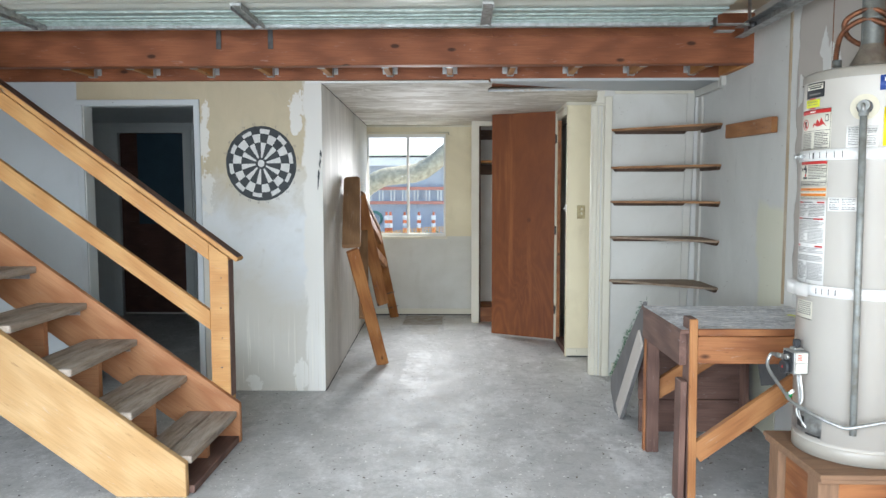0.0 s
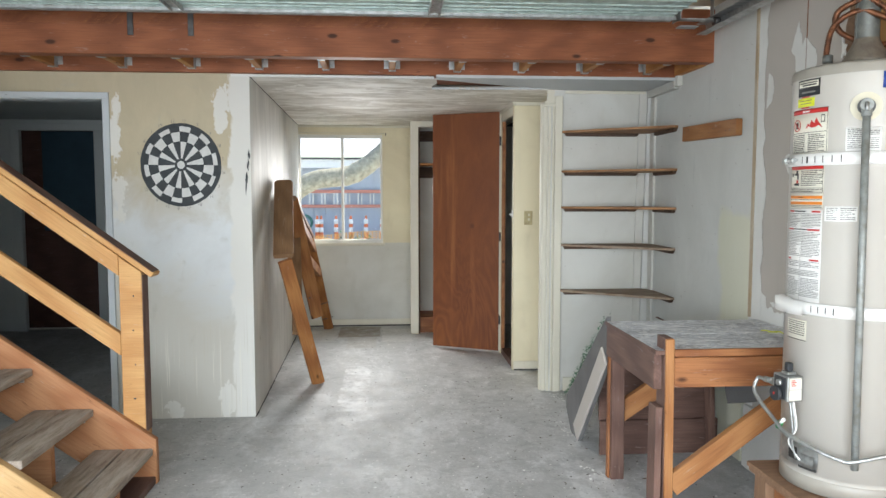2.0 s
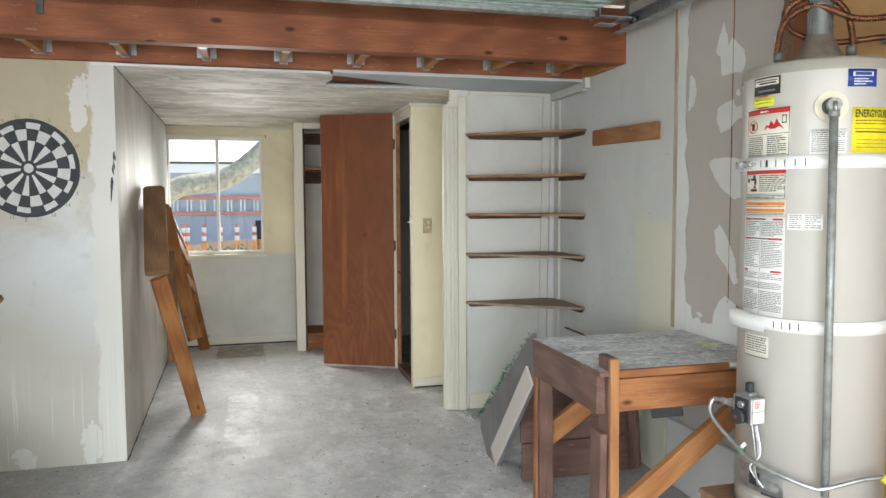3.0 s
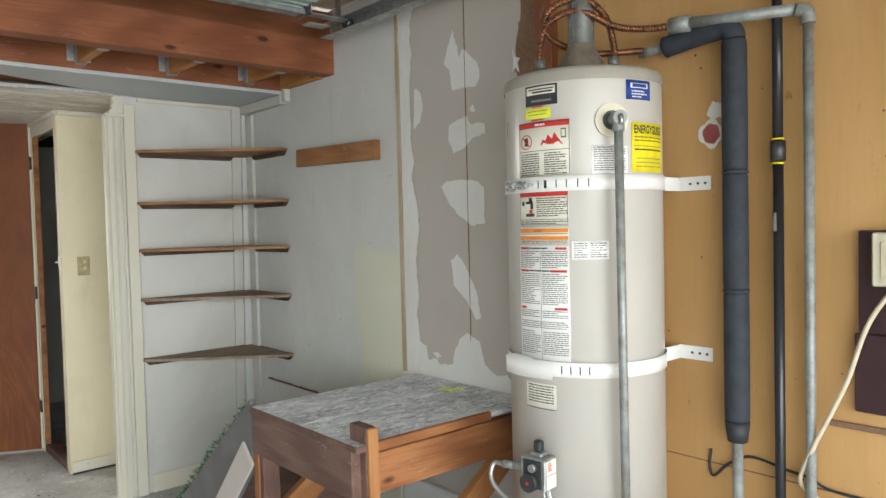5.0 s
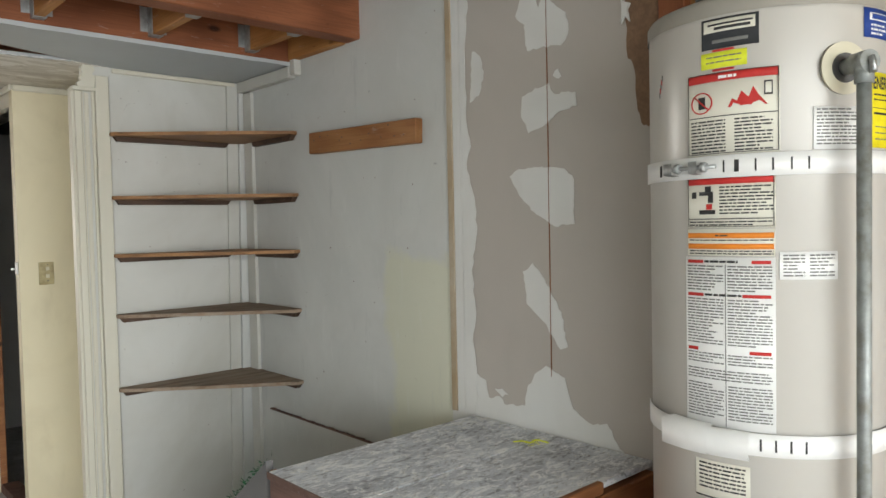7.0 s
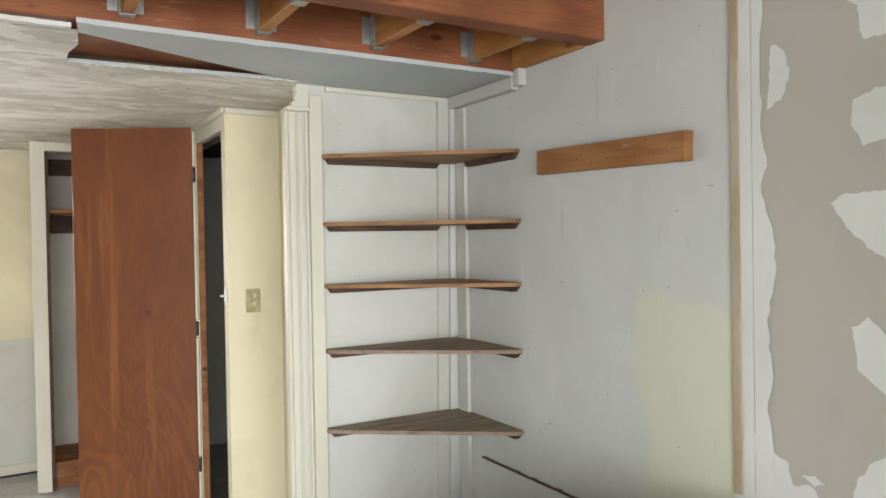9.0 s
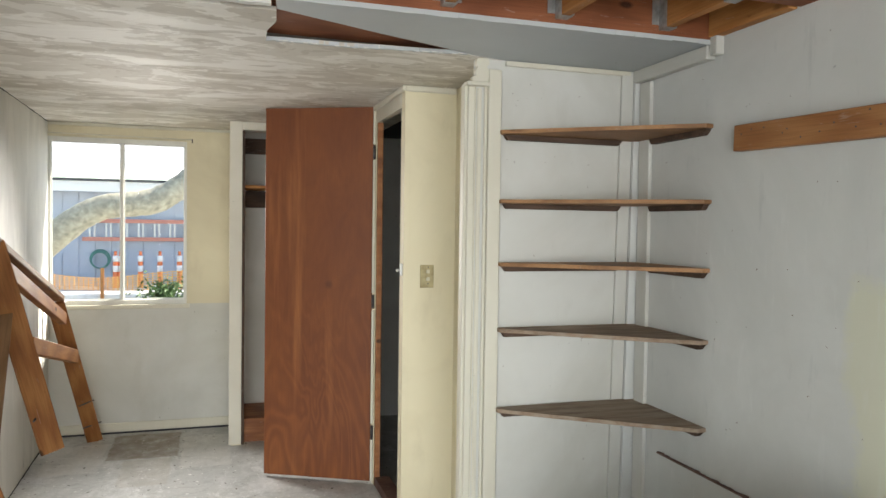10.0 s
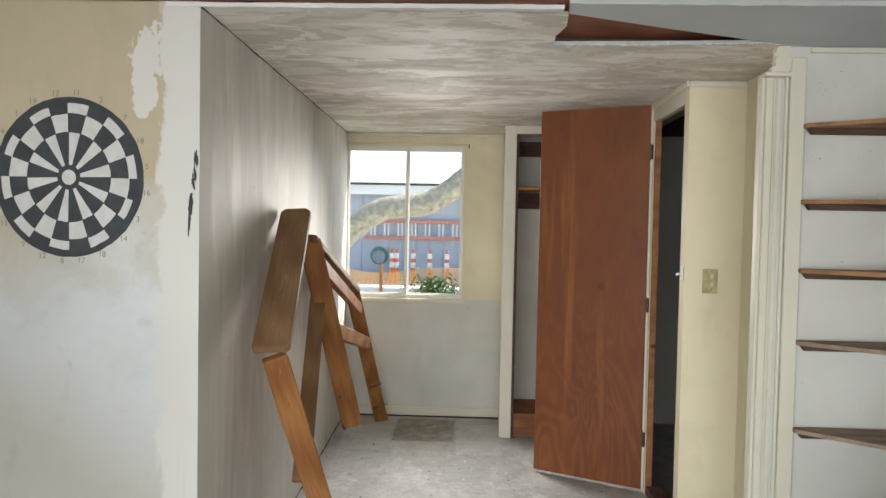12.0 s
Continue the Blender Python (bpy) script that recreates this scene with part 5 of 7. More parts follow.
plank("apron", (2.290, -2.37, 0.25), (2.290, -2.14, 0.25), 0.20, 0.03, "bench_red", st, "", (-1, 0, 0))

h = thing("water_heater", (HX, HY, 0.4), "tall beige gas water heater with warning labels and white straps", "water heater")
bm = bmesh.new()
lathe(bm, HX, HY, [(HR - 0.012, 0.402), (HR, 0.404), (HR, 0.45), (HR - 0.004, 0.455)], 96)
part("base_ring", bm, "heater_cap", h)
bm = bmesh.new()
lathe(bm, HX, HY, [(HR - 0.004, 0.455), (HR - 0.004, 0.47), (HR, 0.4705), (HR, 1.82)], 96)
part("tank", bm, "heater", h)
bm = bmesh.new()
lathe(bm, HX, HY, [(HR + 0.003, 1.816), (HR + 0.003, 1.842), (HR - 0.002, 1.850), (HR - 0.014, 1.855), (0.10, 1.862), (0.001, 1.862)], 96)
part("top_cap", bm, "heater_cap", h)


def on_tank(name, a0, a1, z0, z1, off, mat, parent, label="", thick=0.001, seg=None):
    bm = bmesh.new()
    seg = seg or max(2, int(abs(a1 - a0) / 3) + 1)
    r0, r1 = HR + off, HR + off + thick
    lathe(bm, HX, HY, [(r0, z0), (r1, z0), (r1, z1), (r0, z1)], seg, a0, a1)
    return part(name, bm, mat, parent, label)


def text_lines(parent, a0, a1, z0, z1, step, off, mat="ink_grey", seed=0, w=0.45):
    """Rows of small print that cannot be read, as thin bars."""
    rng = random.Random(seed)
    bm = bmesh.new()
    z = z1 - step * 0.6
    r0, r1 = HR + off, HR + off + 0.0004
    while z > z0 + step * 0.3:
        a = a0
        end = a1 - (rng.random() < 0.3) * rng.uniform(0, 0.4) * (a1 - a0)
        while a < end:
            b = min(end, a + rng.uniform(1.2, 4.5))
            lathe(bm, HX, HY, [(r0, z - step * w / 2), (r1, z - step * w / 2), (r1, z + step * w / 2)], 1, a, b)
            a = b + 0.5
        z -= step
    part("small_print", bm, mat, parent)


def label_thing(name, a0, a1, z0, z1, mat, label):
    c = radians((a0 + a1) / 2)
    o = thing(name, (HX + HR * math.cos(c), HY + HR * math.sin(c), z0), label, "label")
    on_tank("sheet", a0, a1, z0, z1, 0.0006, mat, o)
    return o


OFF = 0.0018


def label_frame(o, a0, a1, z0, z1):
    """A thin black line round a label."""
    for b0, b1, h0, h1 in ((a0, a1, z1 - 0.0012, z1), (a0, a1, z0, z0 + 0.0012), (a0, a0 + 0.35, z0 + 0.0013, z1 - 0.0013), (a1 - 0.35, a1, z0 + 0.0013, z1 - 0.0013)):
        on_tank("frame_line", b0, b1, h0, h1, OFF + 0.0012, "ink", o, "", 0.0004)


o = label_thing("danger_label", 168.0, 210.0, 1.563, 1.714, "paper", "cream danger label with a red band and red flame picture")
on_tank("header_band", 168.5, 209.5, 1.698, 1.713, OFF, "red", o)
text_lines(o, 184, 196, 1.7, 1.712, 0.012, OFF + 0.0012, "paper_white", 1)
on_tank("picture_frame", 169.0, 209.0, 1.6335, 1.635, OFF, "ink", o)
bm = bmesh.new()
rr = HR + OFF
flame = [(188, 1.648), (190, 1.664), (192, 1.658), (194, 1.676), (197, 1.664), (199, 1.682), (201, 1.668), (203, 1.658), (205, 1.648)]
v = [bm.verts.new((HX + rr * math.cos(radians(a)), HY + rr * math.sin(radians(a)), z)) for a, z in flame]
c0 = bm.verts.new((HX + (rr + 0.0004) * math.cos(radians(196)), HY + (rr + 0.0004) * math.sin(radians(196)), 1.650))
for p, q in zip(v, v[1:]):
    bm.faces.new((p, q, c0))
part("flame_picture", bm, "red", o)
on_tank("tank_picture", 203.5, 207, 1.665, 1.69, OFF, "ink", o, "", 0.0004)
on_tank("tank_picture", 204.0, 206.5, 1.668, 1.687, OFF + 0.0006, "paper", o, "", 0.0004)
bm = bmesh.new()
ring = [(175.5 + 5.2 * math.cos(t), 1.661 + 0.019 * math.sin(t)) for t in [2 * math.pi * k / 24 for k in range(25)]]
tube(bm, [(HX + rr * math.cos(radians(a)), HY + rr * math.sin(radians(a)), z) for a, z in ring], 0.0014, 5)
tube(bm, [(HX + (rr + 0.001) * math.cos(radians(a)), HY + (rr + 0.001) * math.sin(radians(a)), z) for a, z in ((172, 1.674), (175.5, 1.661), (179, 1.648))], 0.0014, 5)
part("no_sign", bm, "red", o)
on_tank("can_picture", 174, 177.5, 1.650, 1.672, OFF, "ink", o, "", 0.0004)
text_lines(o, 170, 187, 1.568, 1.630, 0.0062, OFF, "ink", 2)
text_lines(o, 191, 207, 1.568, 1.630, 0.0062, OFF, "ink", 3)

label_frame(o, 168.6, 209.4, 1.566, 1.7135)
o = label_thing("scald_label", 167.5, 208.0, 1.430, 1.5225, "paper", "cream scald warning label with a tap picture")
on_tank("header_band", 168, 207.5, 1.510, 1.522, OFF, "red", o)
text_lines(o, 184, 207, 1.450, 1.508, 0.006, OFF, "ink", 4)
text_lines(o, 168.5, 207, 1.432, 1.444, 0.0055, OFF, "ink", 5)
on_tank("rule", 168, 207.5, 1.4455, 1.447, OFF, "ink", o)
for a0, a1, z0, z1 in ((170, 172.5, 1.485, 1.497), (174, 181, 1.490, 1.497), (177, 180, 1.497, 1.507), (178.5, 181, 1.476, 1.490), (174, 182, 1.455, 1.463)):
    on_tank("tap_picture", a0, a1, z0, z1, OFF, "ink", o, "", 0.0004)
on_tank("water_picture", 177.5, 180.5, 1.464, 1.474, OFF, "red", o, "", 0.0004)
label_frame(o, 168.1, 207.4, 1.4315, 1.5222)
o = label_thing("orange_label", 167.3, 207.8, 1.3785, 1.4275, "paper", "cream label with two orange warning bands")
for z in (1.415, 1.395):
    on_tank("header_band", 167.8, 207.3, z - 0.0045, z + 0.0055, OFF, "orange", o)
text_lines(o, 168.5, 207, 1.401, 1.410, 0.005, OFF, "ink", 6)
text_lines(o, 168.5, 207, 1.379, 1.390, 0.005, OFF, "ink", 7)
text_lines(o, 182, 192, 1.412, 1.419, 0.006, OFF + 0.0012, "ink", 8)
o = label_thing("instruction_label", 166.0, 207.9, 1.059, 1.3755, "paper_white", "long white operating instruction sheet with red headings")
for z, a, bnd in ((1.368, 167.5, 176), (1.368, 198, 206), (1.306, 167.5, 176), (1.306, 194, 206), (1.203, 167.5, 173), (1.203, 197, 206)):
    on_tank("red_bar", a, bnd, z - 0.004, z + 0.002, OFF, "red", o)
for a0, a1, s0 in ((167.2, 185.5, 10), (187.5, 206.5, 20)):
    text_lines(o, a0, a1, 1.313, 1.362, 0.0055, OFF, "ink_grey", s0)
    text_lines(o, a0, a1, 1.209, 1.300, 0.0055, OFF, "ink_grey", s0 + 1)
    text_lines(o, a0, a1, 1.172, 1.198, 0.0055, OFF, "ink_grey", s0 + 2)
    text_lines(o, a0, a1, 1.070, 1.140, 0.0055, OFF, "ink_grey", s0 + 3)
text_lines(o, 167.2, 206.5, 1.145, 1.168, 0.0055, OFF, "ink_grey", 31)
text_lines(o, 176.5, 193.5, 1.364, 1.371, 0.006, OFF, "ink", 32, 0.7)
text_lines(o, 176.5, 193.5, 1.302, 1.309, 0.006, OFF, "ink", 33, 0.7)
on_tank("column_rule", 186.3, 186.7, 1.062, 1.362, OFF, "ink_grey", o, "", 0.0004)
o = label_thing("capacity_label", 209.5, 234.5, 1.336, 1.386, "paper_white", "small white table label")
text_lines(o, 211, 220, 1.339, 1.383, 0.006, OFF, "ink_grey", 41)
text_lines(o, 222, 233, 1.339, 1.383, 0.006, OFF, "ink_grey", 42)
o = label_thing("relief_label", 223.7, 249.0, 1.565, 1.640, "paper_white", "small white relief valve label")
text_lines(o, 225, 247.5, 1.567, 1.638, 0.006, OFF, "ink_grey", 43)
o = label_thing("rating_tag", 171, 197, 0.921, 0.992, "paper", "cream rating plate with black print")
on_tank("border", 171.2, 196.8, 0.9215, 0.9235, OFF, "ink", o)
text_lines(o, 173, 195, 0.935, 0.990, 0.0075, OFF, "ink", 44)
o = label_thing("maker_badge", 175.8, 201.5, 1.757, 1.812, "black", "black and gold maker badge")
on_tank("gold_band", 177, 200, 1.787, 1.808, OFF, "paper", o, "", 0.0004)
on_tank("swoosh", 179, 199, 1.799, 1.8025, OFF + 0.0006, "ink", o, "", 0.0004)
on_tank("swoosh", 182, 198, 1.791, 1.796, OFF + 0.0006, "ink", o, "", 0.0004)
on_tank("plain_bar", 181, 197, 1.767, 1.773, OFF, "ink_grey", o, "", 0.0004)
o = label_thing("blue_label", 248.5, 271, 1.762, 1.814, "blue", "blue service label with white lines")
on_tank("swoosh", 252, 268, 1.793, 1.806, OFF, "paper_white", o, "", 0.0004)
on_tank("swoosh", 253.5, 266.5, 1.795, 1.804, OFF + 0.0006, "blue", o, "", 0.0004)
text_lines(o, 253, 267, 1.766, 1.789, 0.0075, OFF, "paper_white", 45)
o = label_thing("yellow_sticker", 175.5, 196.5, 1.722, 1.751, "yellow_green", "bright yellow-green sticker with red edging")
for a0, z in ((181, 1.752), (181, 1.7165)):
    on_tank("red_print", a0, a0 + 10, z, z + 0.004, OFF - 0.001, "red", o, "", 0.0006)
text_lines(o, 178, 194, 1.725, 1.748, 0.0095, OFF, "ink_grey", 46, 0.25)
o = thing("crayon_mark", (HX - 0.19, HY + 0.12, 1.69), "small red and black scribble on the tank", "mark")
for k in range(5):
    on_tank("stroke", 145.2 + 0.7 * k, 146.6 + 0.7 * k, 1.690 + 0.008 * k, 1.701 + 0.008 * k, OFF - 0.0015, "red" if k % 2 else "ink_grey", o, "", 0.0004)
o = label_thing("energy_label", 252.5, 289, 1.568, 1.702, "yellow", "yellow energy guide label with black heading")
text_lines(o, 255, 287, 1.645, 1.668, 0.009, OFF, "ink", 47, 0.3)
text_lines(o, 256, 286, 1.575, 1.612, 0.011, OFF, "ink_grey", 48, 0.2)
on_tank("black_bar", 255, 287, 1.627, 1.631, OFF, "ink", o, "", 0.0004)
on_tank("frame_line", 254, 288, 1.638, 1.6392, OFF, "ink", o, "", 0.0004)
# heading letters bent round the tank
cu = bpy.data.curves.new("heading", "FONT")
cu.body, cu.size, cu.extrude, cu.offset = "ENERGYGUIDE", 0.0305, 0.0, 0.0009
tmp = bpy.data.objects.new("heading", cu)
scene.collection.objects.link(tmp)
me = bpy.data.meshes.new_from_object(tmp.evaluated_get(bpy.context.evaluated_depsgraph_get()))
bpy.data.objects.remove(tmp)
wtxt = max(v.co.x for v in me.vertices) - min(v.co.x for v in me.vertices)
for v in me.vertices:
    a = radians(254.5) + (v.co.x / wtxt) * radians(32)
    v.co = Vector((HX + (HR + OFF) * math.cos(a), HY + (HR + OFF) * math.sin(a), 1.673 + v.co.y)) - o.location
me.materials.clear()
me.materials.append(M["ink"])
ob = new("heading", me)
ob.parent = o

# straps
for k, z in enumerate((1.542, 1.037)):
    sp = thing("heater_strap", (HX, HY, z), "white enamelled steel strap round the heater, screwed to the wall", "strap", "straps on the heater")
    on_tank("band", 120, 335, z - 0.0205, z + 0.0205, 0.004, "white_metal", sp, "", 0.0015, 72)
    for a, w_ in (((148, 2.2), (186, 0.8), (191, 2.0), (199.5, 0.8), (206.5, 0.8), (214, 0.8), (221, 0.8)) if k == 0 else [(201 + 6.2 * i, 0.9) for i in range(4)]):
        bm = bmesh.new()
        lathe(bm, HX, HY, [(HR + 0.0056, z - 0.011), (HR + 0.006, z - 0.011), (HR + 0.006, z + 0.011)], 1, a, a + w_)
        part("slot", bm, "ink", sp)
    if k == 1:
        on_tank("end_cover", 166, 197, z - 0.026, z + 0.022, 0.006, "white_metal", sp, "boxy white end cover", 0.020, 2)
    bm = bmesh.new()
    prism(bm, [(-2.40, z + 0.0205), (-2.40, z - 0.0205), (-2.505, z - 0.0205), (-2.505, z + 0.0205)], 2.741, 2.744, "x")
    prism(bm, [(-2.40, z + 0.0205), (-2.40, z - 0.0205), (-2.402, z - 0.0205), (-2.402, z + 0.0205)], 2.60, 2.741, "x")
    part("wall_bracket", bm, "white_metal", sp)
    for y in (-2.44, -2.465, -2.488):
        tube_part("screw", [(2.7405, y, z), (2.7385, y, z)], 0.004, "steel_dark", sp, "", 8)
    if k == 0:
        rod = lambda a, dz=0.0: (HX + (HR + 0.018) * math.cos(radians(a)), HY + (HR + 0.018) * math.sin(radians(a)), z + dz)
        tube_part("tension_bolt", [rod(a) for a in (158, 164, 170, 177, 184)], 0.004, "galv", sp, "", 8)
        for a0, a1 in ((158.5, 163.5), (172.5, 176.5)):
            bm = bmesh.new()
            lathe(bm, HX, HY, [(HR + 0.006, z - 0.013), (HR + 0.027, z - 0.011), (HR + 0.027, z + 0.011), (HR + 0.006, z + 0.013)], 2, a0, a1)
            part("lug", bm, "galv", sp, "pressed steel lug")
        for a in (165.2, 178.6):
            tube_part("nut", [rod(a - 1.1), rod(a + 1.1)], 0.0095, "galv", sp, "", 6)
    else:
        bm = bmesh.new()
        lathe(bm, HX, HY, [(HR + 0.005, z - 0.027), (HR + 0.035, z - 0.024), (HR + 0.035, z + 0.024), (HR + 0.005, z + 0.027)], 6, 158, 181)
        v = [f for f in bm.faces]
        bmesh.ops.holes_fill(bm, edges=bm.edges[:], sides=8)
        part("end_cover", bm, "white_metal", sp, "white folded strap end")

# relief valve and its drain pipe
rv = thing("relief_valve", (HX, HY - HR, 1.70), "brass relief valve with a long grey drain pipe down the tank", "relief valve")
av = radians(237.5)
dv = Vector((math.cos(av), math.sin(av), 0))
c0 = Vector((HX, HY, 1.705)) + dv * (HR + 0.001)
for nm, r, a, b_, mat in (("escutcheon", 0.046, 0.0, 0.004, "plastic_ivory"), ("recess", 0.026, 0.004, 0.006, "steel_dark"), ("nipple", 0.014, 0.006, 0.03, "galv_pipe"), ("valve_body", 0.019, 0.03, 0.062, "galv_pipe")):
    tube_part(nm, [c0 + dv * a, c0 + dv * b_], r, mat, rv, "", 24)
pv = c0 + dv * 0.048
tube_part("lever", [pv + Vector((0, 0, 0.0)), pv + dv * 0.018 + Vector((0, 0, 0.004)), pv + dv * 0.022 + Vector((0, 0, -0.02))], 0.006, "galv", rv, "", 8)
bot = Vector((HX, HY, 0.53)) + Vector((math.cos(radians(239.5)), math.sin(radians(239.5)), 0)) * (HR + 0.04)
tube_part("collar", [pv, pv + Vector((0, 0, -0.035))], 0.0155, "galv_pipe", rv, "", 16)
tube_part("drain_pipe", [pv + Vector((0, 0, -0.03)), bot], 0.0118, "galv_pipe", rv, "", 16)

# gas control
gc = thing("gas_control", (HX - HR, HY, 0.70), "grey gas control box with dial on the heater front", "gas control")
ac = radians(187)
dc = Vector((math.cos(ac), math.sin(ac), 0))
tc = Vector((-math.sin(ac), math.cos(ac), 0))


def ctl_box(nm, t0, t1, d0, d1, z0, z1, mat, bev=0.003, label=""):
    bm = bmesh.new()
    box(bm, t0, t1, d0, d1, z0, z1)
    bevel_all(bm, bev)
    m = Matrix((tc, dc, Vector((0, 0, 1)))).transposed().to_4x4()
    bm.transform(Matrix.Translation((HX, HY, 0)) @ m)
    return part(nm, bm, mat, gc, label)


R_ = HR
ctl_box("housing", -0.040, 0.040, R_ + 0.004, R_ + 0.062, 0.712, 0.800, "galv")
ctl_box("face_plate", -0.030, 0.030, R_ + 0.0625, R_ + 0.065, 0.718, 0.795, "black")
ctl_box("knob", -0.012, 0.012, R_ + 0.02, R_ + 0.042, 0.811, 0.842, "black", 0.004)
ctl_box("knob_neck", -0.02, 0.02, R_ + 0.014, R_ + 0.048, 0.8005, 0.811, "galv")
P = lambda t, d, z: Vector((HX, HY, z)) + tc * t + dc * d
tube_part("dial", [P(-0.004, R_ + 0.065, 0.735), P(-0.004, R_ + 0.083, 0.735)], 0.025, "black", gc, "", 24)
tube_part("dial_print", [P(-0.004, R_ + 0.0835, 0.735), P(-0.004, R_ + 0.0842, 0.735)], 0.005, "red", gc, "", 24)
tube_part("button", [P(0.004, R_ + 0.065, 0.775), P(0.004, R_ + 0.076, 0.775)], 0.011, "galv", gc, "", 16)
for z0, z1, m_ in ((0.757, 0.795, "paper"), (0.718, 0.754, "paper")):
    bm = bmesh.new()
    box(bm, 0.0405, 0.0415, R_ + 0.010, R_ + 0.056, z0, z1)
    m = Matrix((tc, dc, Vector((0, 0, 1)))).transposed().to_4x4()
    bm.transform(Matrix.Translation((HX, HY, 0)) @ m)
    part("side_label", bm, m_, gc)
for k in range(4):
    ctl_box("side_print", 0.0417, 0.0422, R_ + 0.030 + 0.005 * (k % 2), R_ + 0.050, 0.768 + 0.006 * k, 0.771 + 0.006 * k, "red", 0)
# nipple and flexible gas line
gl = thing("gas_line", P(0, 0.3, 0.7), "corrugated steel gas hose from the control to the floor pipe", "gas hose")
tube_part("fitting", [P(-0.041, R_ + 0.035, 0.758), P(-0.078, R_ + 0.035, 0.757)], 0.015, "galv_pipe", gl, "", 8)
tube_part("fitting", [P(-0.0785, R_ + 0.035, 0.757), P(-0.118, R_ + 0.038, 0.754)], 0.011, "galv_pipe", gl, "", 12)
C = lambda a, r, z: (HX + r * math.cos(radians(a)), HY + r * math.sin(radians(a)), z)
hose = smooth_path([P(-0.118, R_ + 0.038, 0.754), P(-0.146, R_ + 0.048, 0.750), P(-0.132, R_ + 0.066, 0.70), C(182, 0.287, 0.63), C(194, 0.285, 0.602), C(216, 0.285, 0.578), C(229, 0.287, 0.563), C(236, 0.290, 0.560), C(246, 0.290, 0.576), C(258, 0.290, 0.594), C(272, 0.295, 0.600)], 16)
tube_part("hose", hose, 0.0068, "galv", gl, "", 10, 0.06)
tube_part("hose_end", [hose[-1], hose[-1] + Vector((0.04, -0.03, -0.04))], 0.013, "yellow", gl, "yellow coated end fitting", 10)
tube_part("riser", [hose[-1] + Vector((0.045, -0.03, -0.045)), (2.60, -2.57, 0.0)], 0.012, "black_pipe", gl, "", 10)
for i, (t_, r_) in enumerate(((0.02, 0.0035), (0.032, 0.003), (0.04, 0.0028))):
    o = thing("burner_tube", P(t_, R_ + 0.03, 0.66), "thin metal burner tube below the gas control", "tube", "tubes under the gas control")
    tube_part("tube", smooth_path([P(t_ - 0.01, R_ + 0.03, 0.7115), P(t_ + 0.006, R_ + 0.028, 0.62), P(t_ - 0.02 * i, R_ + 0.022, 0.56), P(t_, R_ + 0.006, 0.505)], 6), r_, "galv" if i < 2 else "white_metal", o, "", 8)
o = thing("green_tag", P(-0.03, R_ + 0.03, 0.61), "small green plastic fitting on the burner line", "fitting")
tube_part("fitting", [P(-0.03, R_ + 0.035, 0.618), P(-0.045, R_ + 0.03, 0.600)], 0.011, "green", o, "", 10)
tube_part("stem", [P(-0.03, R_ + 0.035, 0.619), P(-0.015, R_ + 0.03, 0.635)], 0.007, "white_metal", o, "", 8)
# burner access opening
on_tank("access_frame", 166, 212, 0.480, 0.560, 0.0005, "galv", h, "grey burner access plate")
on_tank("access_hole", 181, 192, 0.498, 0.542, 0.002, "ink", h, "dark burner opening")
on_tank("access_plate", 196, 209, 0.488, 0.528, 0.003, "galv", h, "loose inner plate", 0.006)
on_tank("access_gap", 194, 211, 0.478, 0.487, 0.002, "ink", h, "dark gap")
on_tank("foot_slot", 268, 280, 0.418, 0.428, 0.0005, "ink", h, "dark slot in the base ring")

# draft hood, flue, water lines
fl = thing("draft_hood", (HX, HY, 1.84), "galvanised draft hood and flue pipe on the heater", "flue")
bm = bmesh.new()
lathe(bm, HX, HY, [(0.076, 1.876), (0.078, 1.880), (0.070, 1.893), (0.046, 1.938), (0.042, 1.948), (0.0385, 1.958)], 40)
part("hood", bm, "hood_base", fl)
for a in (30, 150, 270):
    bm = bmesh.new()
    x, y = HX + 0.064 * math.cos(radians(a)), HY + 0.064 * math.sin(radians(a))
    box(bm, x - 0.008, x + 0.008, y - 0.003, y + 0.003, 1.862, 1.892)
    part("leg", bm, "hood", fl)
bm = bmesh.new()
lathe(bm, HX, HY, [(0.0385, 1.955), (0.0385, 2.05), (0.040, 2.052), (0.040, 2.056), (0.0385, 2.058), (0.0385, 2.498)], 32)
part("flue_pipe", bm, "hood", fl)
box_part("seam", (HX - 0.0405, HX - 0.0375, HY - 0.004, HY + 0.004, 1.96, 2.49), "hood", fl, "", 0.001)
fs = thing("framing_post", (2.63, -1.93, 1.0), "dark red fir framing behind the heater", "post")
plank("post", (2.725, -1.905, 0.4), (2.725, -1.905, 2.499), 0.075, 0.036, "beam", fs, "", (-1, 0, 0))
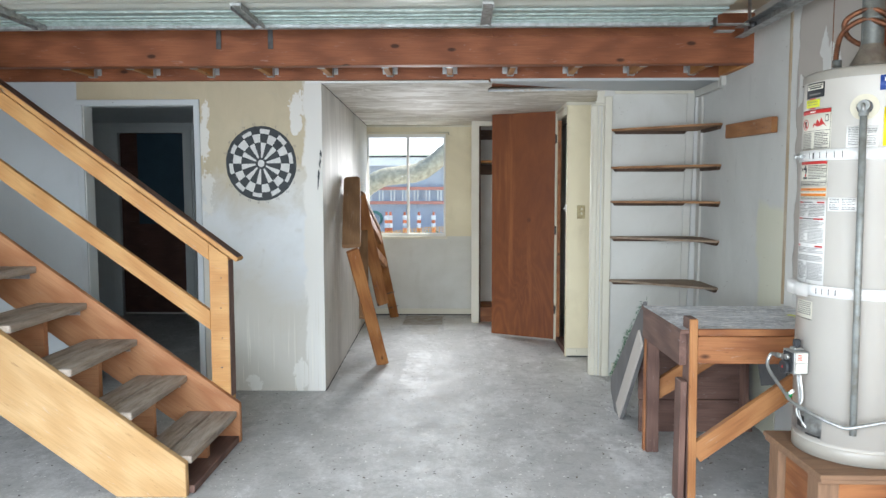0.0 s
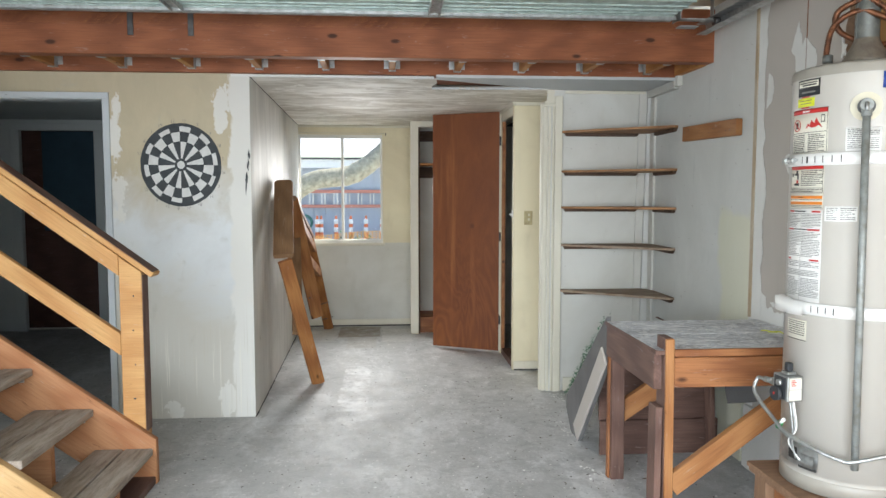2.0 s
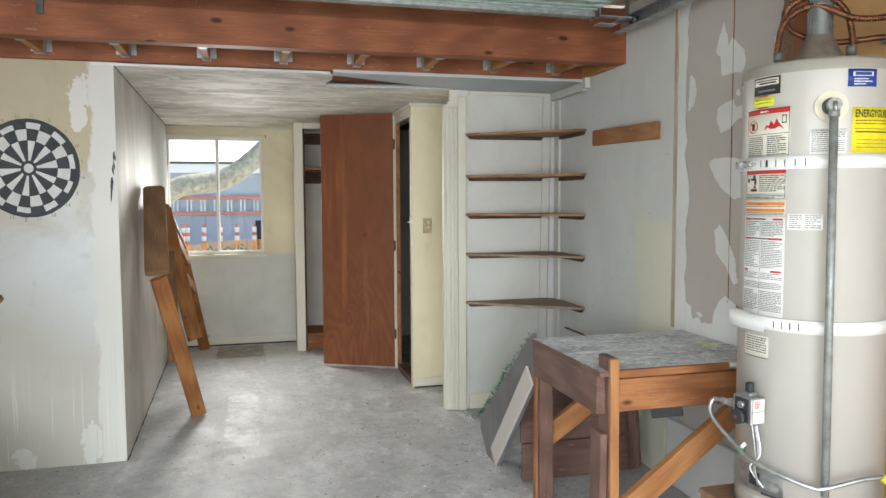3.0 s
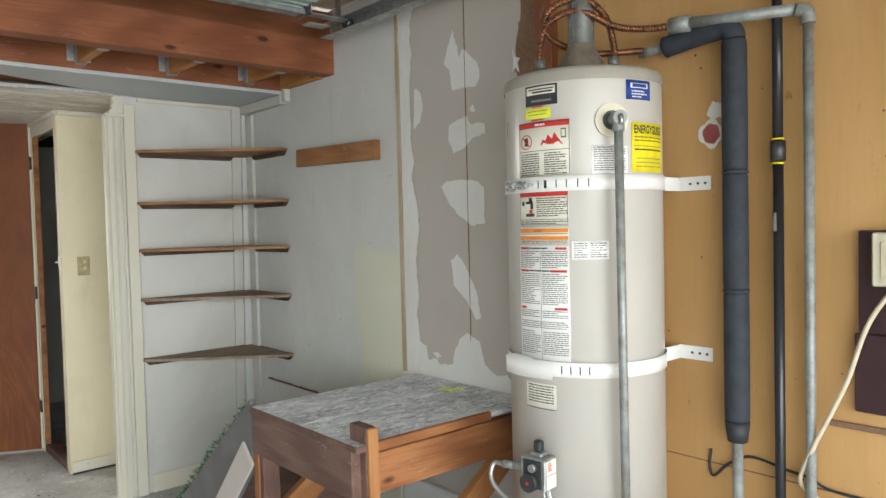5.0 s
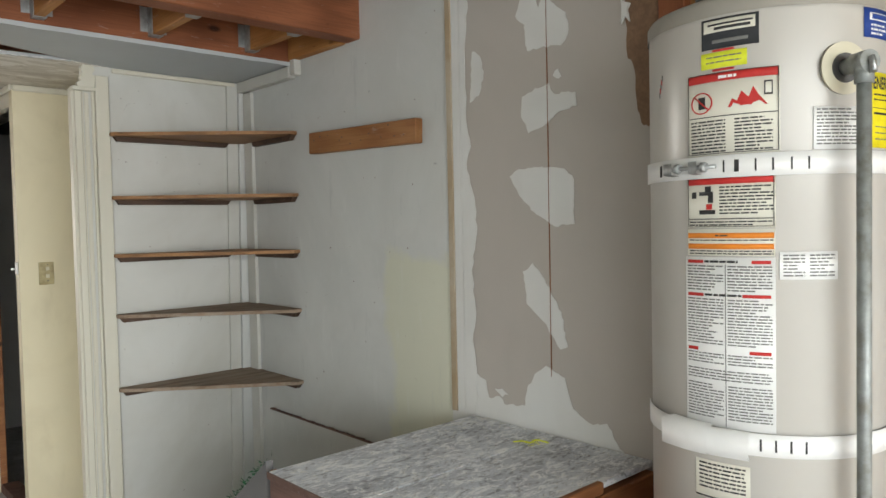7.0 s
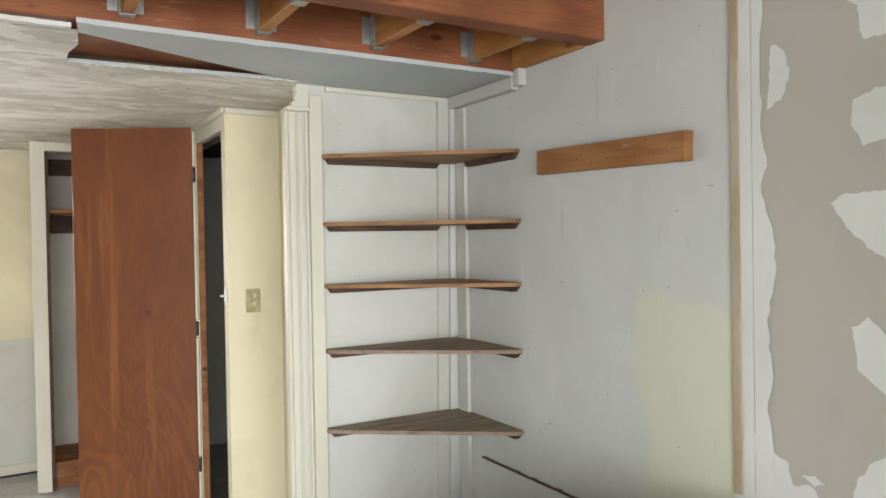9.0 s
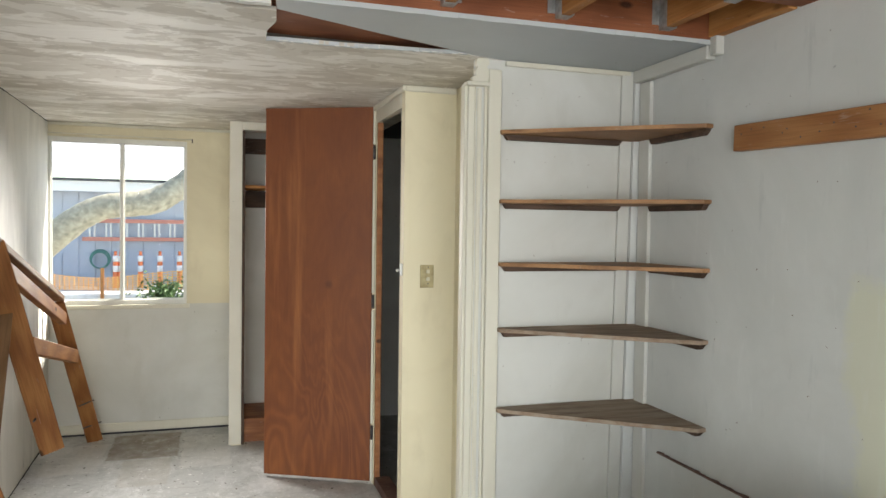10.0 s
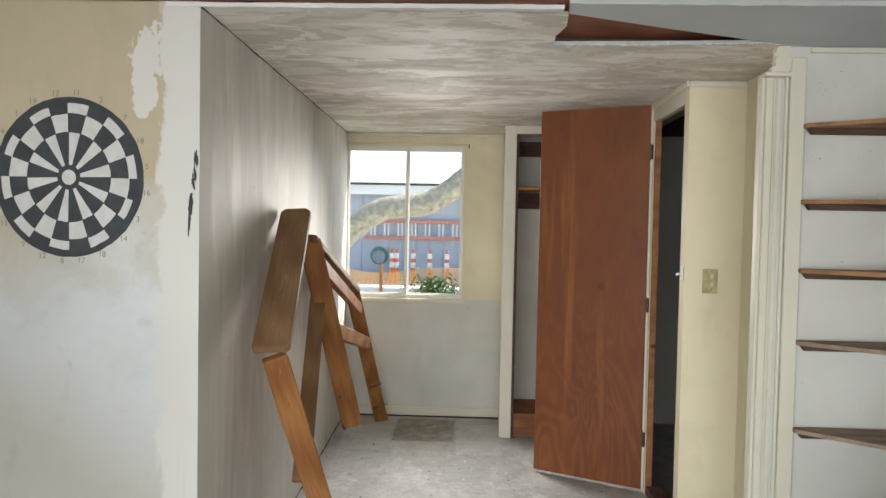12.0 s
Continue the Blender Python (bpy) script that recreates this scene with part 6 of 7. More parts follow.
for nm, keys in (("cold_line", [(HX - 0.085, HY + 0.085, 1.86), (HX - 0.09, HY + 0.085, 1.93), (HX - 0.08, HY + 0.06, 2.015), (HX - 0.03, HY - 0.01, 2.05), (HX + 0.04, HY - 0.10, 1.995), (HX + 0.10, HY - 0.17, 1.985), (2.642, -2.455, 1.99)]),
                 ("hot_line", [(HX + 0.06, HY - 0.07, 1.86), (HX + 0.06, HY - 0.075, 1.93), (HX + 0.04, HY - 0.06, 2.03), (HX - 0.02, HY - 0.02, 2.085), (HX - 0.07, HY + 0.06, 2.06), (HX - 0.03, HY + 0.10, 2.0), (HX + 0.05, HY + 0.02, 1.945), (2.65, -2.345, 1.94)])):
    o = thing("water_line", keys[0], "corrugated copper water connector above the heater", "water pipe", "copper connectors")
    line = smooth_path(keys, 60)
    run, radii = 0.0, []
    for i, p in enumerate(line):
        run += (Vector(p) - Vector(line[i - 1])).length if i else 0
        radii.append(0.0098 + 0.0016 * math.sin(run * 2 * math.pi / 0.0075))
    tube_part("flex", line, radii, "copper", o, "", 10)
    k0 = Vector(keys[0])
    tube_part("nipple", [k0, k0 + Vector((0, 0, 0.028))], 0.012, "galv_pipe", o, "", 12)
    tube_part("nut", [k0 + Vector((0, 0, 0.029)), k0 + Vector((0, 0, 0.056))], 0.0175, "hood", o, "", 6)

# pipes on the plywood wall
o = thing("insulated_pipe", (2.69, -2.60, 0.8), "grey foam-wrapped water pipe with tape bands", "pipe")
px, py = 2.69, -2.605
bands = [0.79, 1.19, 1.62, 1.98]
for z0, z1 in zip([0.872, 1.238, 1.566], [1.233, 1.561, 1.925]):
    bm = bmesh.new()
    tube(bm, [(px, py, z0), (px, py, z0 + 0.01), (px, py, (z0 + z1) / 2), (px, py, z1 - 0.01), (px, py, z1)], [0.031, 0.0335, 0.034, 0.0335, 0.0305], 24)
    part("foam_sleeve", bm, "foam", o)
for z in (1.2355, 1.5635):
    tube_part("tape_band", [(px, py, z - 0.004), (px, py, z + 0.004)], 0.0355, "black", o, "", 24)
tube_part("foam_end", [(px, py, 0.815), (px, py, 0.871)], [0.027, 0.034], "black", o, "torn taped end", 14)
tube_part("foam_elbow", smooth_path([(px, py, 1.926), (px, py + 0.003, 1.945), (px - 0.003, py + 0.03, 1.962), (px - 0.01, py + 0.11, 1.955), (px - 0.02, py + 0.20, 1.94)], 8), 0.030, "foam", o, "", 20)
tube_part("nipple", [(px - 0.02, py + 0.20, 1.94), (px - 0.03, py + 0.28, 1.935)], 0.014, "galv_pipe", o)
tube_part("steel_pipe", [(px, py, 0.0), (px, py, 0.82)], 0.0145, "galv_pipe", o, "", 16)
o = thing("black_pipe", (2.70, -2.72, 0.0), "black iron gas pipe up the plywood wall", "pipe")
tube_part("pipe", [(2.71, -2.715, 0.0), (2.708, -2.715, 1.585)], 0.0135, "black_pipe", o, "", 18)
tube_part("pipe", [(2.708, -2.715, 1.64), (2.708, -2.715, 2.12)], 0.0135, "black_pipe", o, "", 18)
tube_part("union", [(2.708, -2.715, 1.586), (2.708, -2.715, 1.639)], 0.0195, "steel_dark", o, "", 12)
for z in (1.578, 1.642):
    tube_part("thread_tape", [(2.708, -2.715, z), (2.708, -2.715, z + 0.005)], 0.0152, "yellow", o, "yellow thread sealing tape", 14)
tube_part("sticker", [(2.7035, -2.711, 1.40), (2.7035, -2.711, 1.45)], 0.0100, "ink_grey", o, "", 14)
o = thing("steel_pipe", (2.71, -2.81, 0.0), "dull galvanised water pipe up the plywood wall", "pipe")
tube_part("pipe", [(2.712, -2.795, 0.0), (2.706, -2.795, 1.93)], 0.013, "galv_pipe", o, "", 18)
tube_part("elbow", smooth_path([(2.706, -2.795, 1.931), (2.705, -2.792, 1.96), (2.70, -2.77, 1.971)], 5), 0.019, "galv_pipe", o, "", 14)
tube_part("pipe", [(2.70, -2.768, 1.972), (2.645, -2.47, 1.99)], 0.0155, "galv_pipe", o, "", 16)
tube_part("union", [(2.650, -2.50, 1.988), (2.640, -2.44, 1.99)], 0.024, "galv_pipe", o, "", 8)

# wall opening with pink filler, sockets, cables
bm = bmesh.new()
blob(bm, (-2.522, 1.748), 0.045, 0.055, "x", 2.7437, 3, 0.3)
for k in range(30):
    a0, a1 = 2 * math.pi * k / 30, 2 * math.pi * (k + 1.06) / 30
    r0, r1 = 0.027 + 0.0015 * math.sin(k * 1.3), 0.036 + 0.004 * math.sin(k * 0.9 + 1)
    ring = [(-2.508 + r * math.cos(a), 1.683 + r * 1.1 * math.sin(a)) for r, a in ((r0, a0), (r1, a0), (r1 + 0.001, a1), (r0, a1))]
    prism(bm, ring, 2.7395, 2.7442 - 0.0003 * (k % 2), "x")
tagged(part("wall_patch", bm, "mud", None, "broken white plaster round a hole in the plywood"), "", "plaster", "", "structure")
bm = bmesh.new()
blob(bm, (-2.508, 1.683), 0.058, 0.062, "x", 2.7440, 4, 0.15, 24, 0.002)
tagged(part("wall_filler", bm, "pink_foam", None, "pink filler in the wall hole"), "", "filler", "", "structure")
pb = thing("plum_board", (2.73, -3.05, 1.2), "dark plum painted board behind the socket", "board")
box_part("board", (2.722, 2.744, -3.30, -2.905, 1.145, 1.40), "purple_board", pb, "", 0.003)
box_part("board", (2.724, 2.744, -3.30, -2.895, 0.945, 1.143), "purple_board", pb, "", 0.003)
so = thing("wall_socket", (2.70, -2.99, 1.32), "ivory socket box with two outlets", "socket")
box_part("box", (2.690, 2.7215, -3.03, -2.945, 1.265, 1.395), "plastic_ivory", so, "", 0.004)
box_part("outlet_face", (2.687, 2.6895, -3.008, -2.966, 1.285, 1.375), "cable_ivory", so, "", 0.001)
box_part("reset_button", (2.684, 2.6867, -2.992, -2.980, 1.333, 1.341), "red", so)
box_part("test_button", (2.684, 2.6867, -2.992, -2.980, 1.318, 1.326), "ink", so)
for z in (1.272, 1.388):
    tube_part("screw", [(2.689, -2.988, z), (2.6865, -2.988, z)], 0.004, "steel_dark", so, "", 8)
cb = thing("ivory_cable", (2.70, -2.9, 0.7), "loose ivory power cable hanging down the plywood wall", "cable")
tube_part("cable", smooth_path([(2.69, -3.02, 1.30), (2.69, -2.941, 1.178), (2.70, -2.89, 1.033), (2.70, -2.857, 0.955), (2.70, -2.807, 0.845), (2.71, -2.767, 0.75), (2.72, -2.778, 0.715), (2.725, -2.827, 0.69), (2.735, -2.95, 0.67), (2.735, -3.2, 0.66)], 8), 0.006, "cable_ivory", cb, "", 8)
cb = thing("black_cable", (2.72, -2.7, 0.7), "thin black cable sagging between the pipes", "cable")
tube_part("cable", smooth_path([(2.735, -2.50, 0.76), (2.735, -2.495, 0.71), (2.735, -2.508, 0.682), (2.735, -2.552, 0.726), (2.737, -2.618, 0.762), (2.737, -2.721, 0.749), (2.737, -2.781, 0.742), (2.737, -2.832, 0.723), (2.737, -2.95, 0.72), (2.737, -3.2, 0.71)], 8), 0.004, "black", cb, "", 6)
tagged(box_part("trim", (2.733, 2.7445, -3.6, -2.83, 0.895, 0.91), "ply_edge", None, "thin horizontal strip on the plywood", 0.002), "", "strip", "", "structure")
bm = bmesh.new()
box(bm, 2.7435, 2.7447, -3.6, -1.9, 0.716, 0.719)
tagged(part("plywood_joint", bm, "bench_dark", None, "dark joint line in the plywood"), "", "joint", "", "structure")

# ---- leaning saw-horse frame ----
sh = thing("sawhorse", (0.2, 1.5, 0), "broken brown wooden trestle leaning against the alcove wall", "trestle")
def cut_plank(name, p0, p1, width, thick, mat, parent, label, face, cut=0.018, worn=0.004):
    """A board like plank(), its far corners sawn off aslant and its edges worn."""
    p0, p1, face = Vector(p0), Vector(p1), Vector(face)
    x = (p1 - p0).normalized()
    z = (face - x * face.dot(x)).normalized()
    y = z.cross(x)
    h, w_ = (p1 - p0).length / 2, width / 2
    bm = bmesh.new()
    prism(bm, [(-h + cut, -w_), (h - cut * 0.4, -w_), (h, -w_ + cut * 0.4), (h, w_ - cut * 0.6), (h - cut * 0.6, w_), (-h + cut * 1.2, w_), (-h, w_ - cut), (-h, -w_ + cut)], -thick / 2, thick / 2)
    bevel_all(bm, worn, 2)
    me = bpy.data.meshes.new(name)
    bm.to_mesh(me)
    bm.free()
    me.materials.append(M[mat])
    ob = new(name, me)
    ob.matrix_basis = Matrix.Translation((p0 + p1) / 2 - parent.location) @ Matrix((x, y, z)).transposed().to_4x4()
    ob.parent = parent
    return tagged(ob, label)


cut_plank("top_plank", (0.050, 1.085, 1.525), (0.147, 0.322, 1.005), 0.138, 0.036, "saw_plank", sh, "grey-brown top plank", (0, -0.56, 0.83), 0.022)
plank("leg", (0.150, 0.36, 0.975), (0.325, 0.80, 0.0), 0.095, 0.040, "saw_wood", sh, "", (0.25, -1, 0.4), 0.005)
cut_plank("top_plank", (0.068, 1.13, 1.400), (0.062, 2.56, 1.015), 0.135, 0.036, "saw_plank", sh, "dark top plank", (0, 0.27, 0.96), 0.014)
plank("leg", (0.085, 2.53, 0.99), (0.225, 3.05, 0.0), 0.095, 0.038, "saw_wood", sh, "", (0.25, -1, 0.1), 0.004)
plank("leg", (0.096, 1.16, 1.385), (0.25, 1.56, 0.38), 0.105, 0.038, "saw_wood", sh, "", (0.25, -1, 0.3), 0.004)
plank("rail", (0.115, 1.30, 1.27), (0.13, 2.50, 0.90), 0.04, 0.07, "saw_wood", sh, "", (0, 0.3, 1), 0.003)
plank("rail", (0.165, 1.50, 0.90), (0.165, 2.68, 0.64), 0.04, 0.08, "saw_wood", sh, "", (0, 0.3, 1), 0.003)
plank("brace", (0.11, 1.30, 1.10), (0.20, 0.60, 0.42), 0.075, 0.036, "saw_plank", sh, "", (0.2, -0.7, 0.7), 0.003)
for p, q in (((0.20, 1.42, 0.56), (0.20, 1.62, 0.575)), ((0.17, 2.80, 0.30), (0.25, 2.93, 0.31)), ((0.17, 2.93, 0.12), (0.23, 2.98, 0.13))):
    v = Vector(q) - Vector(p)
    tube_part("bolt", [p, Vector(p) + v.normalized() * 0.13], 0.0045, "steel_dark", sh, "", 6)

# ---- painted dartboard on the wall ----
db = thing("painted_dartboard", (-0.427, 0, 1.608), "black and white dartboard pattern painted on the wall", "dartboard")
DC = Vector((-0.427, 1.608))
RW, RH = 0.246, 0.258


def disc_poly(bm, pts, off):
    v = [bm.verts.new((DC.x + a, -off, DC.y + b_)) for a, b_ in pts]
    bm.faces.new(v)


def arc_poly(bm, r0, r1, a0, a1, off, rng, n=4, j=0.012):
    pts = []
    for k in range(n + 1):
        a = a0 + (a1 - a0) * k / n
        r = r1 * (1 + rng.uniform(-j, j) * 0.4)
        pts.append((RW * r * math.sin(a), RH * r * math.cos(a)))
    for k in range(n, -1, -1):
        a = a0 + (a1 - a0) * k / n
        pts.append((RW * r0 * math.sin(a), RH * r0 * math.cos(a)))
    disc_poly(bm, pts, off)


rng = random.Random(21)
bm = bmesh.new()
pts = [(RW * (1 + rng.uniform(-0.006, 0.006)) * math.sin(a), RH * (1 + rng.uniform(-0.006, 0.006)) * math.cos(a)) for a in [2 * math.pi * k / 72 for k in range(72)]]
prism(bm, [(DC.x + a, DC.y + c) for a, c in pts], -0.0012, -0.0002, "y")
part("black_disc", bm, "dart_black", db)
N = 20
step = 2 * math.pi / N
ed = [step * (k + 0.48 + rng.uniform(-0.05, 0.05)) - step / 2 for k in range(N + 1)]
ed[-1] = ed[0] + 2 * math.pi
for nm, r0, r1, par in (("outer_segment", 0.80, 0.915, 0), ("middle_segment", 0.565, 0.795, 1), ("petal", 0.155, 0.56, 0)):
    for k in range(N):
        if k % 2 == par:
            bm = bmesh.new()
            sq = rng.uniform(-0.02, 0.02)
            if nm == "petal":
                arc_poly(bm, r0, r1, ed[k] + step * 0.08, ed[k + 1] - step * 0.08, 0.0016, rng)
            else:
                arc_poly(bm, r0, r1 + sq, ed[k], ed[k + 1], 0.0016, rng)
            part(nm, bm, "dart_white", db)
bm = bmesh.new()
disc_poly(bm, [(RW * 0.095 * math.sin(a), RH * 0.095 * math.cos(a)) for a in [2 * math.pi * k / 20 for k in range(20)]], 0.0017)
part("bull", bm, "dart_white", db)
nums = ((-75, "13"), (-58, "4"), (-42, "1"), (-27.6, "19"), (-10, "12"), (5.4, "11"), (24, "2"), (45, "7"), (64, "18"), (82, "5"), (100, "16"), (119, "3"), (136, "14"), (155, "18"), (171, "17"), (185, "8"), (200, "12"), (216, "9"), (236, "15"))
for deg, txt in nums:
    a = radians(deg)
    cu = bpy.data.curves.new("numeral", "FONT")
    cu.body, cu.size, cu.extrude, cu.align_x, cu.align_y = txt, 0.026, 0.0001, "CENTER", "CENTER"
    tmp = bpy.data.objects.new("numeral", cu)
    scene.collection.objects.link(tmp)
    me = bpy.data.meshes.new_from_object(tmp.evaluated_get(bpy.context.evaluated_depsgraph_get()))
    bpy.data.objects.remove(tmp)
    me.materials.clear()
    me.materials.append(M["ink_grey"])
    ob = new("numeral", me)
    ob.parent = db
    p = Vector((DC.x + RW * 1.055 * math.sin(a), -0.001, DC.y + RH * 1.055 * math.cos(a))) - db.location
    ob.matrix_basis = Matrix.Translation(p) @ Matrix.Rotation(radians(90), 4, "X")
bm = bmesh.new()
for i, (x, z, ww, hh) in enumerate(((-0.011, 1.675, 0.011, 0.06), (-0.020, 1.60, 0.009, 0.045), (-0.030, 1.50, 0.013, 0.10), (-0.014, 1.625, 0.008, 0.05), (-0.024, 1.545, 0.008, 0.04))):
    blob(bm, (x, z), ww, hh, "y", -0.0003 - 0.0003 * i, 60 + i, 0.6, 40, 0.001)
tagged(part("paint_scrapes", bm, "dart_black", None, "dark grey paint scrapes on the wall corner"), "", "paint marks", "", "structure")

# ---- overhead garage door with tracks ----
gd = thing("garage_door", (0, -2.0, 2.35), "pale green-white sectional garage door open overhead", "garage door")
for k in range(5):
    y1 = -0.86 - 0.535 * k
    y0 = y1 - 0.53
    bm = bmesh.new()
    prof = [(y1, 2.352), (y1, 2.40), (y0, 2.40), (y0, 2.352), (y0 + 0.02, 2.352)]
    n = 10
    for i in range(1, n):
        yy = y0 + 0.02 + (y1 - y0 - 0.04) * i / n
        prof.append((yy, 2.352 + (0.008 if i % 2 else 0.0)))
    prof.append((y1 - 0.02, 2.352))
    prism(bm, prof, -2.25, 2.33, "x")
    part("panel", bm, "door_steel", gd)
bm = bmesh.new()
for a in ((-2.25, 2.35, -0.858, -0.835, 2.335, 2.405), (-2.25, 2.35, -0.92, -0.858, 2.338, 2.350), (-2.25, 2.35, -0.925, -0.919, 2.325, 2.345)):
    box(bm, *a)
bevel_all(bm, 0.002)
part("edge_rail", bm, "galv", gd, "galvanised steel edge rail")
bm = bmesh.new()
box(bm, -2.25, 2.33, -1.22, -0.926, 2.3475, 2.3515)
for y in (-1.218, -1.12, -1.045, -0.985, -0.94):
    box(bm, -2.25, 2.33, y, y + 0.012, 2.341, 2.3474)
bevel_all(bm, 0)
part("edge_rail", bm, "green_steel", gd, "ribbed green-white steel edge strip")
for x in (-1.40, -0.17, 1.09):
    bm = bmesh.new()
    box(bm, x - 0.028, x + 0.028, -1.37, -0.925, 2.335, 2.351)
    box(bm, x - 0.028, x - 0.024, -1.37, -0.925, 2.318, 2.335)
    box(bm, x + 0.024, x + 0.028, -1.37, -0.925, 2.318, 2.335)
    bevel_all(bm, 0.001)
    part("stile", bm, "galv", gd, "galvanised stile with hinge")
gt = thing("door_track", (2.58, -3.0, 2.32), "galvanised garage door track hung beside the wall", "door track")
bm = bmesh.new()
for a in ((2.545, 2.60, -5.7, -0.72, 2.352, 2.355), (2.598, 2.601, -5.7, -0.72, 2.30, 2.352), (2.545, 2.60, -5.7, -0.72, 2.297, 2.300)):
    box(bm, *a)
bevel_all(bm, 0)
part("rail", bm, "galv", gt)
bm = bmesh.new()
box(bm, 2.36, 2.54, -0.95, -0.90, 2.325, 2.330)
box(bm, 2.36, 2.365, -0.95, -0.84, 2.325, 2.39)
box(bm, 2.38, 2.48, -0.90, -0.84, 2.30, 2.305)
bevel_all(bm, 0)
part("top_bracket", bm, "galv", gt)
tube_part("roller", [(2.42, -0.90, 2.335), (2.575, -0.90, 2.328)], 0.006, "galv", gt, "", 8)
tube_part("roller_wheel", [(2.56, -0.90, 2.328), (2.59, -0.90, 2.328)], 0.022, "steel_dark", gt, "", 16)
bm = bmesh.new()
box(bm, 2.602, 2.606, -0.80, -0.76, 2.30, 2.5)
part("hanger_strap", bm, "galv", gt)
box_part("wall_tie", (2.602, 2.735, -1.55, -1.51, 2.33, 2.334), "galv", gt)

# ---- outside, seen through the window ----
sd = thing("shed", (1.0, 14.5, 0), "blue-grey boarded shed with a pale shingle roof", "shed")
rng = random.Random(2)
for k in range(46):
    x = -6.5 + 0.305 * k
    box_part("board", (x, x + 0.296, 14.0 + rng.uniform(0, 0.012), 14.03, 0.0, 2.22), "shed", sd, "", 0)
box_part("fascia", (-7.0, 8.0, 13.62, 13.66, 2.08, 2.30), "white_metal", sd, "pale fascia board", 0.004)
box_part("gutter", (-7.0, 8.0, 13.56, 13.619, 2.29, 2.34), "steel_dark", sd, "dark gutter edge", 0.004)
box_part("soffit", (-7.0, 8.0, 13.66, 14.0, 2.20, 2.22), "shed", sd, "", 0)
box_part("side", (-6.5, 7.5, 14.04, 18.0, 0.0, 2.2), "shed", sd, "", 0)
bm = bmesh.new()
for r in range(22):
    y, z = 13.58 + 0.19 * r, 2.375 + 0.075 * r
    for c in range(0, 42):
        x = -7.0 + 0.36 * c + (0.18 if r % 2 else 0)
        h0 = rng.uniform(0, 0.008)
        prism(bm, [(y, z + h0), (y + 0.26, z + 0.102 + h0), (y + 0.26, z + 0.116 + h0), (y, z + 0.016 + h0)], x, x + 0.35, "x")
part("roof", bm, "roof", sd, "pale weathered shingles")
box_part("dark_door", (0.75, 1.25, 13.985, 13.998, 0.0, 0.95), "dark_void", sd, "dark opening low in the shed", 0)

# added slab; stands in for ground bleached by sunlight below the barrier
tagged(box_part("pavement", (-6.0, 7.0, 12.15, 13.98, -0.1, 0.17), "pale_slab", None, "added raised pale slab standing in for bright sunlit ground by the shed", 0.02), "", "pavement", "", "structure")
ld = thing("ladder", (1.5, 13.85, 1.2), "long orange ladder hung sideways on the shed", "ladder")
for z in (1.13, 1.50):
    box_part("rail", (-1.55, 5.2, 13.86, 13.90, z - 0.04, z + 0.04), "ladder_orange", ld, "orange ladder rail", 0.005)
for k in range(20):
    x = -1.42 + 0.305 * k
    for w_ in (0.0, 0.085):
        box_part("rung", (x + w_, x + w_ + 0.035, 13.86, 13.89, 1.17, 1.46), "alu", ld, "", 0.004)
hs = thing("garden_hose", (-0.9, 13.9, 0.8), "coiled green garden hose hung on the shed", "hose")
for k in range(3):
    tube_part("coil", [(-1.22 + (0.19 - 0.018 * k) * math.cos(a), 13.93 - 0.03 * k, 0.72 + (0.19 - 0.014 * k) * math.sin(a) - 0.01 * k) for a in [2 * math.pi * i / 28 for i in range(29)]], 0.012, "hose", hs, "", 8)
for x in (-0.86, -0.76, -0.40, -0.04, 0.33, 0.72):
    dl = thing("delineator_post", (x, 13.3, 0), "orange road post with white bands", "road post", "posts by the shed")
    bm = bmesh.new()
    lathe(bm, x, 13.3, [(0.17, 0.0), (0.17, 0.06), (0.055, 0.08), (0.048, 0.80), (0.040, 0.83), (0.022, 0.85), (0.03, 0.87), (0.03, 0.90), (0.01, 0.905)], 14)
    part("post", bm, "cone_orange", dl)
    for z in (0.50, 0.70):
        bm = bmesh.new()
        lathe(bm, x, 13.3, [(0.0505, z), (0.052, z), (0.052, z + 0.12), (0.0505, z + 0.12)], 14)
        part("band", bm, "paper_white", dl, "white reflective band")
bf = thing("mesh_barrier", (0, 12.4, 0), "orange plastic mesh barrier on wooden stakes", "barrier")
bm = bmesh.new()
for k in range(90):
    x = -3.5 + 0.085 * k
    y = 12.4 + 0.25 * math.sin(k * 0.13)
    box(bm, x, x + 0.015, y, y + 0.006, 0.22, 0.52 + 0.06 * math.sin(k * 0.17))
for r in range(8):
    for k in range(89):
        xa, xb = -3.5 + 0.085 * k, -3.5 + 0.085 * (k + 1)
        y = 12.39 + 0.25 * math.sin(k * 0.13)
        z = 0.23 + (0.27 + 0.06 * math.sin(k * 0.17)) * r / 7
        box(bm, xa, xb, y, y + 0.005, z, z + 0.014)
o = part("mesh", bm, "barrier_orange", bf, "orange plastic mesh")
tagged(o, "", "", "", "stuff")
for x in (-2.2, -0.97, 0.9, 3.2):
    box_part("stake", (x, x + 0.06, 12.10, 12.14, 0.0, 0.64), "joist", bf, "", 0.004)
tr = thing("tree", (-2.6, 8.0, 0), "mossy leaning tree trunk crossing the window view", "tree")
trunk = smooth_path([(-2.4, 8.1, -0.03), (-1.9, 8.05, 0.5), (-0.85, 8.0, 1.36), (-0.45, 8.0, 1.63), (-0.10, 8.0, 1.71), (0.32, 8.0, 1.80), (0.68, 8.0, 2.06), (1.5, 8.1, 2.9), (3.2, 8.4, 4.2)], 8)
rng = random.Random(14)
bm = bmesh.new()
tube(bm, trunk, [0.19 - 0.0008 * i + rng.uniform(-0.006, 0.006) for i in range(len(trunk))], 20)
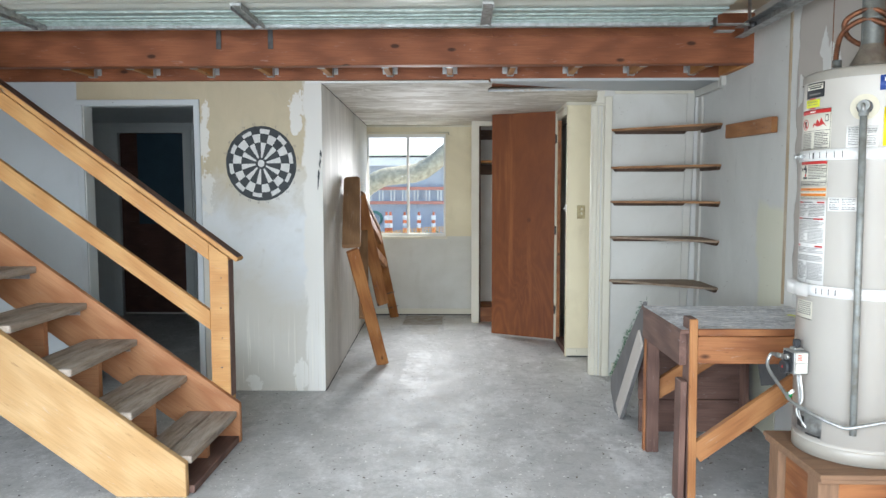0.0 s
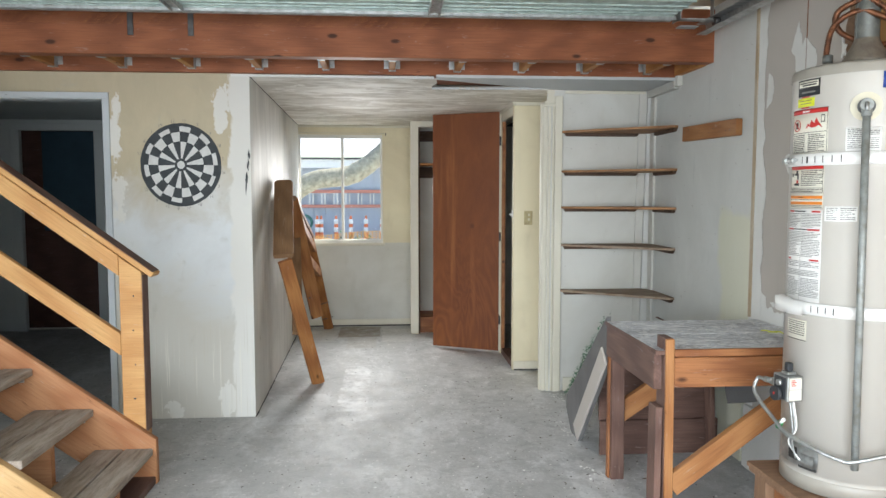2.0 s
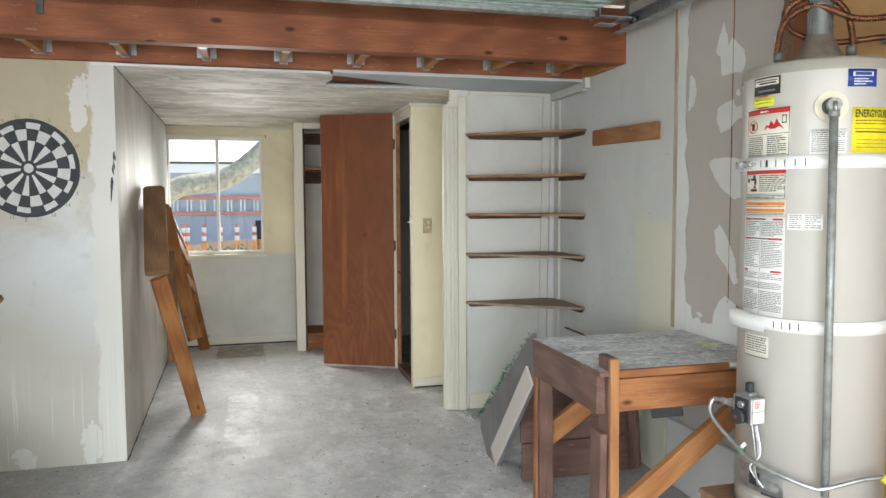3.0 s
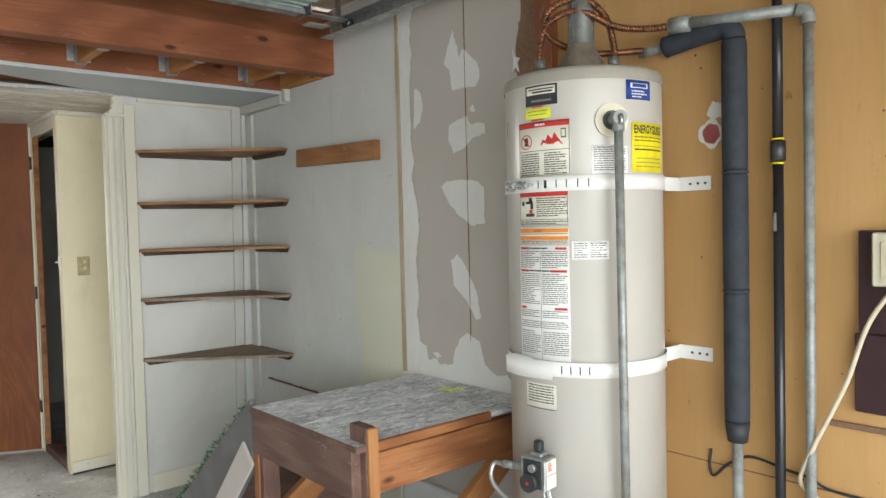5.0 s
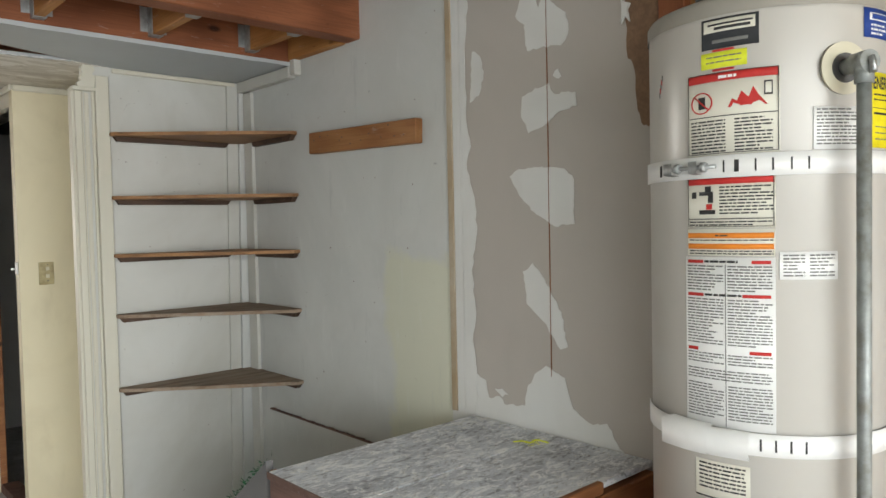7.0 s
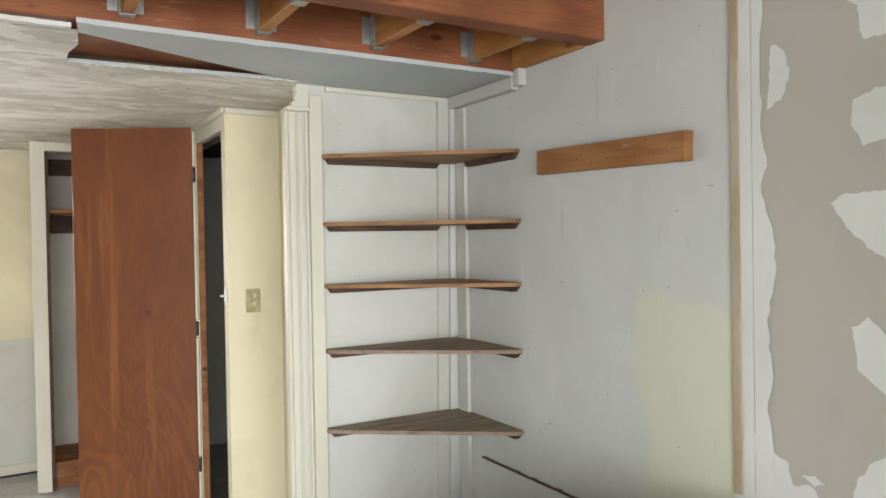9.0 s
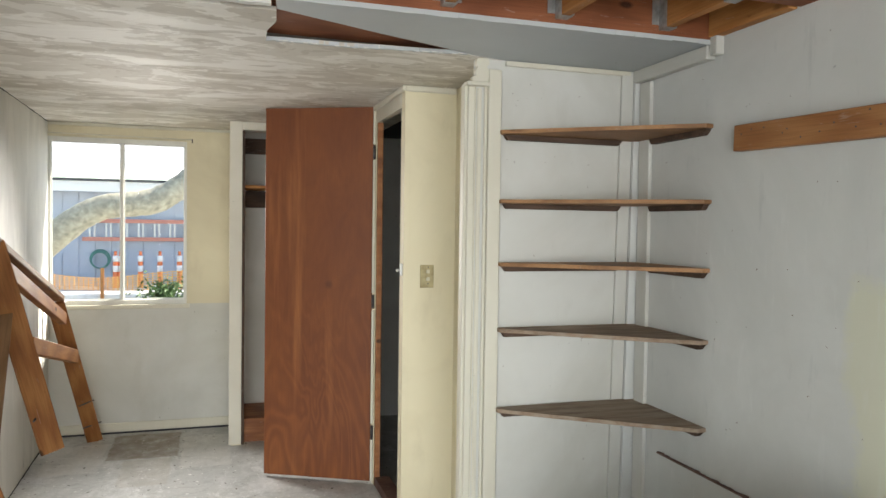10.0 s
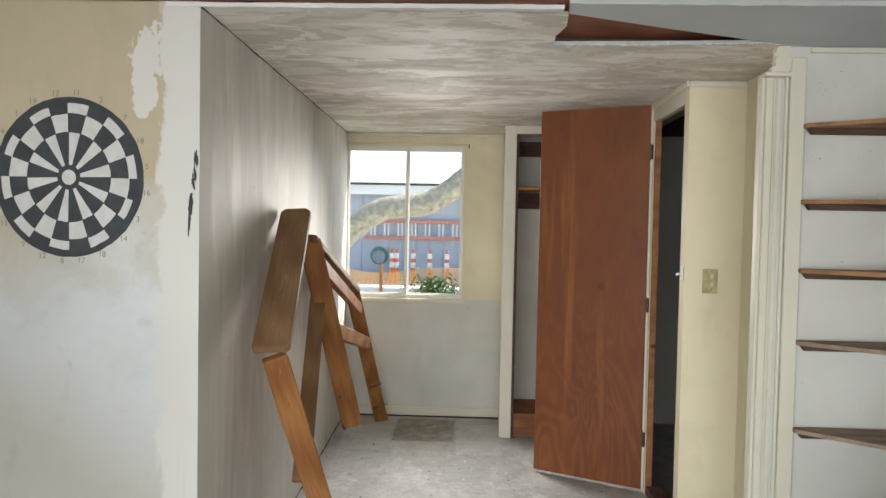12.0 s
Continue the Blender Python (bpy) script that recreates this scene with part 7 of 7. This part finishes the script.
for v in bm.verts:
    v.co += noise.noise_vector(v.co * 2.0) * 0.03
part("trunk", bm, "bark", tr)
limb = smooth_path([(1.5, 8.05, 2.85), (1.3, 7.8, 3.5), (1.0, 7.6, 4.3), (1.1, 7.5, 5.3)], 6)
bm = bmesh.new()
tube(bm, limb, [0.12 - 0.004 * i for i in range(len(limb))], 10)
part("limb", bm, "bark", tr)
bm = bmesh.new()
for c in ((3.4, 8.4, 5.0), (1.2, 7.5, 5.6), (2.4, 8.0, 5.4)):
    for k in range(420):
        d = Vector((rng.gauss(0, 1), rng.gauss(0, 1), rng.gauss(0, 0.6))).normalized() * rng.uniform(0.3, 1.1)
        p = Vector(c) + d
        a, b_ = Vector((rng.uniform(-1, 1), rng.uniform(-1, 1), rng.uniform(-1, 1))).normalized() * 0.07, Vector((rng.uniform(-1, 1), rng.uniform(-1, 1), rng.uniform(-1, 1))).normalized() * 0.04
        bm.faces.new([bm.verts.new(v) for v in (p - a, p + b_, p + a, p - b_)])
o = part("crown", bm, "leaf", tr, "small green leaves")
tagged(o, "", "", "", "stuff")
pl = thing("low_plants", (0.2, 11.6, 0), "pale green leafy weeds by the barrier", "plants", "", "stuff")
bm = bmesh.new()
for k in range(700):
    p = Vector((rng.gauss(0.17, 0.2), 11.6 + rng.gauss(0, 0.15), abs(rng.gauss(0.18, 0.13))))
    a, b_ = Vector((rng.uniform(-1, 1), rng.uniform(-1, 1), rng.uniform(0, 1))).normalized() * 0.055, Vector((rng.uniform(-1, 1), rng.uniform(-1, 1), rng.uniform(-0.2, 0.2))).normalized() * 0.03
    bm.faces.new([bm.verts.new(v) for v in (p - a, p + b_, p + a, p - b_)])
part("leaves", bm, "leaf", pl)

# ---- litter and stains on the floor ----
lit = bmesh.new()
rng = random.Random(33)
for k in range(300):
    x, y = rng.uniform(-0.3, 2.6), rng.uniform(-3.6, 2.6)
    if rng.random() < 0.45:
        x, y = 2.0 + rng.gauss(0, 0.25), -0.6 + rng.gauss(0, 0.9)
    if x > 2.68 or x < 0.05 and y > -0.05 or x > 1.83 and y > 0.35:
        continue
    s_ = rng.uniform(0.0015, 0.007)
    a = rng.uniform(0, 6.28)
    c, d = Vector((math.cos(a), math.sin(a), 0)) * s_ * rng.uniform(0.8, 2.6), Vector((-math.sin(a), math.cos(a), 0)) * s_
    p = Vector((x, y, 0.001))
    vs = [lit.verts.new(p + v) for v in (-c, d * 0.6, c, -d)]
    tp = lit.verts.new(p + Vector((0, 0, s_ * rng.uniform(0.2, 0.7))))
    for i in range(4):
        lit.faces.new((vs[i], vs[(i + 1) % 4], tp))
o = part("floor_litter", lit, "chips", None, "wood chips and dry leaf crumbs on the concrete")
tagged(o, "", "litter", "", "stuff")
lit = bmesh.new()
for k in range(260):
    x, y = rng.uniform(-0.3, 2.4), rng.uniform(-3.6, 2.6)
    if k < 150:
        x, y = rng.choice(((1.95, -0.45), (1.95, -1.1), (2.05, 0.35), (1.98, -1.8))) 
        x, y = x + rng.gauss(0, 0.06), y + rng.gauss(0, 0.07)
    if x < 0.05 and y > -0.05 or y > 0.40 and x > 1.83:
        continue
    s_ = rng.uniform(0.003, 0.010)
    p = Vector((x, y, 0.0))
    vs = [lit.verts.new(p + Vector((math.cos(a) * s_ * rng.uniform(0.6, 1.2), math.sin(a) * s_ * rng.uniform(0.6, 1.2), 0))) for a in (0, 1.3, 2.5, 3.8, 5.0)]
    tp = lit.verts.new(p + Vector((0, 0, s_ * 0.6)))
    for i in range(5):
        lit.faces.new((vs[i], vs[(i + 1) % 5], tp))
o = part("plaster_crumbs", lit, "mud", None, "white plaster crumbs on the concrete")
tagged(o, "", "litter", "", "stuff")
# crumbs and shavings on the bench top
lit = bmesh.new()
for k in range(700):
    x, y = rng.uniform(1.96, 2.7), rng.uniform(-1.80, -1.18)
    if k > 450:
        x, y = min(2.70, rng.gauss(2.62, 0.07)), -1.17 - abs(rng.gauss(0, 0.07))
    if math.hypot(x - 2.4976, y + 2.2338) < 0.25:
        continue
    s_ = rng.uniform(0.0008, 0.0036)
    a = rng.uniform(0, 6.28)
    c, d = Vector((math.cos(a), math.sin(a), 0)) * s_ * rng.uniform(1, 4.5), Vector((-math.sin(a), math.cos(a), 0)) * s_
    p = Vector((x, y, 0.7955))
    vs = [lit.verts.new(p + v) for v in (-c, d * 0.6, c, -d)]
    tp = lit.verts.new(p + Vector((0, 0, s_ * 0.5)))
    for i in range(4):
        lit.faces.new((vs[i], vs[(i + 1) % 4], tp))
o = part("bench_litter", lit, "mud", None, "white crumbs and shavings on the bench top")
tagged(o, "", "litter", "", "stuff")

yr_ = thing("yellow_string", (2.60, -1.50, 0.797), "frayed bit of yellow string on the dusty bench top", "string")
tube_part("string", smooth_path([(2.57, -1.46, 0.7985), (2.59, -1.475, 0.800), (2.60, -1.50, 0.7985), (2.625, -1.505, 0.801), (2.635, -1.54, 0.7985)], 5), 0.0024, "yellow_green", yr_, "", 6)
rng = random.Random(12)
for k in range(14):
    a, q = rng.uniform(0, 6.28), Vector((2.60 + rng.gauss(0, 0.014), -1.50 + rng.gauss(0, 0.02), 0.7975))
    tube_part("strand", [q, q + Vector((0.014 * math.cos(a), 0.014 * math.sin(a), 0.002))], 0.0009, "yellow_green", yr_, "", 4)
